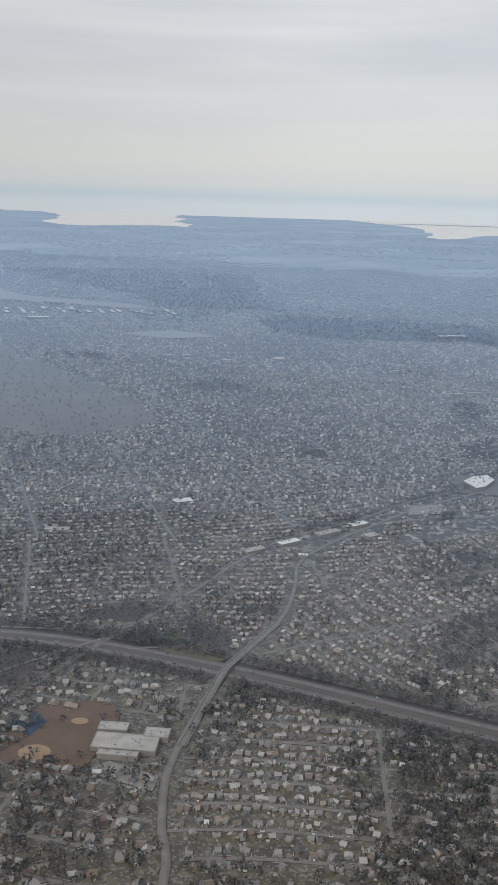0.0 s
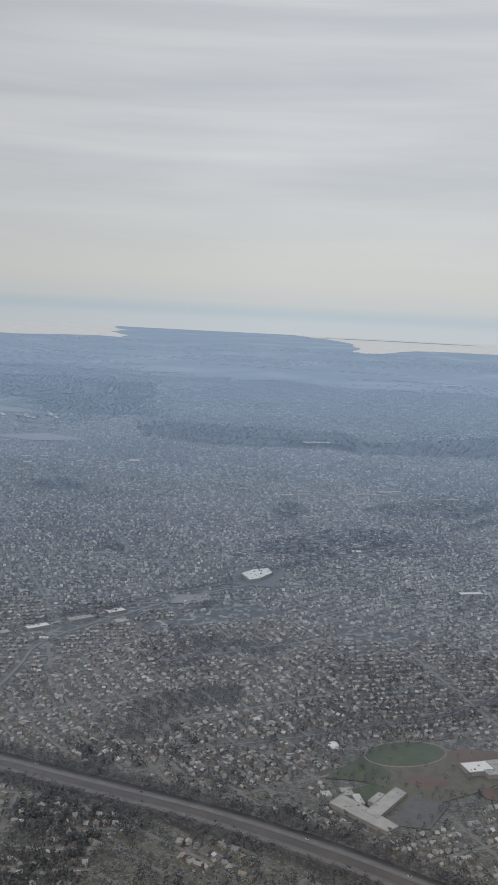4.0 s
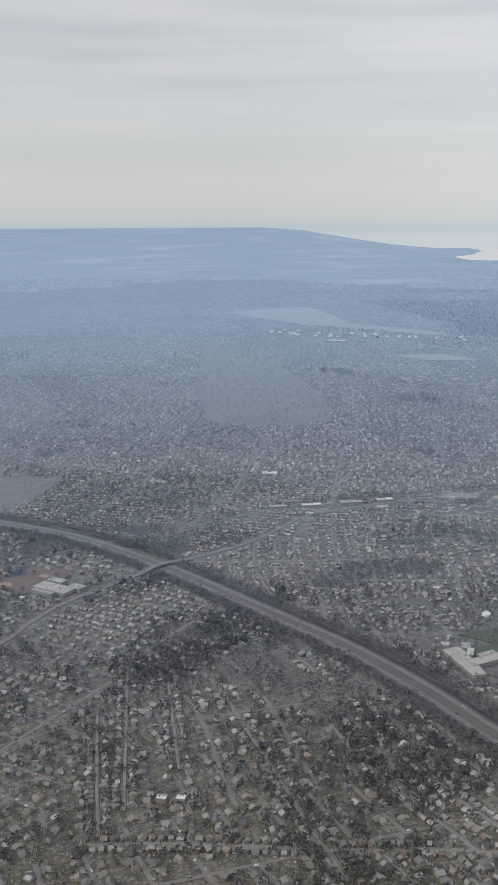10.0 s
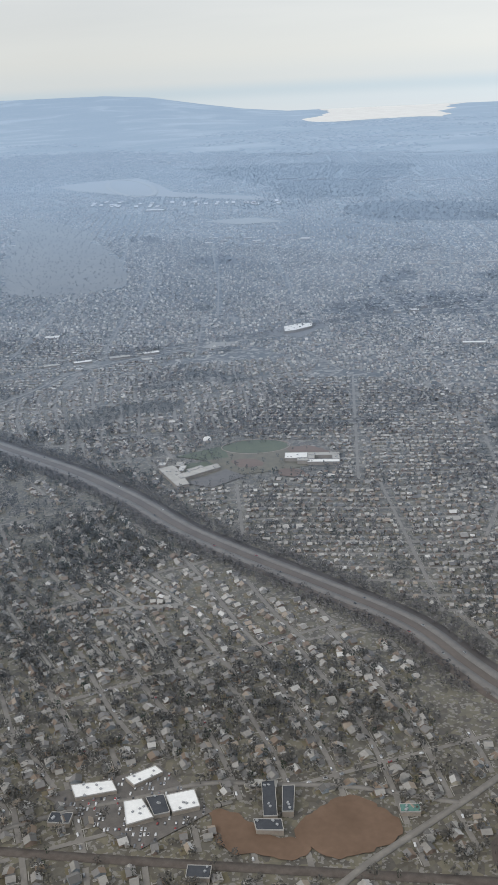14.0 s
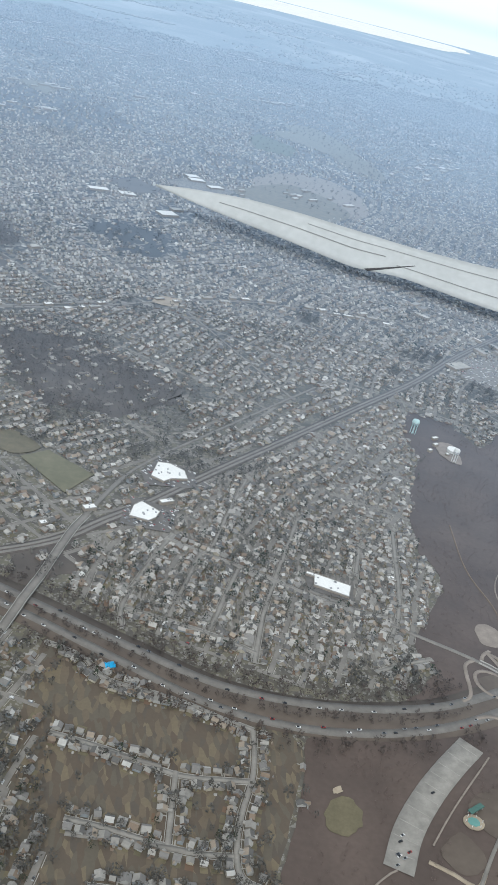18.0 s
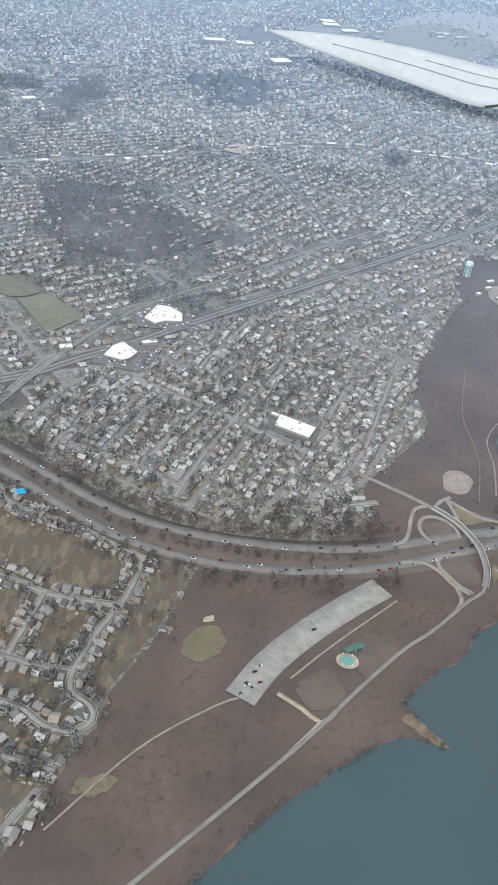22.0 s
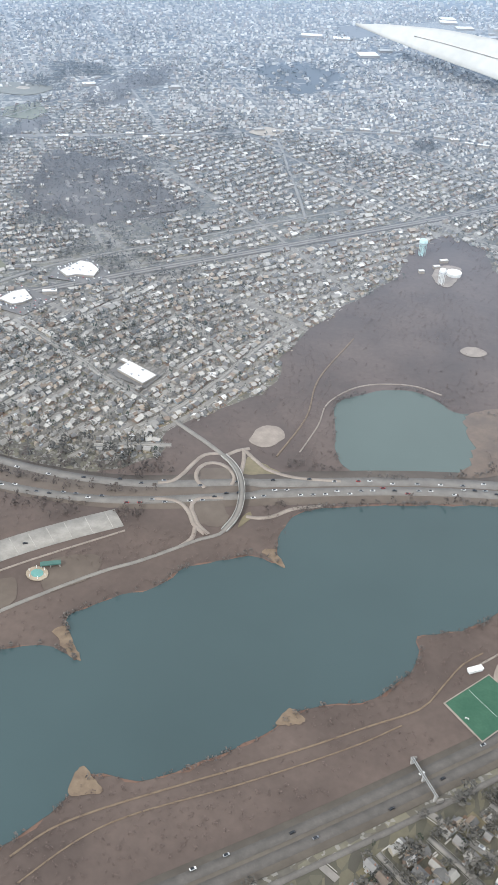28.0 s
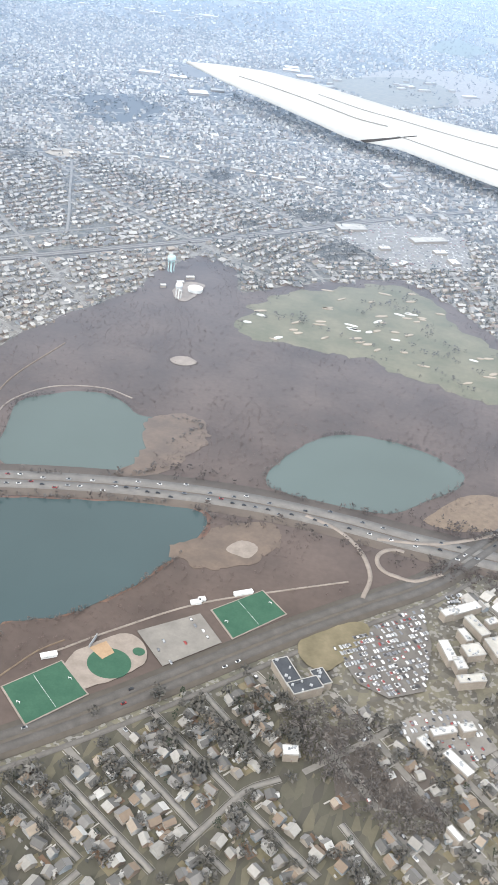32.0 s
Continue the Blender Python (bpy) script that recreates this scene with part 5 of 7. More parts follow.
    boul = k & ~big & (tx > 130) & (td < 140)
    plant("boulevard_garden_trees", tx[boul], ty[boul], 1.1, 2.2, M["twig"], "bare dark grey garden trees beside the boulevard", 3, blades + 14, wide * 1.1, fine * 0.95, 0.7)
    plant("garden_trees", tx[big], ty[big], 1.3, 2.7, M["twig"], "bare grey-brown garden trees between houses", 3, blades + 6, wide, fine)
    plant("evergreen_trees", tx[m & ev], ty[m & ev], 0.9, 2.0, M["evergreen"], "dark evergreen trees among the houses", 2, blades, 0.75, fine)

plant("copse_trees", copse[:, 0], copse[:, 1], 1.0, 2.0, M["wood_twig"], "bare grey woods between distant houses", 2, 4, 1.7, 0.4)
plant("copse_trees", near_copse[:, 0], near_copse[:, 1], 0.9, 1.9, M["twig"], "clumps of bare grey trees between houses", 3, 9, 1.2, 0.19)
# trees round the school grounds
xs, ys = fill(SCHOOL_GROUNDS, 2.4, 71)
m = ~(inside(xs, ys, [(-222, 232), (-206, 250), (-190, 252), (-180, 240), (-196, 224), (-212, 222)]) | inside(xs, ys, [(-227, 206), (-214, 197), (-203, 208), (-202, 216), (-212, 221)])) | (r.random(len(xs)) < 0.08)
plant("school_trees", xs[m], ys[m], 0.9, 1.9, M["twig"], "bare trees round the school grounds", 2, 14, 1.1, 0.17)

# woods
for k, poly in enumerate(WOODS):
    far = np.mean([q[1] for q in poly]) > 380
    mid_p = np.mean(poly, 0)
    xs, ys = fill((np.array(poly) - mid_p) * 1.16 + mid_p, 4.6 if far else 1.45, 40 + k)
    loose = np.array([noise.noise(Vector((x * 0.06, y * 0.06, 2.5))) for x, y in zip(xs, ys)])
    qx, qy = warp(xs, ys) if not far and k >= len(SMALL_WOODS) else (xs, ys)
    m = ((loose > 0.2) & (r.random(len(xs)) < 0.5)) | (inside(qx, qy, poly) & ((loose > -0.1) | (r.random(len(xs)) < 0.5))) if len(xs) else np.zeros(0, bool)
    xs, ys = xs[m], ys[m]
    plant("wood_trees", xs, ys, 1.2 if not far else 1.6, 2.2, M["twig" if k < len(SMALL_WOODS) else "far_wood_twig" if far or mid_p[0] < -100 else "wood_twig"], "dense bare wood of grey-brown trees", 2, 9 if not far else 6, 2.0 if far else 1.15, 0.16 if not far else 0.26)
# sparse trees of the cemetery
xs, ys = fill(CEMETERY, 6, 91)
plant("cemetery_trees", xs, ys, 0.6, 1.5, M["wood_twig"], "scattered bare cemetery trees", 2, 8, 1.6, 0.26)
for k, poly in enumerate(BARE[:4]):
    xs, ys = fill(poly, 6.5, 95 + k)
    plant("field_trees", xs, ys, 0.8, 1.8, M["wood_twig"], "scattered bare trees on open ground", 2, 7, 1.6, 0.26)
# belts beside the western railway, the school street and the diagonal avenue
for line2, offs2, twig in ((WEST_LINE, (-1.9, 1.7, 2.4), "wood_twig"), (SCHOOL_LINE[4:-8], (-1.6, -1.0), "wood_twig"), (DIAGONAL[(DIAGONAL[:, 1] > 205) & (DIAGONAL[:, 1] < 345)], (1.2, 2.0), "wood_twig")):
    q = np.concatenate([offset_line(line2, o) for o in offs2 for _ in range(2)])
    q = q + r.normal(0, 0.8, q.shape)
    q = q[np.array([noise.noise(Vector((x * 0.03, y * 0.03, 5.5))) for x, y in q]) + r.normal(0, 0.25, len(q)) > -0.12]
    q = q[~near_line(q[:, 0], q[:, 1], PARKWAY, 4.5)]
    plant("railside_trees", q[:, 0], q[:, 1], 0.9, 1.9, M[twig], "dark bare tree belt along a line", 2, 9, 1.3, 0.24)
xs, ys = fill(PARK, 1.0, 90)
thin = np.array([noise.noise(Vector((x * 0.05, y * 0.05, 9.5))) for x, y in zip(xs, ys)])
CAR_PARK = [(84, 94), (85, 101), (93, 112), (105, 125), (110, 121), (98, 106), (91, 93)]
clear = [LAKE, POND_WEST, POND_EAST, GOLF, CAR_PARK, [(97, 100), (98, 107), (106, 110), (111, 110), (106, 101)], [(160, 98), (190, 142), (200, 140), (178, 100)], [(76, 98), (76, 112), (86, 112), (86, 100)],
         [(130, 240), (136, 262), (146, 254), (142, 234)], [(111, 122), (110, 148), (128, 150), (130, 126)], [(118, 151), (118, 160), (126, 160), (126, 151)], [(174, 140), (184, 155), (192, 155), (186, 140)], [(196, 142), (196, 165), (228, 180), (214, 152)],
         [(92, 92), (96, 100), (103, 104), (106, 101), (98, 90)]]
m = ((thin > -0.1) & (r.random(len(xs)) < 0.7)) | (r.random(len(xs)) < 0.25)
for poly in clear:
    m &= ~inside(xs, ys, poly)
m &= ~near_line(xs, ys, PARKWAY, 5.2) & ~near_line(xs, ys, SOUTH_PARKWAY, 3.6) & ~near_line(xs, ys, LAKE_ROAD, 1.3)
plant("park_trees", xs[m], ys[m], 0.3, 0.75, M["park_twig"], "bare brown park trees and scrub round the lake", 3, 10, 1.6, 0.15)
# bare trees and reeds fringing the water
for k, (poly, every) in enumerate(((LAKE, 0.7), (POND_WEST, 0.9), (POND_EAST, 0.9))):
    q = np.array(smooth_line(poly, every, True))
    c = q.mean(0)
    q = np.concatenate([(q - c) * s + c for s in (1.004, 1.012)]) + r.normal(0, 0.25, (2 * len(q), 2))
    m = in_view(q[:, 0], q[:, 1]) & ~inside(q[:, 0], q[:, 1], poly) & (np.sin(q[:, 0] * 0.37 + q[:, 1] * 0.23) + r.normal(0, 0.6, len(q)) > -0.2)
    plant("shore_trees", q[m, 0], q[m, 1], 0.4, 1.0, M["wood_twig"], "dark bare trees and reeds fringing the water", 2, 14, 1.2, 0.2)
xs, ys = fill(HOSPITAL_WOOD, 1.15, 61)
plant("wood_trees", xs, ys, 1.0, 2.0, M["wood_twig"], "dense bare wood of grey-brown trees", 2, 26, 1.2, 0.14)
# trees between the fairways
xs, ys = fill(GOLF, 1.6, 97)
lane = np.array([noise.noise(Vector((x * 0.05, y * 0.16, 3.3))) for x, y in zip(xs, ys)])
m = np.abs(lane) < 0.07
plant("fairway_trees", xs[m], ys[m], 0.6, 1.4, M["wood_twig"], "bare trees between golf fairways", 2, 10, 1.2, 0.2)
# belts along the parkway
offs = [4.6, 5.4, 6.2, 7.0, 7.8]
offs = offs + [-o for o in offs]
xs = np.concatenate([offset_line(PARKWAY, o)[:, 0] for o in offs for _ in (0, 1)])
ys = np.concatenate([offset_line(PARKWAY, o)[:, 1] for o in offs for _ in (0, 1)])
median = PARKWAY[(PARKWAY[:, 0] > 15) & (PARKWAY[:, 0] < 112)]
xs, ys = np.concatenate([xs] + [median[:, 0]] * 5), np.concatenate([ys] + [median[:, 1]] * 5)
xs, ys = xs + r.normal(0, 0.6, len(xs)), ys + r.normal(0, 0.6, len(xs))
m = np.ones(len(xs), bool)
for poly in clear[:3] + [clear[9], clear[4]]:
    m &= ~inside(xs, ys, poly)
for line2 in (AVENUE, TURNPIKE, DIAGONAL):
    m &= ~near_line(xs, ys, line2, 2.2)
m &= ~((xs > 128) & (xs < 215) & (r.random(len(xs)) < 0.7)) & ~((xs > -96) & (xs < -42) & (r.random(len(xs)) < 0.85)) & ~(near_line(xs, ys, WEST_BOUND, 1.25) | near_line(xs, ys, EAST_BOUND, 1.25))
m &= (r.random(len(xs)) < np.where(xs > 0, 0.65, 1.0))
brown = m & (xs > 0)
plant("parkway_trees", xs[m & ~brown], ys[m & ~brown], 0.8, 1.8, M["wood_twig"], "dark bare tree belt along the parkway", 3, 10, 1.15, 0.21)
plant("parkway_trees", xs[brown], ys[brown], 0.7, 1.6, M["brown_twig"], "dark brown bare tree belt along the parkway", 3, 10, 1.15, 0.21)


# ---- interchange by the lake ----
def lift(line, at, height, reach):
    """Heights along a road that climbs to a bridge."""
    dd = np.hypot(line[:, 0] - at[0], line[:, 1] - at[1])
    return 0.235 + height * np.clip(1 - dd / reach, 0, 1) ** 0.8


def viaduct(line, width, at, height, reach, mat, label):
    """A road on a deck over the parkway, with parapets and piers as its parts."""
    t = thing("road_bridge", at[0], at[1], 0, 0, label, "bridge")
    z = lift(line, at, height, reach)
    a, b = ribbon_arrays(line, width, z)
    off = np.array((at[0], at[1], 0))
    n = len(a)
    i = np.arange(n - 1)
    for name, p, q, m in (("deck", a, b, mat), ("parapet", a + (0, 0, 0.22), ribbon_arrays(line, width - 0.14, z + 0.22)[0], M["concrete"]), ("parapet", ribbon_arrays(line, width - 0.14, z + 0.22)[1], b + (0, 0, 0.22), M["concrete"])):
        depth = 0.3
        v = np.concatenate([p, q, p - (0, 0, depth), q - (0, 0, depth)]) - off
        f = np.concatenate([np.stack([i + n, i + n + 1, i + 1, i], 1), np.stack([i + 2 * n, i, i + 1, i + 1 + 2 * n], 1), np.stack([i + n + 1, i + n, i + 3 * n, i + 3 * n + 1], 1)])
        ob = new(name, raw_mesh(name, v, f, np.full(len(f), 4), [m])); ob.parent = t
    for k in np.flatnonzero(z > height * 0.62)[::3]:
        part("pier", box_bm(0.3, width * 0.7, z[k] - 0.1, line[k, 0] - at[0], line[k, 1] - at[1], 0), M["concrete"], t)
    return t


ribbon("park_road", smooth_line([(70, 55), (95, 87), (104, 100), (110.9, 109.4), (115.2, 114), (119.2, 119.1), (122, 122.8), (124.5, 125.3), (125.5, 128.7)], 1.2), 0.6, 0.232, M["street"], "pale narrow park road along the lake", "road")
ribbon("street", smooth_line([(117.5, 146), (112.9, 148.7), (106.8, 151.8), (98.1, 156.4), (84.8, 163.4)], 1.2), 0.9, 0.2335, M["street"], "grey street leading to the interchange", "road")
viaduct(smooth_line([(124.9, 126.4), (125.5, 129.5), (125.3, 132.8), (124, 137.2), (121.8, 141.6), (119.4, 144.6), (117, 146.3)], 0.9), 1.1, (124.4, 136), 1.0, 9.5, M["street"], "pale grey park road on a bridge over the parkway")
viaduct(smooth_line([(20, 112), (23, 131), (28, 147), (35, 172), (38, 180)], 1.5), 1.8, (28, 147), 1.0, 9.0, M["street"], "grey avenue bridge over the parkway")
viaduct(smooth_line([(-327, 165), (-330, 198), (-327, 228)], 1.5), 1.7, (-329.7, 198), 1.0, 9.0, M["street"], "wide turnpike bridge over the parkway")
viaduct(smooth_line([(-79.5, 138), (-78.6, 148), (-75, 154), (-71.4, 159.5), (-68, 166)], 1.2), 1.3, (-75, 154), 1.0, 9.0, M["street"], "grey avenue bridge over the interchange")


def ring(cx, cy, rx, ry, deg=0, start=0, end=360, n=28):
    a, c, s = np.radians(np.linspace(start, end, n)), math.cos(radians(deg)), math.sin(radians(deg))
    x, y = rx * np.cos(a), ry * np.sin(a)
    return np.stack([cx + x * c - y * s, cy + x * s + y * c], 1)


RAMPS = [smooth_line([(121.6, 138.6), (121.3, 140.8), (119.5, 142.9), (117.1, 143.7), (115.1, 142.8), (114.4, 140.2), (115.4, 137.5), (117.6, 136)], 0.8), smooth_line([(122.9, 124.6), (120.6, 126), (119.2, 127.7), (117.6, 129.9), (117.4, 132), (119.2, 133.6), (121.6, 134.6)], 0.8),
         smooth_line([(109.5, 134), (111.5, 135.4), (112.4, 138), (112.9, 141.9), (113.8, 145.2), (116.4, 146.9)], 0.8), smooth_line([(117.4, 146.4), (118.7, 148.8), (120.6, 150.4)], 0.8), smooth_line([(119.7, 149.8), (121, 146.1), (121.9, 142.2)], 0.8),
         smooth_line([(119.8, 149.6), (123.4, 147), (126.4, 145.4), (131.8, 145.4), (139, 147.6)], 0.8), smooth_line([(110.8, 129.6), (113, 130.4), (115.2, 130.4), (117.6, 128.7), (119.8, 125.9), (122.4, 124.4)], 0.8), smooth_line([(120.2, 125.4), (120.8, 122.6), (119.9, 120)], 0.8),
         smooth_line([(127, 131.4), (129, 131.9), (131.2, 133.4), (133.6, 136.6), (138, 139.4)], 0.8),
         smooth_line([(193, 161.5), (199, 160), (204, 156), (207, 150), (207, 144)], 1), ring(210.5, 155.5, 3.4, 3.6, 0, 80, 270), smooth_line([(210, 152), (214, 152), (218, 156)], 1), smooth_line([(206, 160.5), (216, 164), (226, 172)], 1),
         smooth_line([(-92, 160), (-80, 166.5), (-72, 166.5), (-62, 164.5), (-52, 160.5), (-44, 158.5)], 1.5), ring(-59.8, 159.6, 3.6, 2.7, -20, -170, 150), smooth_line([(-89, 153), (-80, 151), (-72.7, 148.6), (-65, 146), (-59, 146), (-49.5, 151.4), (-40, 155)], 1.5), smooth_line([(-82, 158), (-80, 163), (-74, 164), (-71, 161)], 1),
         ring(-63, 149, 2.6, 2.2, -15, 30, 330), smooth_line([(-92, 152), (-82, 148), (-72, 145), (-60, 148), (-48, 154)], 1.5),
         smooth_line([(-391, 199), (-379, 203), (-368, 208), (-358, 217)], 2), smooth_line([(-378, 178), (-374, 186), (-366, 200), (-357, 217)], 2), smooth_line([(-356, 200), (-345, 206), (-334, 207)], 2)]
for k, line in enumerate(RAMPS):
    ribbon("ramp", line, 0.76, 0.205 + 0.001 * k, M["trail"] if line[0, 0] > 0 else M["street"], "pale curved interchange ramp", "road")
for k, (poly, mat, label, cat) in enumerate([
        (ring(117.9, 139.9, 3.0, 2.9, 25), "verge", "dull grass inside a ramp loop", "grass"), (ring(120.8, 129.8, 3.2, 3.6, 40), "verge", "dull grass inside a ramp loop", "grass"),
        ([(133, 745), (143, 771), (169, 739), (158, 696), (132, 700)], "school_grass", "dull olive lawn of a distant park", "field"), ([(119, 589), (142, 626), (172, 637), (189, 605), (181, 546), (152, 530), (120, 557)], "trail", "tan open ground of a distant park", "field"), ([(174, 845), (203, 874), (222, 816), (228, 693), (202, 692), (192, 788)], "lawn", "long straw-coloured strip of open grass", "field"), ([(33, 504), (48, 522), (67, 503), (47, 486)], "wood_floor", "dark bare ground beside distant stores", "field"), ([(-32, 312), (-25, 323), (-16, 314), (-16.5, 304), (-27, 302)], "pond", "small grey-blue pond beside a wood", "pond"), ([(64, 532), (84, 560), (104, 537), (81, 509)], "pale_yard", "pale paved yard among distant stores", "yard"), ([(104.5, 551), (129, 574), (135, 529), (110, 527)], "lawn", "straw-coloured field beside distant stores", "field"),
        ([(-352, 204.5), (-351.5, 214.5), (-347.5, 214), (-344, 209), (-338.5, 204), (-345.5, 203.4)], "school_grass", "olive grass between ramps and woods", "field"), ([(-97, 158), (-84, 165.5), (-74, 169), (-60, 166.5), (-46, 159.5), (-44, 155), (-54, 147), (-63, 143.5), (-76, 146), (-90, 152)], "verge", "dull trampled ground between interchange ramps", "verge"), ([(119.7, 152.8), (119.6, 156.8), (121, 159.2), (124, 159), (125.4, 156.3), (124, 152.8), (122.2, 151.8)], "trail", "pale gravel yard beside the interchange", "yard"),
        ([(121.2, 147.8), (122, 142.6), (125, 143.6), (128.3, 145.4), (124.4, 147)], "lawn", "tan sandy verge by the ramps", "verge"), ([(126.6, 128), (127.8, 131), (127.2, 133), (126.5, 131)], "lawn", "tan sandy verge by the ramps", "verge"),
        ([(213, 169.5), (214, 173), (219, 182), (226, 184), (228, 176), (220, 170)], "clay_sand", "tan sandy waste ground by the pond", "ground"),
        ([(175, 141), (178, 147), (183, 154), (190, 155.5), (190.5, 148), (184, 140.5)], "mud", "red-brown muddy shallows at the lake head", "shore"),
        ([(158, 158), (160, 165), (158, 171), (156, 177), (159, 183), (166, 183), (169, 176), (167, 166), (163, 160)], "mud", "reedy brown marsh at the pond's edge", "marsh"), ([(183.5, 146), (185, 149.5), (188, 149), (187.5, 145.5)], "trail", "pale sand island in the mud", "sand"),
        ([(110.6, 95.4), (112.4, 96.8), (116.6, 92)], "clay_sand", "tan sandy spit in the lake", "sand"), ([(132.4, 124), (134.2, 125.2), (137.2, 121.8)], "clay_sand", "tan sandy spit in the lake", "sand"),
        ([(125.8, 72.6), (129.4, 74.4), (125.4, 76.6)], "clay_sand", "tan sandy spit in the lake", "sand"), ([(146, 92.4), (149.4, 94), (146.9, 95.8)], "clay_sand", "tan sandy spit in the lake", "sand"),
        (ring(80.6, 109.3, 1.1, 0.8), "sand", "tan worn sand infield in the park", "field"), (ring(70.5, 77.2, 3.0, 1.5, 30), "lawn", "straw-coloured clearing in the park", "grass"), (ring(80.8, 104.2, 3.0, 3.8, -30), "park_grass", "olive grass clearing in the park", "grass"),
        ([(102.5, 108.5), (108.5, 112.8), (110.5, 109), (105.5, 102.3)], "verge", "worn brown lawn by the spray pool", "lawn"), ([(95, 99), (99.8, 103), (102, 97.6), (97.6, 95)], "verge", "brown lawn beside the car park", "lawn"),
        ([(-350, 203.5), (-342, 209), (-332, 206), (-336, 201.5)], "park_grass", "grass wedge between the ramps", "grass"),
        ((np.array(SCHOOL_GROUNDS) * 0.62 + np.array((-203, 232)) * 0.38).tolist(), "park_grass", "dull grass school grounds", "ground"),
        (ring(-212.5, 239.6, 10.5, 6.2, 38), "school_grass", "green grass inside the running track", "field"), ([(-224, 213), (-217.5, 221), (-213, 219.5), (-217, 210)], "school_grass", "green lawn between school wings", "lawn"), ([(-211.6, 203.2), (-208.4, 218.6), (-199.6, 217), (-202.6, 204.4)], "asphalt", "grey school car park", "car park"), ([(-229, 219), (-222, 235), (-214, 227), (-219, 221)], "school_grass", "dull green school playing field", "field"), ([(-190.4, 239.2), (-184.6, 242.9), (-183.2, 241.8), (-189, 238.2)], "dark_asphalt", "dark paved school courtyard", "yard"), ([(-203, 243), (-197, 249), (-188, 247), (-194, 240)], "dirt", "red-brown bare infield by the school", "field"),
        ([(-211, 226), (-205, 230), (-200, 227), (-206, 222)], "dirt", "red-brown bare patch by the school", "field"), ([(-194, 227), (-188, 230), (-184, 226), (-190, 223)], "dirt", "red-brown bare patch by the school", "field"),
        ([(-209, 253), (-204, 258), (-201, 255), (-206, 250.5)], "asphalt", "grey tennis court", "court"), ([(-358, 148), (-361, 168), (-346, 174), (-342, 151)], "dirt", "brown school playing field", "field"),
        (ring(-353, 152.2, 3.2, 2.8, 20), "clay", "orange clay ball field infield", "field"), (ring(-350.5, 166, 1.8, 1.3, 20), "clay", "orange clay ball field infield", "field"),
        ([(-364, 158), (-361, 166), (-356.5, 163), (-357, 157)], "court_blue", "dark blue play court", "court"), ([(-341, 150), (-338, 155), (-327, 154), (-326, 149)], "lot", "grey school car park", "car park"),
        ([(-115.6, 96.6), (-114, 98.8), (-105.4, 98), (-99.6, 100.8), (-98.3, 96.6), (-104.9, 93.1), (-110.1, 91.7)], "dirt", "bare red-brown earth lot", "ground"), ([(-102.7, 101.9), (-100.8, 111.3), (-96.5, 113.4), (-89.4, 111.8), (-88.9, 107), (-93.3, 100), (-98.7, 99.4)], "dirt", "bare red-brown building ground", "ground"), ([(-191, 80), (-180, 93), (-172, 90), (-180, 79)], "dirt", "bare brown playing field", "field"),
        ([(-142, 84), (-131, 101), (-116, 97), (-120, 84)], "asphalt", "grey shopping centre car park", "car park"), ([(-54, 301), (-53, 324), (-44, 324), (-43, 300)], "red_track", "faded red sports court", "court"),
        ([(-51, 306), (-50.5, 318), (-46.5, 318), (-46, 306)], "court_green", "turquoise tennis courts", "court"), ([(-55, 328), (-48, 340), (-30, 342), (-34, 328)], "park_grass", "tan winter playing field", "field"),
        (ring(-39, 336, 2.6, 2.0), "sand", "pale ball field infield", "field"), ([(12.5, 209.5), (18, 214.5), (26, 208), (20, 203)], "park_grass", "olive playing field by a school", "field"), ([(22, 202), (28, 207), (39, 198.5), (33, 188.5)], "golf", "green playing field by a school", "field"),
        ([(-69, 194.7), (-69.8, 203.9), (-60.5, 207.4), (-60.3, 198.8)], "lawn", "tan park ball field", "field"), (ring(-66.5, 199, 1.4, 1.1), "sand", "pale ball field infield", "field"), (ring(-63, 203.4, 1.2, 1.0), "sand", "pale ball field infield", "field"),
        ([(-50.8, 207), (-46.2, 211.1), (-43.5, 204.2), (-45.8, 198.6)], "trail", "pale paved yard by the wood", "yard"), ([(54.5, 328), (58, 336), (65, 335.5), (62, 327)], "sand", "pale tan playground", "field"),
        ([(51, 197.5), (50, 203), (54.5, 212), (63, 207), (63, 199)], "asphalt", "grey supermarket car park", "car park"), ([(45, 179), (47.5, 191), (58.5, 188), (56, 178)], "asphalt", "grey store car park", "car park"),
        ([(84.6, 163.6), (84.8, 170.2), (95, 167.4), (94, 161.2)], "asphalt", "grey yard round the warehouse", "yard"), ([(164, 308), (172, 330), (200, 334), (206, 304), (186, 292)], "street", "grey shopping plaza car park", "car park"),
        ([(-303, 366), (-303, 392), (-284, 397), (-282, 370)], "asphalt", "grey yard round the big store", "yard"), ([(-312, 332), (-313, 343), (-302, 349), (-301, 338)], "lot", "pale grey car park", "car park"),
        ([(-605, 690), (-575, 728), (-530, 715), (-560, 684)], "lot", "pale grey reservoir apron", "yard"),
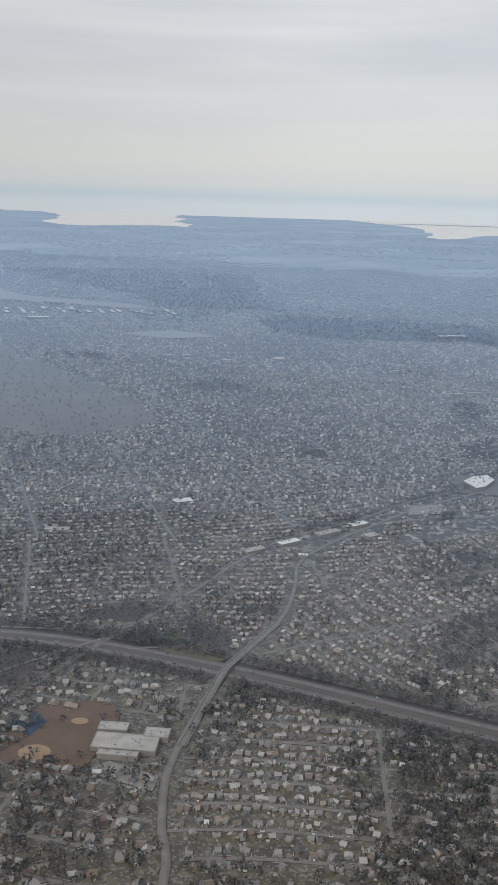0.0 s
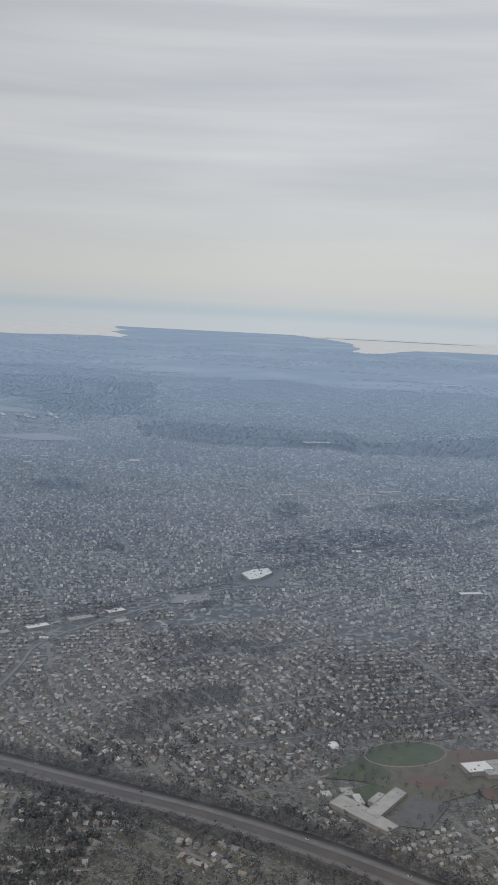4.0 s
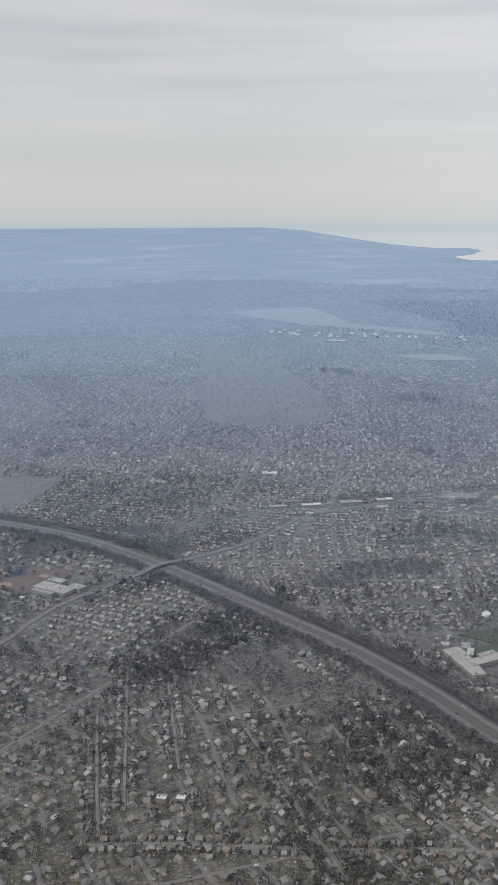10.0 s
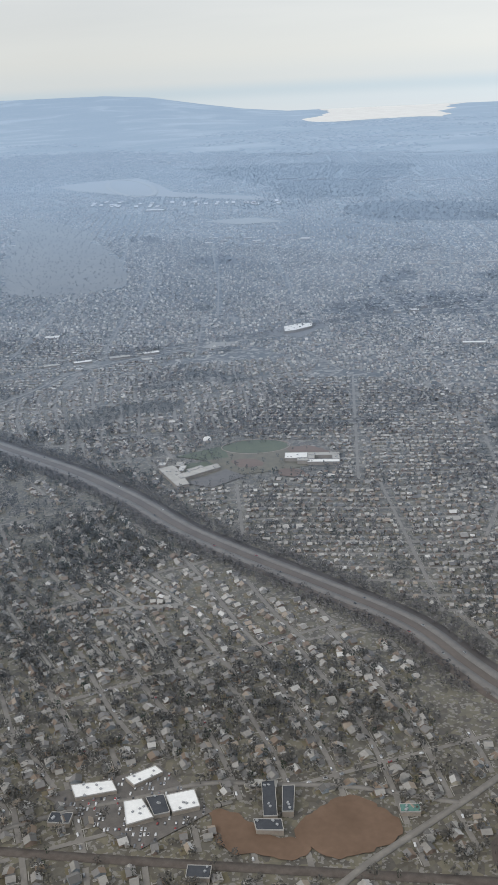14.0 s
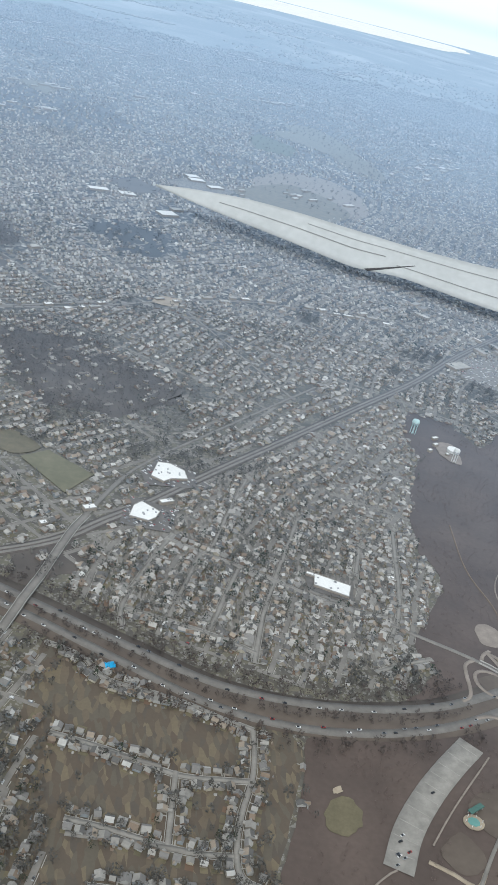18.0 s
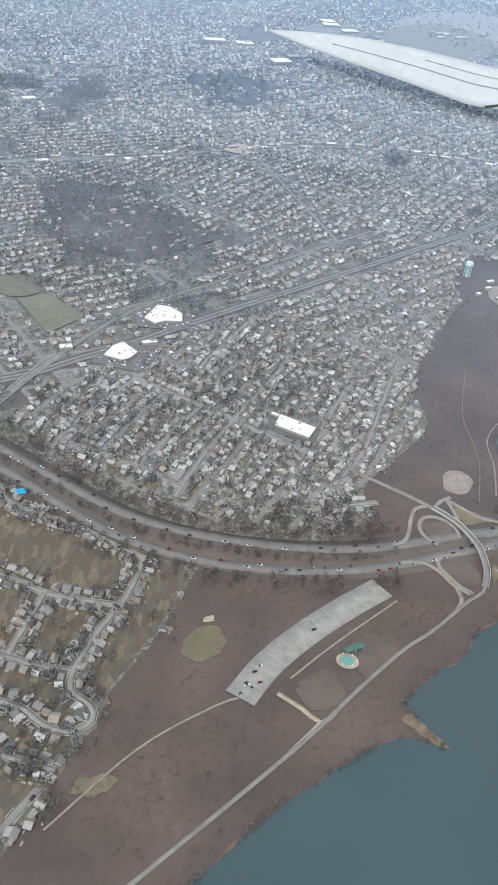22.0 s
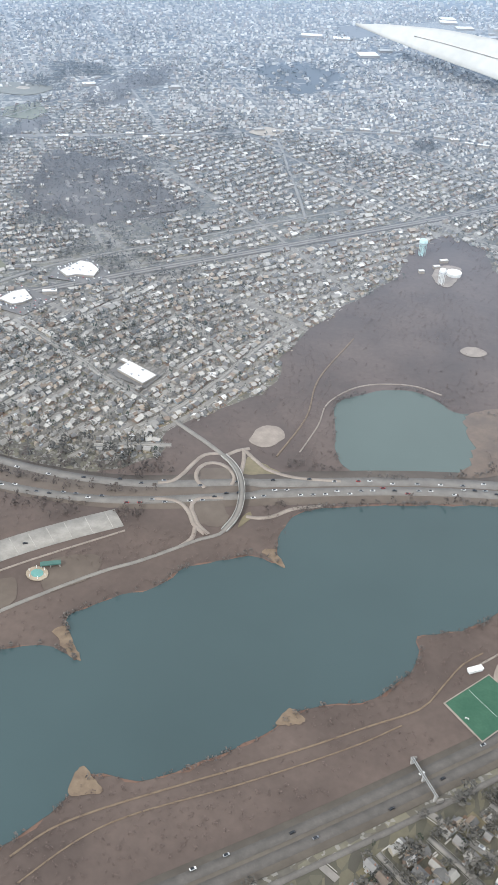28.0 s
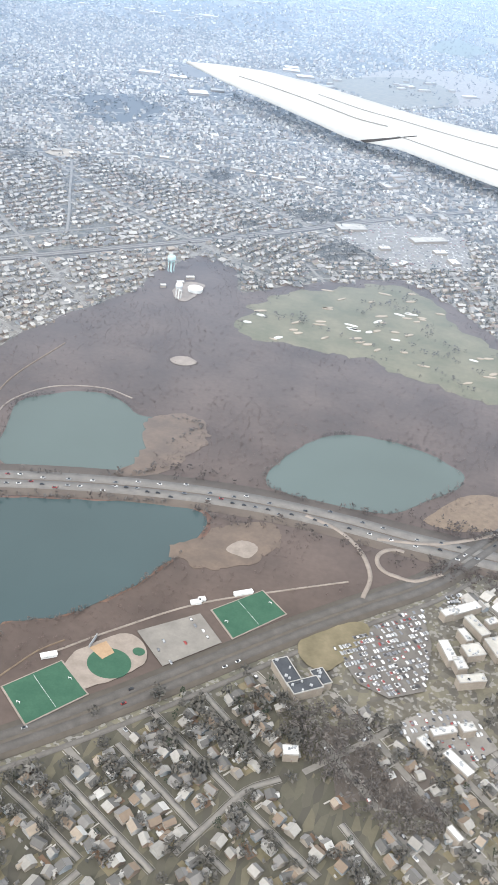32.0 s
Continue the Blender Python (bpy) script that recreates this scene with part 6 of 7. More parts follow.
        ([(205.5, 131), (210.5, 139), (216, 146), (219, 138), (219.5, 128), (215, 124.5), (210.3, 125.5)], "asphalt", "grey car park between hospital buildings", "car park"), ([(200.2, 129.4), (207, 138), (209.6, 136.1), (205.5, 126)], "lawn", "straw-coloured lawn beside the hospital", "lawn"), ([(216, 119.5), (220, 124), (226, 127), (230.5, 121.6), (225.5, 115.1)], "street", "pale grey hospital car park", "car park"), ([(108, 545), (145, 593), (171, 545), (137, 500)], "lawn", "tan open fields among distant houses", "field"), ([(156, 792), (200, 834), (225, 744), (202, 741)], "lawn", "tan open fields among distant houses", "field"), ([(-40, 775), (-12, 791), (-15, 735)], "lawn", "tan open field among distant houses", "field"), ([(-1030, 900), (-1035, 975), (-1005, 1035), (-900, 962), (-806, 892), (-677, 878), (-662, 850), (-790, 846), (-880, 852), (-960, 872)], "trail", "dull tan grass of the race course", "race course"),
        ([(136.5, 240), (137.5, 248), (142.6, 248), (141.6, 236)], "trail", "pale gravel yard of the water works", "yard"), ([(150, 205), (153, 208), (156, 206), (153, 203)], "trail", "pale clearing in the park", "ground"),
        ([(178, 122), (185, 129.5), (190, 125), (184, 117)], "street", "pale cracked car park by the sports fields", "car park"), ([(171.5, 113), (177, 121), (181.5, 116.5), (175.5, 108.5)], "trail", "pale gravel round the ball diamond", "ground")]):
    outline = ragged(smooth_line(poly, 0.5, True), 0.5, 0.9) if len(poly) == 3 else ragged(smooth_line(poly, 0.7, True), 0.8, 0.45) if mat == "dirt" else ragged(smooth_line(poly, 0.8, True), 1.3 if mat in ("mud", "reed") else 0.3, 0.5) if mat in ("sand", "trail", "lawn", "mud", "reed", "park_grass", "dirt", "verge", "clay", "clay_sand") and len(poly) < 20 else ragged(poly[:-1], 0.7, 0.5) if mat in ("lawn", "park_grass", "sand", "verge") else (poly if len(poly) < 20 else poly[:-1])
    sheet(cat.replace(" ", "_") if cat != "ground" else "bare_ground", outline, 0.137 + 0.0013 * k, M[mat], label, cat)


# ---- big car park, spray pool and paths ----
lot_line = smooth_line([(107.6, 122.6), (101.5, 116.3), (95.6, 109.4), (90.6, 102.2), (87.2, 95)], 1.5)
ribbon("car_park", lot_line, 4.7, 0.215, M["lot"], "long pale weathered car park in the park", "car park")
for k in range(1, len(lot_line) - 2, 2):
    a, b = ribbon_arrays(lot_line, 4.0 if k % 2 else 1.4, 0.3)
    ribbon("parking_line", np.array([a[k, :2], b[k, :2]]), 0.13, 0.222, M["drive"], "faded pale parking row", "marking")
for k, (pts, w, mat, label) in enumerate([([(92.5, 97), (96, 95), (99, 93), (101, 95.5)], 0.7, "sand", "pale link road from the car park"), ([(99, 93), (97, 90), (95, 87)], 0.7, "sand", "pale link road from the car park"),
        ([(110, 120), (100, 108), (94, 100)], 0.3, "trail", "pale footpath beside the car park"), ([(123.7, 62.6), (126.1, 67.3), (130.1, 71.8), (138.3, 79.2), (149.6, 89.2), (157.5, 96.8), (163.2, 102.3), (165.2, 107.2), (167.1, 112.5), (169.5, 116)], 0.22, "clay_sand", "pale dirt path along the shore"),
        ([(126.2, 60.1), (129.5, 66.8), (134, 72.6), (145.2, 82.2), (156, 92.4), (161.5, 98.6)], 0.16, "clay_sand", "pale dirt path along the shore"), ([(129.5, 153), (130, 163), (129.5, 172), (134, 181), (143, 185.5), (150, 184.5)], 0.27, "trail", "pale path round the pond"),
        ([(126, 150), (127, 165), (125, 180), (127, 200)], 0.3, "clay_sand", "faint trail through the bare park"), ([(169, 113), (175, 121), (184, 131.5), (196, 141), (204, 147)], 0.27, "trail", "pale path behind the sports fields"),
                ([(-141.7, 74.6), (-135.6, 83.9), (-128.4, 92.7), (-121.2, 101.9), (-111.3, 108.2), (-100.8, 114.6), (-90.9, 118.5), (-84, 121.1)], 0.9, "street", "grey main street past the shops"), 
        ([(38, 114), (46, 112.4), (52.8, 110.9)], 0.8, "street", "residential street"), ([(39, 97), (48, 96.4), (55.9, 95.5)], 0.8, "street", "residential street"),
        ([(-15, 285), (10, 300), (40, 318), (71, 318), (120, 300)], 1.2, "street", "grey main street"),
        ([(66, 70), (75, 84), (84, 93), (87, 95)], 0.27, "trail", "pale track into the car park")]):
    ribbon("path" if w < 0.7 else "street", smooth_line(pts, 1.5), w, 0.225 + 0.0012 * k, M[mat], label, "path" if w < 0.7 else "road")

pool = thing("spray_pool", 102.3, 105.2, 0.18, 0, "turquoise round spray pool on a pale deck", "pool")
part("deck", prism_bm(ring(0, 0, 1.75, 1.55)[:-1], 0, 0.16), M["sand"], pool)
part("basin", prism_bm(ring(0, 0, 1.05, 0.95, 0, 0, 360, 9)[:-1], 0, 0.2), M["pool"], pool, "turquoise pool basin")
for k in range(6):
    part("jet_pole", box_bm(0.08, 0.08, 0.5, 1.4 * math.cos(k * 1.05), 1.25 * math.sin(k * 1.05), 0.15), M["line_paint"], pool)
pav = thing("park_pavilion", 103.3, 107.6, 0.15, 33, "green-roofed park pavilion beside the pool", "pavilion")
part("roof", (lambda bm: bm)(prism_bm([(-1.6, -0.45), (1.6, -0.45), (1.6, 0.45), (-1.6, 0.45)], 0.55, 0.75)), mottled("green_metal_roof", (0.05, 0.12, 0.105), (0.07, 0.15, 0.13), 0.6, 0.5), pav)
for sx in (-1.4, 0, 1.4):
    for sy in (-0.35, 0.35):
        part("post", box_bm(0.1, 0.1, 0.56, sx, sy, 0), M["concrete"], pav)

# ---- sports fields ----
def turf_field(corners, label):
    c = np.mean(corners, 0)
    t = thing("turf_field", c[0], c[1], 0, 0, label, "sports field")
    q = np.array(corners) - c
    part("turf", prism_bm(q, 0.02, 0.25), M["turf"], t)
    part("surround", prism_bm(q * 1.05, 0.01, 0.235), M["trail"], t, "pale path round the turf")
    for u in (0.5,):
        a, b = q[0] * (1 - u) + q[1] * u, q[3] * (1 - u) + q[2] * u
        d0 = (b - a) / np.hypot(*(b - a)); nn = np.array((-d0[1], d0[0])) * 0.018
        part("touch_line", prism_bm([a * .93 + nn, b * .93 + nn, b * .93 - nn, a * .93 - nn], 0.24, 0.256), M["line_paint"], t)
    for e0, e1 in ((0, 3), (1, 2)):
        g = (q[e0] + q[e1]) / 2 * 0.86
        goal = part("goal", box_bm(0.5, 0.09, 0.06, g[0], g[1], 0.5), M["line_paint"], t, "white goal frame")
        for s in (-0.22, 0.22):
            part("goal_post", box_bm(0.07, 0.07, 0.28, g[0] + s, g[1], 0.24), M["line_paint"], goal)
    return t


turf_field([(166.2, 104.6), (171, 112), (176.8, 108), (172, 100.2)], "green artificial turf football field")
turf_field([(186.4, 131), (192, 138.6), (196.8, 135), (191.2, 126.6)], "green artificial turf soccer field")
dia = thing("ball_diamond", 176.5, 115, 0, 0, "green ball diamond with tan infield", "sports field")
part("outfield", prism_bm(ring(0.6, -0.6, 3.1, 2.9)[:-1], 0.02, 0.245), M["turf"], dia)
part("infield", prism_bm([(-3.2, 1.0), (-1.6, 3.2), (0.4, 1.6), (-0.6, -0.3)], 0.03, 0.255), M["clay"], dia, "tan clay infield")
part("backstop", box_bm(0.1, 2.6, 0.6, -3.2, 2.2, 0.2), M["steel"], dia)
part("bullpen", prism_bm(ring(3.4, 3.2, 0.9, 0.8)[:-1], 0.03, 0.248), M["turf"], dia)
for x, y, w in ((169, 112.2, 2.2), (183.6, 131.4, 1.6), (189.5, 136.6, 3.0), (184.2, 132.4, 1.0)):
    b = thing("field_hut", x, y, 0, 40, "small white shed beside the sports fields", "shed")
    part("wall", box_bm(w, 0.7, 0.45, 0, 0, 0.1), M["line_paint"], b)
    part("roof", box_bm(w + 0.15, 0.85, 0.1, 0, 0, 0.55, 0.02), M["white_roof"], b)
fb = thing("foot_bridge", 166, 91, 0, -48, "narrow grey foot bridge over the boulevard", "bridge")
part("deck", box_bm(6.4, 0.24, 0.1, 0, 0, 1.0), M["street"], fb)
for s in (-0.14, 0.14):
    part("railing", box_bm(6.4, 0.03, 0.12, 0, s, 1.1), M["steel"], fb)
for x in (-2.9, -0.05, 2.9):
    part("pier", box_bm(0.25, 0.4, 1.0, x, 0, 0), M["concrete"], fb)
for sx in (-1, 1):
    part("stair", box_bm(0.3, 0.9, 0.5, sx * 3.3, 0.45, 0.1), M["street"], fb)


# ---- flat-roofed buildings ----
def flat_building(name, outline, h, roof, label, category, units=4, seed=1, group=""):
    c = np.mean(np.array(outline, float), 0)
    t = thing(name, c[0], c[1], 0, 0, label, category, group)
    q = [(x - c[0], y - c[1]) for x, y in outline]
    part("wall", prism_bm(q, 0, h - 0.12), M["masonry"], t)
    part("roof", prism_bm([(x * 0.985, y * 0.985) for x, y in q], h - 0.13, h), M[roof], t)
    n = len(q)
    for i in range(n):
        a, b = Vector(q[i]), Vector(q[(i + 1) % n])
        dd = b - a
        bm = box_bm(dd.length, 0.1, 0.2, 0, 0, 0)
        bmesh.ops.transform(bm, matrix=Matrix.Translation(((a.x + b.x) / 2, (a.y + b.y) / 2, h - 0.1)) @ Matrix.Rotation(math.atan2(dd.y, dd.x), 4, "Z"), verts=bm.verts)
        part("parapet", bm, M["concrete"], t)
    rr = random.Random(seed)
    span = np.ptp(np.array(q), axis=0)
    made = 0
    for _ in range(60):
        if made >= units:
            break
        x, y = rr.uniform(-0.4, 0.4) * span[0], rr.uniform(-0.4, 0.4) * span[1]
        if inside(np.array([x, x + .3, x - .3]), np.array([y, y + .3, y - .3]), q).all():
            part("rooftop_unit", box_bm(rr.uniform(0.25, 0.5), rr.uniform(0.25, 0.4), 0.22, x, y, h), M["steel"], t)
            made += 1
    return t


def slab(x, y, w, dpt, deg):
    c, s = math.cos(radians(deg)), math.sin(radians(deg))
    return [(x + u * c - v * s, y + u * s + v * c) for u, v in ((-w / 2, -dpt / 2), (w / 2, -dpt / 2), (w / 2, dpt / 2), (-w / 2, dpt / 2))]


flat_building("supermarket", [(52.2, 201.3), (54, 208.5), (57, 208.6), (60.4, 206), (61, 202.2), (57, 201.2), (55.2, 199.4)], 0.7, "white_roof", "large white-roofed supermarket by the railway", "store", 10, 1)
flat_building("supermarket", [(47.2, 182), (48.2, 186.6), (50, 188.8), (54, 185.4), (53, 182.6), (51.4, 181)], 0.7, "white_roof", "large white-roofed store by the railway crossing", "store", 5, 2)
flat_building("warehouse", [(86, 165), (86.6, 168.2), (84.8, 168.8), (85.2, 169.6), (87.6, 168.8), (94.3, 166.2), (93.1, 162.2)], 0.7, "white_roof", "long white-roofed warehouse among houses", "warehouse", 6, 3)
flat_building("big_store", [(-299, 380), (-296.5, 388), (-291, 393), (-287.5, 387), (-290, 376), (-293, 372)], 1.4, "white_roof", "very large bright white-roofed store", "store", 12, 4)
flat_building("shop", slab(55.6, 190.5, 3.4, 1.3, 30), 0.8, "white_roof", "small white-roofed shop beside the railway", "shop", 2, 5)
flat_building("shop", slab(38.6, 183.2, 2.8, 1.6, 28), 0.8, "white_roof", "small white-roofed shop at the crossing", "shop", 2, 6)
flat_building("shop", slab(104.5, 171.5, 1.6, 1.0, 30), 0.8, "white_roof", "small white-roofed hall among houses", "shop", 1, 7)
flat_building("shop", slab(29.5, 174.5, 1.6, 1.2, 30), 0.8, "white_roof", "small white-roofed workshop by the avenue", "shop", 1, 8)
flat_building("mall_store", [(-129, 90), (-127, 92.2), (-122.4, 90), (-124.8, 86.2)], 1.0, "white_roof", "white-roofed shopping centre store", "store", 4, 9)
flat_building("mall_store", [(-124.2, 95), (-121.2, 98.8), (-117.8, 96.2), (-120.6, 92.6)], 1.0, "white_roof", "white-roofed shopping centre store", "store", 4, 10)
flat_building("mall_store", [(-126.6, 92.8), (-124.6, 95), (-121, 92.4), (-122.6, 90.4)], 1.0, "dark_roof", "dark-roofed shopping centre store", "store", 3, 11)
flat_building("mall_store", [(-139.4, 88), (-134.4, 92.8), (-131.9, 91.4), (-136.4, 86.2)], 0.9, "white_roof", "long row of shops with pale roof", "store", 5, 12)
flat_building("mall_store", [(-133, 94.6), (-130.8, 99.8), (-128.6, 99.3), (-130.4, 94)], 0.9, "white_roof", "long row of shops with pale roof", "store", 4, 13)
for q in ([(-112.9, 106.5), (-111.3, 108.0), (-106, 101.3), (-107.8, 100)], [(-109.4, 107.6), (-107.8, 108.8), (-104.4, 103.6), (-105.9, 102.5)], [(-108.7, 98.6), (-105, 101), (-103.3, 99.2), (-106.9, 96.9)]):
    flat_building("old_school", q, 1.1, "dark_roof", "dark grey-roofed building beside bare earth", "school", 3, 17)
flat_building("depot", slab(-109, 85.2, 3.6, 2.4, 32), 0.9, "dark_roof", "dark-roofed brick depot by the railway", "depot", 2, 14)
flat_building("depot", slab(-135, 81.5, 3.6, 2.4, 30), 0.9, "dark_roof", "dark-roofed brick depot by the railway", "depot", 2, 15)
flat_building("hall", slab(-176, 86.7, 2.2, 2.0, 40), 1.0, "white_roof", "small white-roofed hall by a playing field", "hall", 1, 16)
flat_building("hall", slab(-225.8, 110.4, 2.0, 1.6, 35), 1.0, "white_roof", "bright white-roofed hall among houses", "hall", 1, 17)
flat_building("hall", slab(-223, 113, 1.9, 1.6, 35), 1.0, "white_roof", "bright white-roofed hall among houses", "hall", 1, 18)
# the schools
flat_building("school_block", [(-225.2, 206.2), (-223.4, 211), (-220.6, 209.6), (-209, 201.8), (-211, 198.6)], 1.0, "pale_roof", "long pale-roofed school block", "school", 6, 19, "school buildings")
flat_building("school_block", [(-217, 205.2), (-212.2, 219.2), (-209.4, 217.2), (-213.8, 203.4)], 1.06, "pale_roof", "pale-roofed brick school wing", "school", 4, 20, "school buildings")
for k, (x, y, w, dd, a) in enumerate([(-222.6, 213.4, 2.6, 3.6, 28), (-219.4, 210.6, 1.8, 4.6, 28), (-215.6, 212.4, 1.6, 5.2, -18), (-226.6, 209.6, 2.2, 2.4, 28)]):
    flat_building("school_block", slab(x, y, w, dd, a), 0.72 + 0.16 * k, "works_roof" if k % 2 else "pale_roof", "low brick school wing with a patched roof", "school", 2, 22 + k, "school buildings")
for k, (u, v, w, dd) in enumerate([(0, 3.1, 10.0, 2.4), (0, -3.1, 10.0, 2.4), (-3.9, 0, 2.2, 3.8), (3.9, 0, 2.2, 3.8), (-8.6, 1.2, 7.0, 5.0), (-6.4, -2.2, 3.4, 2.6)]):
    cc, ss = math.cos(radians(33)), math.sin(radians(33))
    flat_building("school_wing", slab(-186.8 + u * cc - v * ss, 240.6 + u * ss + v * cc, w, dd, 33), 1.0 + 0.07 * k, "white_roof" if k in (1, 4) else "pale_roof", "pale-roofed school wing round a dark courtyard", "school", 3, 30 + k, "school buildings")
for k, (x, y, w, dd, a) in enumerate([(-342.4, 165.5, 6.0, 3.0, 16), (-337.5, 161.0, 13.0, 5.6, 14), (-333, 166.4, 5.0, 3.4, 14), (-337, 156.6, 8.0, 1.6, 14)]):
    flat_building("school_wing", slab(x, y, w, dd, a), 1.1 + 0.05 * k, "pale_roof", "large pale-roofed brick school", "school", 6, 40 + k, "school buildings")
for k, (x, y, w, dd, a, rf) in enumerate([(-43.5, 307.6, 5.0, 3.0, 40, "white_roof"), (-37.6, 300.6, 6.5, 2.4, 42, "white_roof"), (-34, 305.5, 4.0, 2.4, 42, "pale_roof"), (63, 457, 9, 7, 30, "white_roof"), (82, 547, 9, 6, 20, "white_roof"), (68, 469, 6, 4, 30, "pale_roof"),
        (121, 354, 3.0, 2.2, 30, "white_roof"), (-262, 443, 5, 3.2, 25, "white_roof"), (-268, 436, 4, 2.4, 25, "pale_roof"), (-207, 395, 10, 3, 30, "white_roof"), (-334.5, 277.5, 3.0, 2.0, 20, "white_roof"), (-390, 313, 7, 4.5, 40, "white_roof"),
        (-371, 803, 8, 10, 20, "white_roof"), (-360, 811, 16, 7, 25, "white_roof"), (30, 479, 10, 5, 20, "white_roof"), (44, 481, 8, 6, 20, "white_roof"), (80, 555, 8, 6, 30, "white_roof"), (92, 538, 9, 5, 30, "white_roof"), (179, 306, 3.4, 2.4, 35, "white_roof"),
        (184, 293, 2.6, 2.2, 35, "white_roof"), (186.5, 296.5, 3.6, 1.6, 70, "white_roof"), (195, 313, 4.0, 2.6, 35, "white_roof"), (200, 307, 2.8, 4.0, 35, "white_roof"), (166, 318, 9, 5, 35, "pale_roof"), (190, 322, 12, 4, 40, "pale_roof"), (-350, 276, 7, 3, 55, "pale_roof"),
        (-342, 287, 8, 3, 55, "white_roof"), (-333, 301, 9, 3.2, 55, "pale_roof"), (-325.5, 313.5, 7, 3.4, 55, "white_roof"), (-319, 304, 5, 3.5, 55, "pale_roof"), (-706, 739, 18, 10, 30, "white_roof"), (-378, 259.6, 3, 2.2, 30, "sand"), (-415, 268, 8, 3, 20, "pale_roof"),
        (-326, 1684, 40, 24, 10, "white_roof"), (-262, 452, 6, 2, 25, "pale_roof"), (-112.5, 106.5, 4.5, 1.6, 28, "pale_roof"), (-89.5, 114.8, 3.2, 1.8, 35, "court_green"), (-20, 352, 5, 3, 40, "white_roof"), (10, 365, 4, 3, 40, "pale_roof")]):
    flat_building("commercial_building", slab(x, y, w, dd, a), 0.9 + 0.02 * (k % 5) + (0.6 if y > 700 else 0), rf, ("bright white" if rf == "white_roof" else "pale grey") + " flat-roofed commercial building", "building", 3 if y < 360 else 0, 60 + k, "commercial buildings")
for k, (x, y, w, dd, a, rf) in enumerate([(222.6, 147.6, 5.5, 1.6, 45, "white_roof"), (224.9, 144.2, 1.6, 4.5, 45, "pale_roof"), (220.4, 145.4, 2.6, 1.4, 45, "works_roof"), (223.4, 141, 1.2, 2.6, 40, "works_roof"), (227, 146.4, 2.0, 1.2, 45, "works_roof"), (221.4, 136.6, 1.5, 4.2, 30, "white_roof"), (223.4, 134.6, 1.6, 2.4, 30, "works_roof"), (225.4, 132, 4.2, 1.4, 30, "pale_roof"), (225, 138.5, 3.0, 2.4, 35, "pale_roof"), (228.4, 140.6, 2.4, 4.0, 35, "pale_roof"),
        (200.6, 122.2, 2.4, 5.2, 42, "dark_roof"), (203.6, 120.6, 4.6, 2.2, 42, "dark_roof"), (205.2, 123.4, 2.0, 3.0, 42, "dark_roof"), (223, 120.6, 3.6, 1.2, 35, "works_roof"), (221, 117.4, 2.2, 1.2, -40, "works_roof"), (226, 122.4, 2.0, 1.4, 35, "works_roof"), (225.6, 116, 4.4, 1.4, -35, "white_roof"), (204.8, 109, 2.0, 1.5, 20, "white_roof"), (226.6, 104.8, 2.2, 0.8, -40, "white_roof")]):
    flat_building("hospital_building", slab(x, y, w, dd, a), 1.3 + 0.1 * (k % 4), rf, "blocky pale building beside the boulevard", "building", 4, 120 + k, "hospital buildings")
# stores on both sides of the northern avenue
rs = random.Random(23)
for k in range(6, len(STORE_AVENUE) - 2, 2):
    (x0, y0), (x1, y1) = STORE_AVENUE[k], STORE_AVENUE[k + 1]
    if rs.random() < 0.25:
        continue
    way, side, deep = math.atan2(y1 - y0, x1 - x0), rs.choice((1, -1)), rs.uniform(1.1, 2.0)
    off = side * (0.85 + deep / 2)
    white = rs.random() < 0.4
    flat_building("commercial_building", slab(x0 - off * math.sin(way), y0 + off * math.cos(way), rs.uniform(1.8, 4.2), deep, math.degrees(way)), rs.uniform(0.6, 0.95), "white_roof" if white else "pale_roof",
                  ("white" if white else "pale grey") + " flat-roofed store beside the avenue", "building", 2, 300 + k, "avenue stores")
# barns of the race course, in rows
rb = random.Random(5)
for k in range(34):
    x = -820 + 6.1 * k + rb.uniform(-3, 3)
    y = 758 + 2.3 * k + rb.choice((-22, -8, 6, 20)) + rb.uniform(-4, 4)
    flat_building("stable_barn", slab(x, y, rb.uniform(13, 22), rb.uniform(3.2, 4.6), -52 + rb.uniform(-4, 4)), 1.0, "white_roof", "long white-roofed race course stable", "barn", 0, 200 + k, "race course stables")
oval = ring(-915, 925, 128, 26, -40, 0, 360, 60)
ribbon("race_track", oval, 7, 0.5, M["sand"], "pale sandy race track oval", "race track")
ribbon("running_track", ring(-212.5, 239.6, 11.2, 6.8, 38, 0, 360, 40), 0.35, 0.24, M["trail"], "pale worn running track oval", "running track")
dome = thing("storage_dome", -230.5, 236.5, 0, 0, "small white dome beside the school fields", "dome")
bm = bmesh.new(); bmesh.ops.create_uvsphere(bm, u_segments=16, v_segments=8, radius=1.5)
bmesh.ops.delete(bm, geom=[v for v in bm.verts if v.co.z < -0.1], context="VERTS")
part("shell", bm, M["white_roof"], dome)
part("base_ring", prism_bm(ring(0, 0, 1.6, 1.6)[:-1], 0, 0.25), M["concrete"], dome)


# ---- water works ----
def lathe(profile, n=20):
    bm = bmesh.new()
    rows = [[bm.verts.new((rr * math.cos(2 * math.pi * k / n), rr * math.sin(2 * math.pi * k / n), z)) for k in range(n)] for rr, z in profile]
    for a, b in zip(rows, rows[1:]):
        for k in range(n):
            bm.faces.new((a[k], a[(k + 1) % n], b[(k + 1) % n], b[k]))
    bm.faces.new(rows[-1]); bm.faces.new(rows[0][::-1])
    return bm


def water_tower(x, y, h, rad, mat, label):
    t = thing("water_tower", x, y, 0.1, 0, label, "water tower")
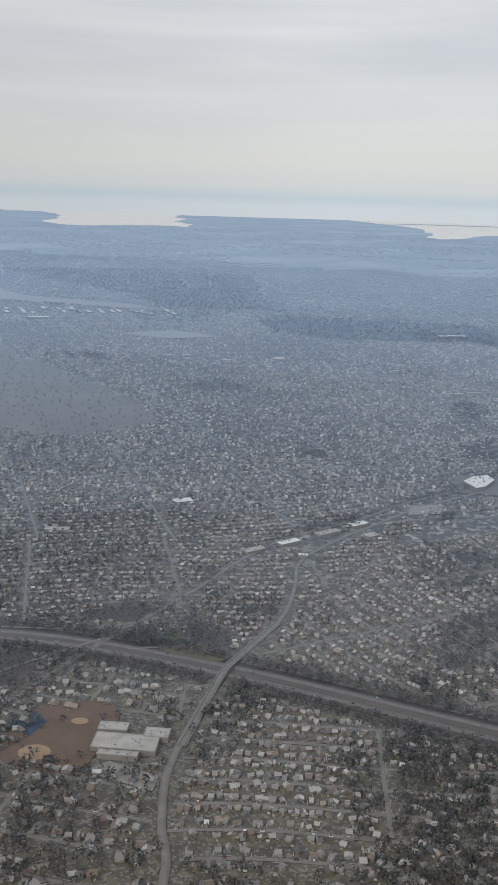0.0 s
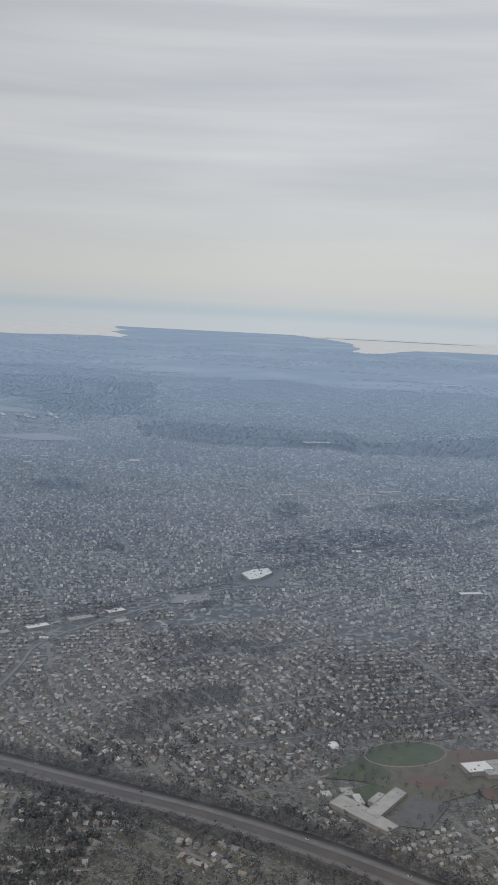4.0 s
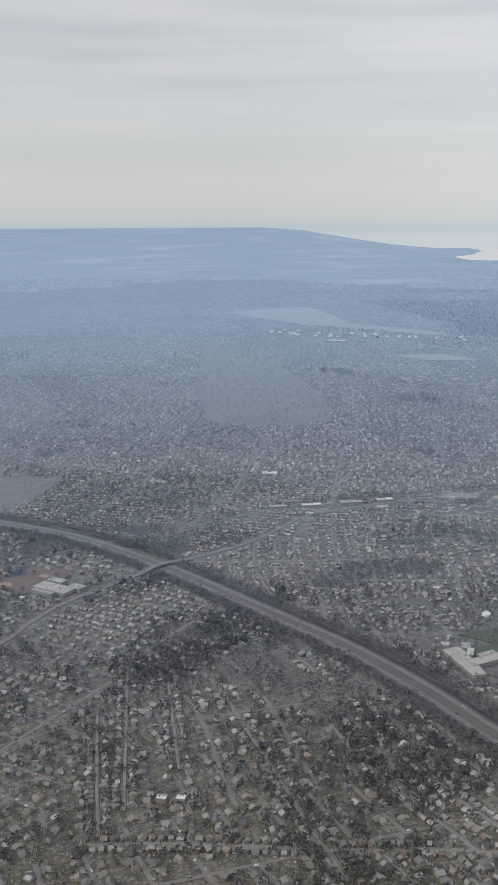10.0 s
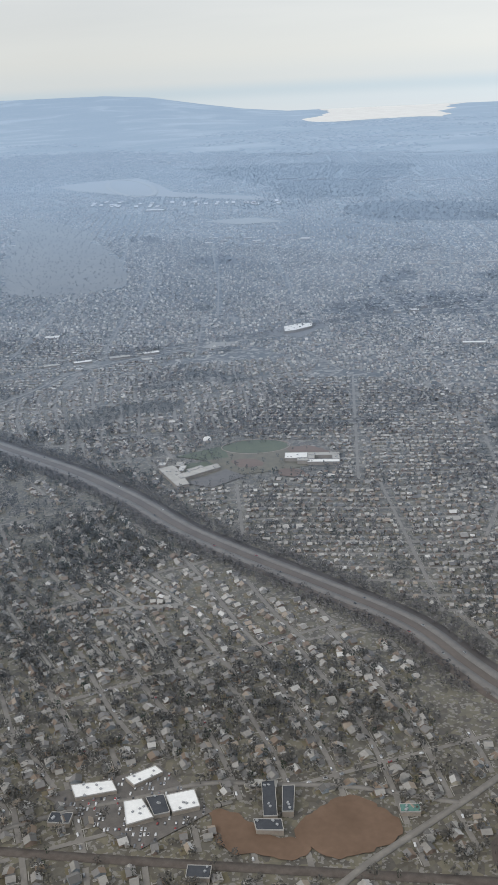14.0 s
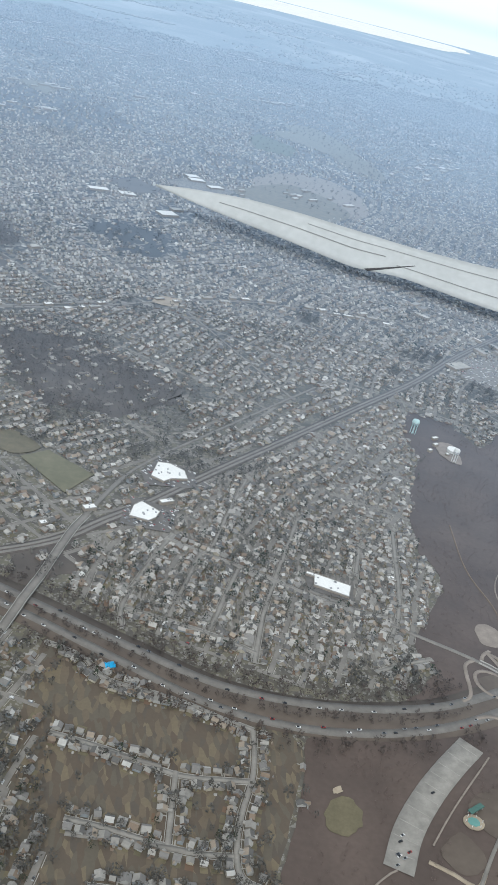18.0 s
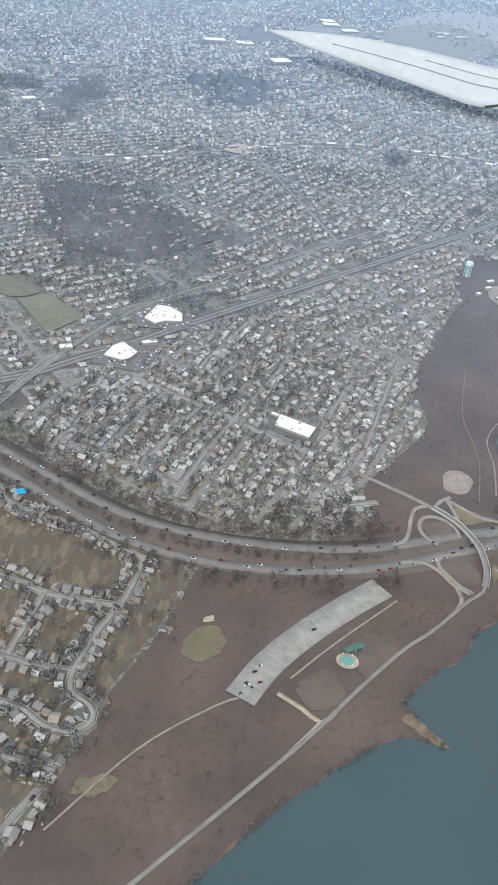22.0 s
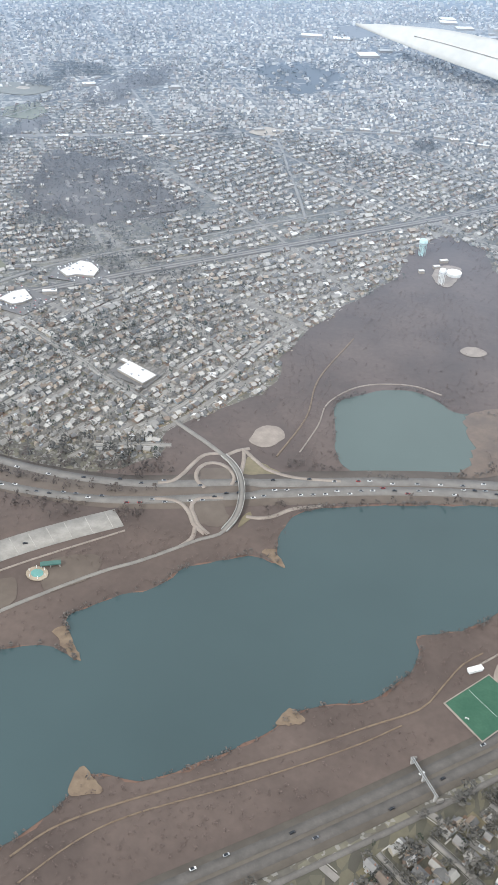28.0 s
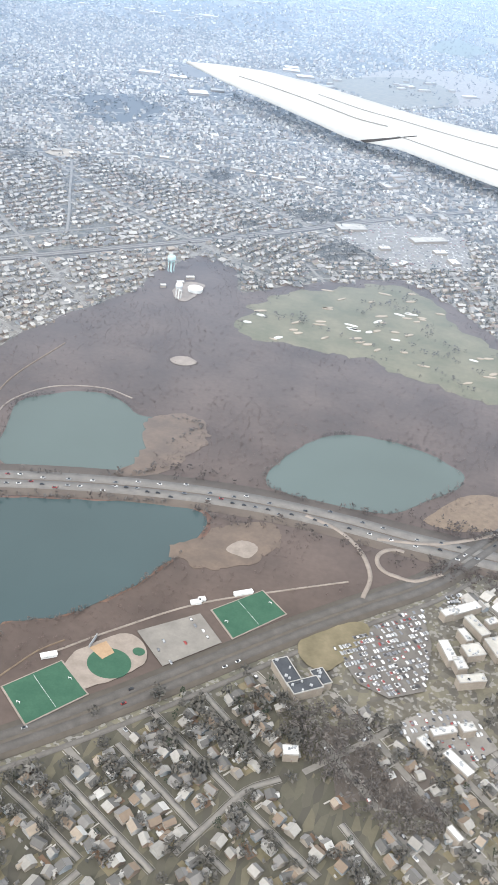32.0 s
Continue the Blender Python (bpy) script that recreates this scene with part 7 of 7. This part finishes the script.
    part("tank", lathe([(rad * .3, h * .55), (rad * .85, h * .66), (rad, h * .75), (rad, h * .86), (rad * .8, h * .95), (rad * .15, h)]), mat, t)
    part("riser", lathe([(rad * .3, 0), (rad * .2, h * .1), (rad * .2, h * .6)], 12), mat, t)
    for k in range(6):
        a = k * math.pi / 3
        part("leg", lathe([(0.07, 0), (0.07, h * .7)], 6), mat, t).location = (rad * .8 * math.cos(a), rad * .8 * math.sin(a), 0)
    part("walkway", lathe([(rad * 1.08, h * .74), (rad * 1.08, h * .77)], 20), M["steel"], t)
    return t


water_tower(131.2, 252.6, 4.6, 1.1, M["pale_teal"], "pale teal water tower with a wide bowl")
water_tower(139.4, 237, 4.4, 0.9, M["line_paint"], "white lattice-legged water tower")
tank = thing("water_tank", 141.4, 243.8, 0.1, 0, "low white round water tank", "tank")
part("shell", lathe([(1.9, 0), (1.9, 0.9)], 28), M["line_paint"], tank)
part("roof", lathe([(1.95, 0.9), (1.2, 1.1), (0.2, 1.2)], 28), M["white_roof"], tank)
for k, (x, y, w) in enumerate(((136.5, 246, 1.8), (133.5, 241.5, 1.4), (137.5, 250.5, 2.2), (138.5, 240.5, 1.0))):
    flat_building("pump_house", slab(x, y, w, 1.0, 35), 0.8, "white_roof", "small white pump house at the water works", "building", 0, 150 + k, "pump houses")

# golf bunkers
rg = random.Random(12)
first = None
count = 0
while count < 52:
    x, y = rg.uniform(158, 230), rg.uniform(224, 278)
    if not inside(np.array([x]), np.array([y]), GOLF)[0]:
        continue
    b = tagged(part("golf_bunker", prism_bm(ragged(ring(0, 0, rg.uniform(0.9, 1.9), rg.uniform(0.35, 0.6), 0, 0, 360, 12)[:-1], 0.15, 0.9 + count), 0, 0.2), M["line_paint" if count % 4 == 0 else "sand"]), "pale sand bunker on the golf course", "bunker", "golf bunkers")
    b.matrix_world = pose(x, y, 0.06, 0, 0, 30 + rg.uniform(-35, 35))
    count += 1

sheet("far_island", ragged(smooth_line([(-1180, 4480), (-950, 4600), (-600, 4680), (-450, 4760), (-620, 4800), (-1000, 4700)], 40, True), 25, 0.006), 0.9, M["wood_floor"], "low wooded island far out in the sound", "island")


# ---- nearest houses ----
def gable_bm(w, dpt, z0, h, over=0.1, x=0.0, y=0.0):
    """A gabled roof with thickness and eaves, ridge along x."""
    bm = bmesh.new()
    a, b, t = w / 2 + over, dpt / 2 + over, 0.06
    drop = h * over / (dpt / 2)
    sect = [(-b, z0 - drop), (0, z0 + h), (b, z0 - drop), (b, z0 - drop + t), (0, z0 + h + t), (-b, z0 - drop + t)]
    ends = [[bm.verts.new((x + s * a, y + yy, zz)) for yy, zz in sect] for s in (-1, 1)]
    n = len(sect)
    for i in range(n):
        bm.faces.new((ends[0][i], ends[1][i], ends[1][(i + 1) % n], ends[0][(i + 1) % n]))
    for e in ends:
        bm.faces.new((e[0], e[1], e[4], e[5])); bm.faces.new((e[1], e[2], e[3], e[4]))
    bmesh.ops.recalc_face_normals(bm, faces=bm.faces[:])
    return bm


def hip_bm(w, dpt, z0, h, over=0.1, x=0.0, y=0.0):
    bm = bmesh.new()
    a, b = w / 2 + over, dpt / 2 + over
    rd = max(0.0, a - b)
    lo = [bm.verts.new((x + sx * a, y + sy * b, z0 - 0.05)) for sx, sy in ((-1, -1), (1, -1), (1, 1), (-1, 1))]
    up = [bm.verts.new((x + sx * a, y + sy * b, z0 + 0.02)) for sx, sy in ((-1, -1), (1, -1), (1, 1), (-1, 1))]
    r1, r2 = bm.verts.new((x - rd, y, z0 + h)), bm.verts.new((x + rd + 0.01, y, z0 + h))
    bm.faces.new(lo[::-1])
    for i in range(4):
        bm.faces.new((lo[i], lo[(i + 1) % 4], up[(i + 1) % 4], up[i]))
    bm.faces.new((up[0], up[1], r2, r1)); bm.faces.new((up[1], up[2], r2)); bm.faces.new((up[2], up[3], r1, r2)); bm.faces.new((up[3], up[0], r1))
    bmesh.ops.recalc_face_normals(bm, faces=bm.faces[:])
    return bm


def walls_bm(w, dpt, h, gable=0.0, x=0.0, y=0.0):
    bm = bmesh.new()
    base = [(-w / 2, -dpt / 2), (w / 2, -dpt / 2), (w / 2, dpt / 2), (-w / 2, dpt / 2)]
    lo = [bm.verts.new((x + p, y + q, 0)) for p, q in base]
    up = [bm.verts.new((x + p, y + q, h)) for p, q in base]
    pk = [bm.verts.new((x + s * w / 2, y, h + gable)) for s in (-1, 1)] if gable else None
    bm.faces.new((lo[0], lo[1], up[1], up[0])); bm.faces.new((lo[2], lo[3], up[3], up[2]))
    bm.faces.new((lo[1], lo[2], up[2], pk[1], up[1]) if gable else (lo[1], lo[2], up[2], up[1]))
    bm.faces.new((lo[3], lo[0], up[0], pk[0], up[3]) if gable else (lo[3], lo[0], up[0], up[3]))
    if not gable:
        bm.faces.new(up)
    return bm


def home(kind):
    label = ("two-storey gabled house with grey shingle roof", "hip-roofed suburban house with a side wing", "L-shaped gabled house with worn shingle roof", "long low ranch house with shingle roof")[kind]
    t = thing("house", 0, 0, 0, 0, label, "house", "houses by the boulevard")
    w, dp, h = ((1.7, 1.35, 0.95), (1.75, 1.5, 0.85), (1.6, 1.2, 0.85), (2.1, 1.2, 0.6))[kind]
    roof = gable_bm if kind in (0, 2, 3) else hip_bm
    body = part("body", walls_bm(w, dp, h, 0.42 if roof is gable_bm else 0), M["home_wall"], t)
    part("roof", roof(w, dp, h, 0.42), M["home_roof"], t)
    for k, x in enumerate((-0.3, 0.3)):
        for z in ((0.25, 0.62) if kind != 3 else (0.25,)):
            part("window", box_bm(0.2, 0.03, 0.2, x * w, -dp / 2 - 0.01, z), M["glass"], body)
    part("door", box_bm(0.18, 0.04, 0.36, 0.02, -dp / 2 - 0.01, 0.0), M["brick"], body)
    if kind in (1, 2):
        wing = part("wing", walls_bm(0.8, 0.95, h * 0.75, 0, w * 0.28, -dp * 0.62), M["home_wall"], t)
        part("wing_roof", hip_bm(0.8, 0.95, h * 0.75, 0.28, 0.08, w * 0.28, -dp * 0.62), M["home_roof"], wing)
    part("porch", box_bm(0.55, 0.32, 0.1, -0.1, -dp / 2 - 0.16, 0), M["concrete"], t)
    garage = part("garage", walls_bm(0.6, 0.75, 0.42, 0, -w / 2 - 0.28, 0.35), M["home_wall"], t)
    part("garage_roof", gable_bm(0.6, 0.75, 0.42, 0.18, 0.06, -w / 2 - 0.28, 0.35), M["home_roof"], garage)
    part("chimney", box_bm(0.16, 0.16, 0.75, w * 0.3, 0.12, h), M["brick"], t)
    return t


kinds = [home(k) for k in range(4)]
rh = random.Random(21)
for i, j in enumerate(near_homes):
    m = pose(hx[j], hy[j], 0.05, 0, 0, math.degrees(ht[j]) + 180 + rh.uniform(-7, 7)) @ Matrix.Scale(rh.uniform(0.8, 1.0), 4)
    k = rh.randrange(4)
    if kinds[k] is not None and i < 40 and k not in [q for q in range(4) if kinds[q].get("placed")]:
        kinds[k]["placed"] = 1
        kinds[k].matrix_world = m
    else:
        copy_thing(kinds[k], m)
for t in kinds:
    if "placed" in t:
        del t["placed"]

# drives and pavements
near_lots = np.flatnonzero(d < 330)
r5 = np.random.default_rng(9)
near_lots = near_lots[r5.random(len(near_lots)) < np.where((hx[near_lots] > 125) & (hy[near_lots] < 128), 0.3, 0.85)]
sgn = np.where(r5.random(len(near_lots)) < 0.5, 1, -1)
ca, sa = np.cos(ht[near_lots]), np.sin(ht[near_lots])
u, v = sgn * hl[near_lots] * 0.42, -hl[near_lots] * 0.3
scatter("driveways", np.array([(-.5, -.5, 1), (.5, -.5, 1), (.5, .5, 1), (-.5, .5, 1)], np.float32), [(0, 1, 2, 3)], [0], hx[near_lots] + u * ca - v * sa, hy[near_lots] + u * sa + v * ca, np.full(len(near_lots), 0.0), ht[near_lots],
        np.stack([0.16 + 0.1 * r5.random(len(near_lots)), hl[near_lots] * (0.45 + 0.35 * r5.random(len(near_lots))), 0.1 + 0.01 * r5.random(len(near_lots))], 1), [M["drive"]], "pale concrete driveways beside houses", "driveways")
cells = street_cells[np.hypot(street_cells[:, 0] - np.clip(street_cells[:, 0], -260, 215), street_cells[:, 1]) < 300]
ends = cells[:, 2:4] - cells[:, :2]
ang = np.arctan2(ends[:, 1], ends[:, 0])
midp = (cells[:, :2] + cells[:, 2:4]) / 2
for side in (1, -1):
    keep = r5.random(len(cells)) < 0.55
    o = side * (cells[keep, 4] / 2 + 0.22)
    scatter("pavement_strips", np.array([(-.5, -.5, 1), (.5, -.5, 1), (.5, .5, 1), (-.5, .5, 1)], np.float32), [(0, 1, 2, 3)], [0], midp[keep, 0] - np.sin(ang[keep]) * o, midp[keep, 1] + np.cos(ang[keep]) * o, np.zeros(keep.sum()), ang[keep],
            np.stack([r5.uniform(0.8, 2.6, keep.sum()), np.full(keep.sum(), 0.12), np.full(keep.sum(), 0.095)], 1), [M["drive"]], "pale pavement slabs along the streets", "pavement")
# brown and tan back gardens
yards = np.flatnonzero((d < 330) & (r5.random(len(d)) < np.where(hy > 140, 1.0, 0.75)))
for nm, mt, lab, sel in (("tan_lawns", "lawn", "straw-coloured winter lawns behind houses", yards[::3]), ("olive_lawns", "park_grass", "dull olive lawns behind houses", yards[1::3]), ("brown_yards", "dirt", "bare brown back yards behind houses", yards[2::6][hx[yards[2::6]] > -70])):
    scatter(nm, np.array([(-.5, -.5, 1), (.5, -.5, 1), (.5, .5, 1), (-.5, .5, 1)], np.float32), [(0, 1, 2, 3)], [0], hx[sel] - 0.5 * hl[sel] * np.sin(ht[sel]), hy[sel] + 0.5 * hl[sel] * np.cos(ht[sel]), np.zeros(len(sel)), ht[sel],
            np.stack([hl[sel] * r5.uniform(0.4, 1.1, len(sel)) * np.where(hy[sel] > 140, 1.35, 1.0), hl[sel] * r5.uniform(0.3, 0.8, len(sel)) * np.where(hy[sel] > 140, 1.4, 1.0), r5.uniform(0.055, 0.07, len(sel))], 1), [M[mt]], lab, "lawns")

# two roofs under blue tarpaulin
for x, y, a in ((44.2, 132.4, 20), (13.4, 125.8, 60)):
    t = thing("tarpaulined_house", x, y, 0, a, "small house under a bright blue tarpaulin", "house")
    part("body", walls_bm(1.5, 1.2, 0.7, 0.35), M["home_wall"], t)
    part("tarpaulin", gable_bm(1.5, 1.2, 0.72, 0.38, 0.16), M["tarp"], t)

# ---- cars ----
def car_bm(profile, w):
    bm = bmesh.new()
    sides = [[bm.verts.new((x, s * w / 2 * (0.86 if z > 0.17 else 1), z)) for x, z in profile] for s in (-1, 1)]
    n = len(profile)
    bm.faces.new(sides[0]); bm.faces.new(sides[1][::-1])
    for i in range(n):
        bm.faces.new((sides[0][i], sides[1][i], sides[1][(i + 1) % n], sides[0][(i + 1) % n]))
    bmesh.ops.recalc_face_normals(bm, faces=bm.faces[:])
    return bm


car = thing("car", 0, 0, 0.18, 0, "small passenger car driving on the parkway", "car", "cars on the parkway")
part("body", car_bm([(-.4, .05), (.4, .05), (.41, .15), (.22, .17), (-.34, .17), (-.41, .15)], 0.32), M["car_paint"], car)
part("cabin", car_bm([(-.3, .165), (.2, .165), (.08, .265), (-.22, .265)], 0.29), M["glass"], car)
for sx in (-.26, .26):
    for sy in (-.14, .14):
        wheel = part("wheel", lathe([(0.07, -0.03), (0.07, 0.03)], 8), M["rubber"], car)
        wheel.matrix_local = pose(sx, sy, 0.07, 90)
rc = random.Random(33)
first = True
spots = []
for line, lo, hi, gap_lo, gap_hi in ((EAST_BOUND, 60, 225, 0.8, 2.4), (WEST_BOUND, 25, 225, 1.6, 6.0), (EAST_BOUND, 15, 60, 2, 6), (WEST_BOUND, -400, 25, 8, 40), (EAST_BOUND, -400, 15, 8, 40)):
    acc = 0
    for a, b in zip(line[:-1], line[1:]):
        seg = float(np.hypot(*(b - a)))
        acc -= seg
        if acc <= 0 and lo < a[0] < hi:
            acc = rc.uniform(gap_lo, gap_hi)
            dirx = (b - a) / max(seg, 1e-6)
            o = rc.choice((-0.8, 0, 0.8))
            spots.append((a[0] - dirx[1] * o, a[1] + dirx[0] * o, math.degrees(math.atan2(dirx[1], dirx[0])) + (180 if line is WEST_BOUND else 0), 0.18))
for a, b in zip(SOUTH_PARKWAY[:-1], SOUTH_PARKWAY[1:]):
    if rc.random() < 0.3 and a[0] > 110:
        dirx = (b - a) / np.hypot(*(b - a)); o = rc.choice((-1.6, -0.9, 0.9, 1.6))
        spots.append((a[0] - dirx[1] * o, a[1] + dirx[0] * o, math.degrees(math.atan2(dirx[1], dirx[0])), 0.18))
for k in range(8):
    q = lot_line[rc.randrange(len(lot_line) // 2, len(lot_line))]
    spots.append((q[0] + rc.uniform(-1.6, 1.6), q[1] + rc.uniform(-1.6, 1.6), 30, 0.22))
for x, y, a, z in spots[:299]:
    m = pose(x, y, z, 0, 0, a)
    if first:
        car.matrix_world = m
        first = False
    else:
        copy_thing(car, m)

# parked cars: too many to tell apart
PV = np.concatenate([CV * (1, 1, 0.6), CV * (0.55, 0.9, 0.4) + (-0.05, 0, 0.6)]).astype(np.float32)
PF = CF + [tuple(i + 8 for i in f) for f in CF]
rp = np.random.default_rng(55)
px, py, pa = [], [], []
for poly, way, rows_gap, step, full in (([(205.5, 131), (210.5, 139), (216, 146), (219, 138), (219.5, 128), (215, 124.5), (210.3, 125.5)], 42, 1.15, 0.5, 0.62), ([(216, 119.5), (220, 124), (226, 127), (230.5, 121.6), (225.5, 115.1)], 35, 1.2, 0.55, 0.45),
                                       ([(164, 308), (172, 330), (200, 334), (206, 304), (186, 292)], 40, 1.3, 0.7, 0.4), ([(178, 122), (185, 129.5), (190, 125), (184, 117)], 45, 1.4, 0.7, 0.12), ([(51, 197.5), (50, 203), (54.5, 212), (63, 207), (63, 199)], 40, 1.2, 0.6, 0.4),
                                       ([(45, 179), (47.5, 191), (58.5, 188), (56, 178)], 40, 1.2, 0.6, 0.4), ([(218.5, 146), (220, 152), (224, 154), (226, 150)], 40, 1.1, 0.5, 0.5), ([(-142, 84), (-131, 101), (-116, 97), (-120, 84)], 35, 1.2, 0.6, 0.35)):
    q = np.array(poly)
    u, v = np.meshgrid(np.arange(-25, 25, step), np.arange(-25, 25, rows_gap))
    c, s = math.cos(radians(way)), math.sin(radians(way))
    gx, gy = q[:, 0].mean() + u.ravel() * c - v.ravel() * s, q[:, 1].mean() + u.ravel() * s + v.ravel() * c
    m = inside(gx, gy, q) & (rp.random(len(gx)) < full)
    px.append(gx[m]); py.append(gy[m]); pa.append(np.full(m.sum(), radians(way + 90)))
near_cells = np.flatnonzero((midp[:, 1] < 150) & (rp.random(len(midp)) < 0.4))
side = rp.choice([-1, 1], len(near_cells)) * (cells[near_cells, 4] / 2 - 0.16)
px.append(midp[near_cells, 0] - np.sin(ang[near_cells]) * side); py.append(midp[near_cells, 1] + np.cos(ang[near_cells]) * side); pa.append(ang[near_cells])
px, py, pa = np.concatenate(px), np.concatenate(py), np.concatenate(pa)
scatter("parked_cars", PV, PF, np.zeros(len(PF), int), px, py, np.full(len(px), 0.1), pa + rp.normal(0, 0.05, len(px)), np.stack([rp.uniform(0.68, 0.85, len(px)), rp.uniform(0.3, 0.36, len(px)), rp.uniform(0.24, 0.32, len(px))], 1), [M["parked_paint"]], "parked cars in lots and along kerbs", "cars")

# ---- airliner wing: oversized and far off, shaped to fit the camera's view ----
# edge corners laid along view rays; size and distance aren't true
UP = [(55.5, 459.5, 12.3), (71.9, 455.3, 14.7), (96.8, 447.3, 17.1), (121.4, 437.2, 17.7), (145.4, 426.5, 17.5), (168.7, 416.1, 17.4), (191.5, 407.0, 18.1), (209.9, 400.2, 19.1), (227.0, 393.7, 20.0)]
LO = [(55.8, 458.7, 11.8), (72.4, 449.4, 10.1), (97.6, 436.0, 8.1), (122.0, 423.2, 6.4), (143.3, 411.7, 4.6), (164.0, 404.7, 6.3), (190.9, 391.4, 5.1), (208.8, 383.0, 4.6), (225.5, 374.9, 4.0)]


def along(points, n=36):
    """Even steps along an edge given by its corners."""
    p = np.array(points, float)
    line = np.column_stack([np.interp(np.linspace(0, len(p) - 1, 60), np.arange(len(p)), p[:, k]) for k in range(3)])
    line[1:-1] = (line[:-2] + 2 * line[1:-1] + line[2:]) / 4
    s = np.concatenate([[0], np.cumsum(np.linalg.norm(np.diff(line, axis=0), axis=1))])
    return np.column_stack([np.interp(np.linspace(0, s[-1], n), s, line[:, k]) for k in range(3)])


lead, trail = along(UP), along(LO)
wing = thing("airliner_wing", 140, 404, 23, 0, "pale grey airliner wing with dark panel lines", "wing")
org = np.array((140, 404, 23))


n_up = np.array((-0.268, -0.611, 0.745))     # which way the wing's upper face looks


def skin(name, p, q, mat, rise, label=""):
    """A panel between two edges, with a rounded upper face and real thickness."""
    n, m = len(p), 7
    us = np.linspace(0, 1, m)
    top = np.stack([p * (1 - u) + q * u + n_up * rise * 4 * u * (1 - u) for u in us], 1)
    bot = top - n_up * 0.12 - np.stack([n_up * rise * 1.2 * 4 * u * (1 - u) * np.ones((n, 1)) for u in us], 1)
    v = np.concatenate([top.reshape(-1, 3), bot.reshape(-1, 3)]) - org
    f = []
    for i in range(n - 1):
        for j in range(m - 1):
            a = i * m + j
            f += [(a, a + 1, a + m + 1, a + m), (n * m + a, n * m + a + m, n * m + a + m + 1, n * m + a + 1)]
        for a in (i * m, i * m + m - 1):
            f.append((a, a + m, n * m + a + m, n * m + a))
    for i in (0, n - 1):
        for j in range(m - 1):
            a = i * m + j
            f.append((a, a + 1, n * m + a + 1, n * m + a))
    ob = new(name, raw_mesh(name, v, f, np.full(len(f), 4), [mat]))
    ob.parent = wing
    bm = bmesh.new(); bm.from_mesh(ob.data); bmesh.ops.recalc_face_normals(bm, faces=bm.faces[:]); bm.to_mesh(ob.data); bm.free()
    for poly in ob.data.polygons:
        poly.use_smooth = True
    return tagged(ob, label)


skin("wing_panel", lead, trail, M["wing_skin"], 0.8)
for lo_u, hi_u, s0, s1 in ((0.28, 0.29, 14, 36), (0.52, 0.54, 6, 22), (0.7, 0.715, 22, 36)):
    a = lead * (1 - lo_u) + trail * lo_u + n_up * (0.8 * 4 * lo_u * (1 - lo_u) + 0.25)
    b = lead * (1 - hi_u) + trail * hi_u + n_up * (0.8 * 4 * hi_u * (1 - hi_u) + 0.25)
    skin("panel_gap", a[s0:s1], b[s0:s1], M["wing_dark"], 0.0, "dark flap gap line")
# the flap gap's shade is a dark strip laid on the wing
a = np.array([(148.6, 409.8, 5.0), (170.0, 408.0, 11.2)]) + n_up * 0.9
skin("flap_gap", a, a + np.array([(1.6, -0.4, -0.6), (0.4, -0.2, -0.2)]), M["wing_shadow"], 0.0, "dark strip for the gap at the flap's end")
part("tip_light", box_bm(1.2, 1.2, 1.8, 54.7 - org[0], 459.3 - org[1], 11.5 - org[2], 0.3), M["line_paint"], wing)
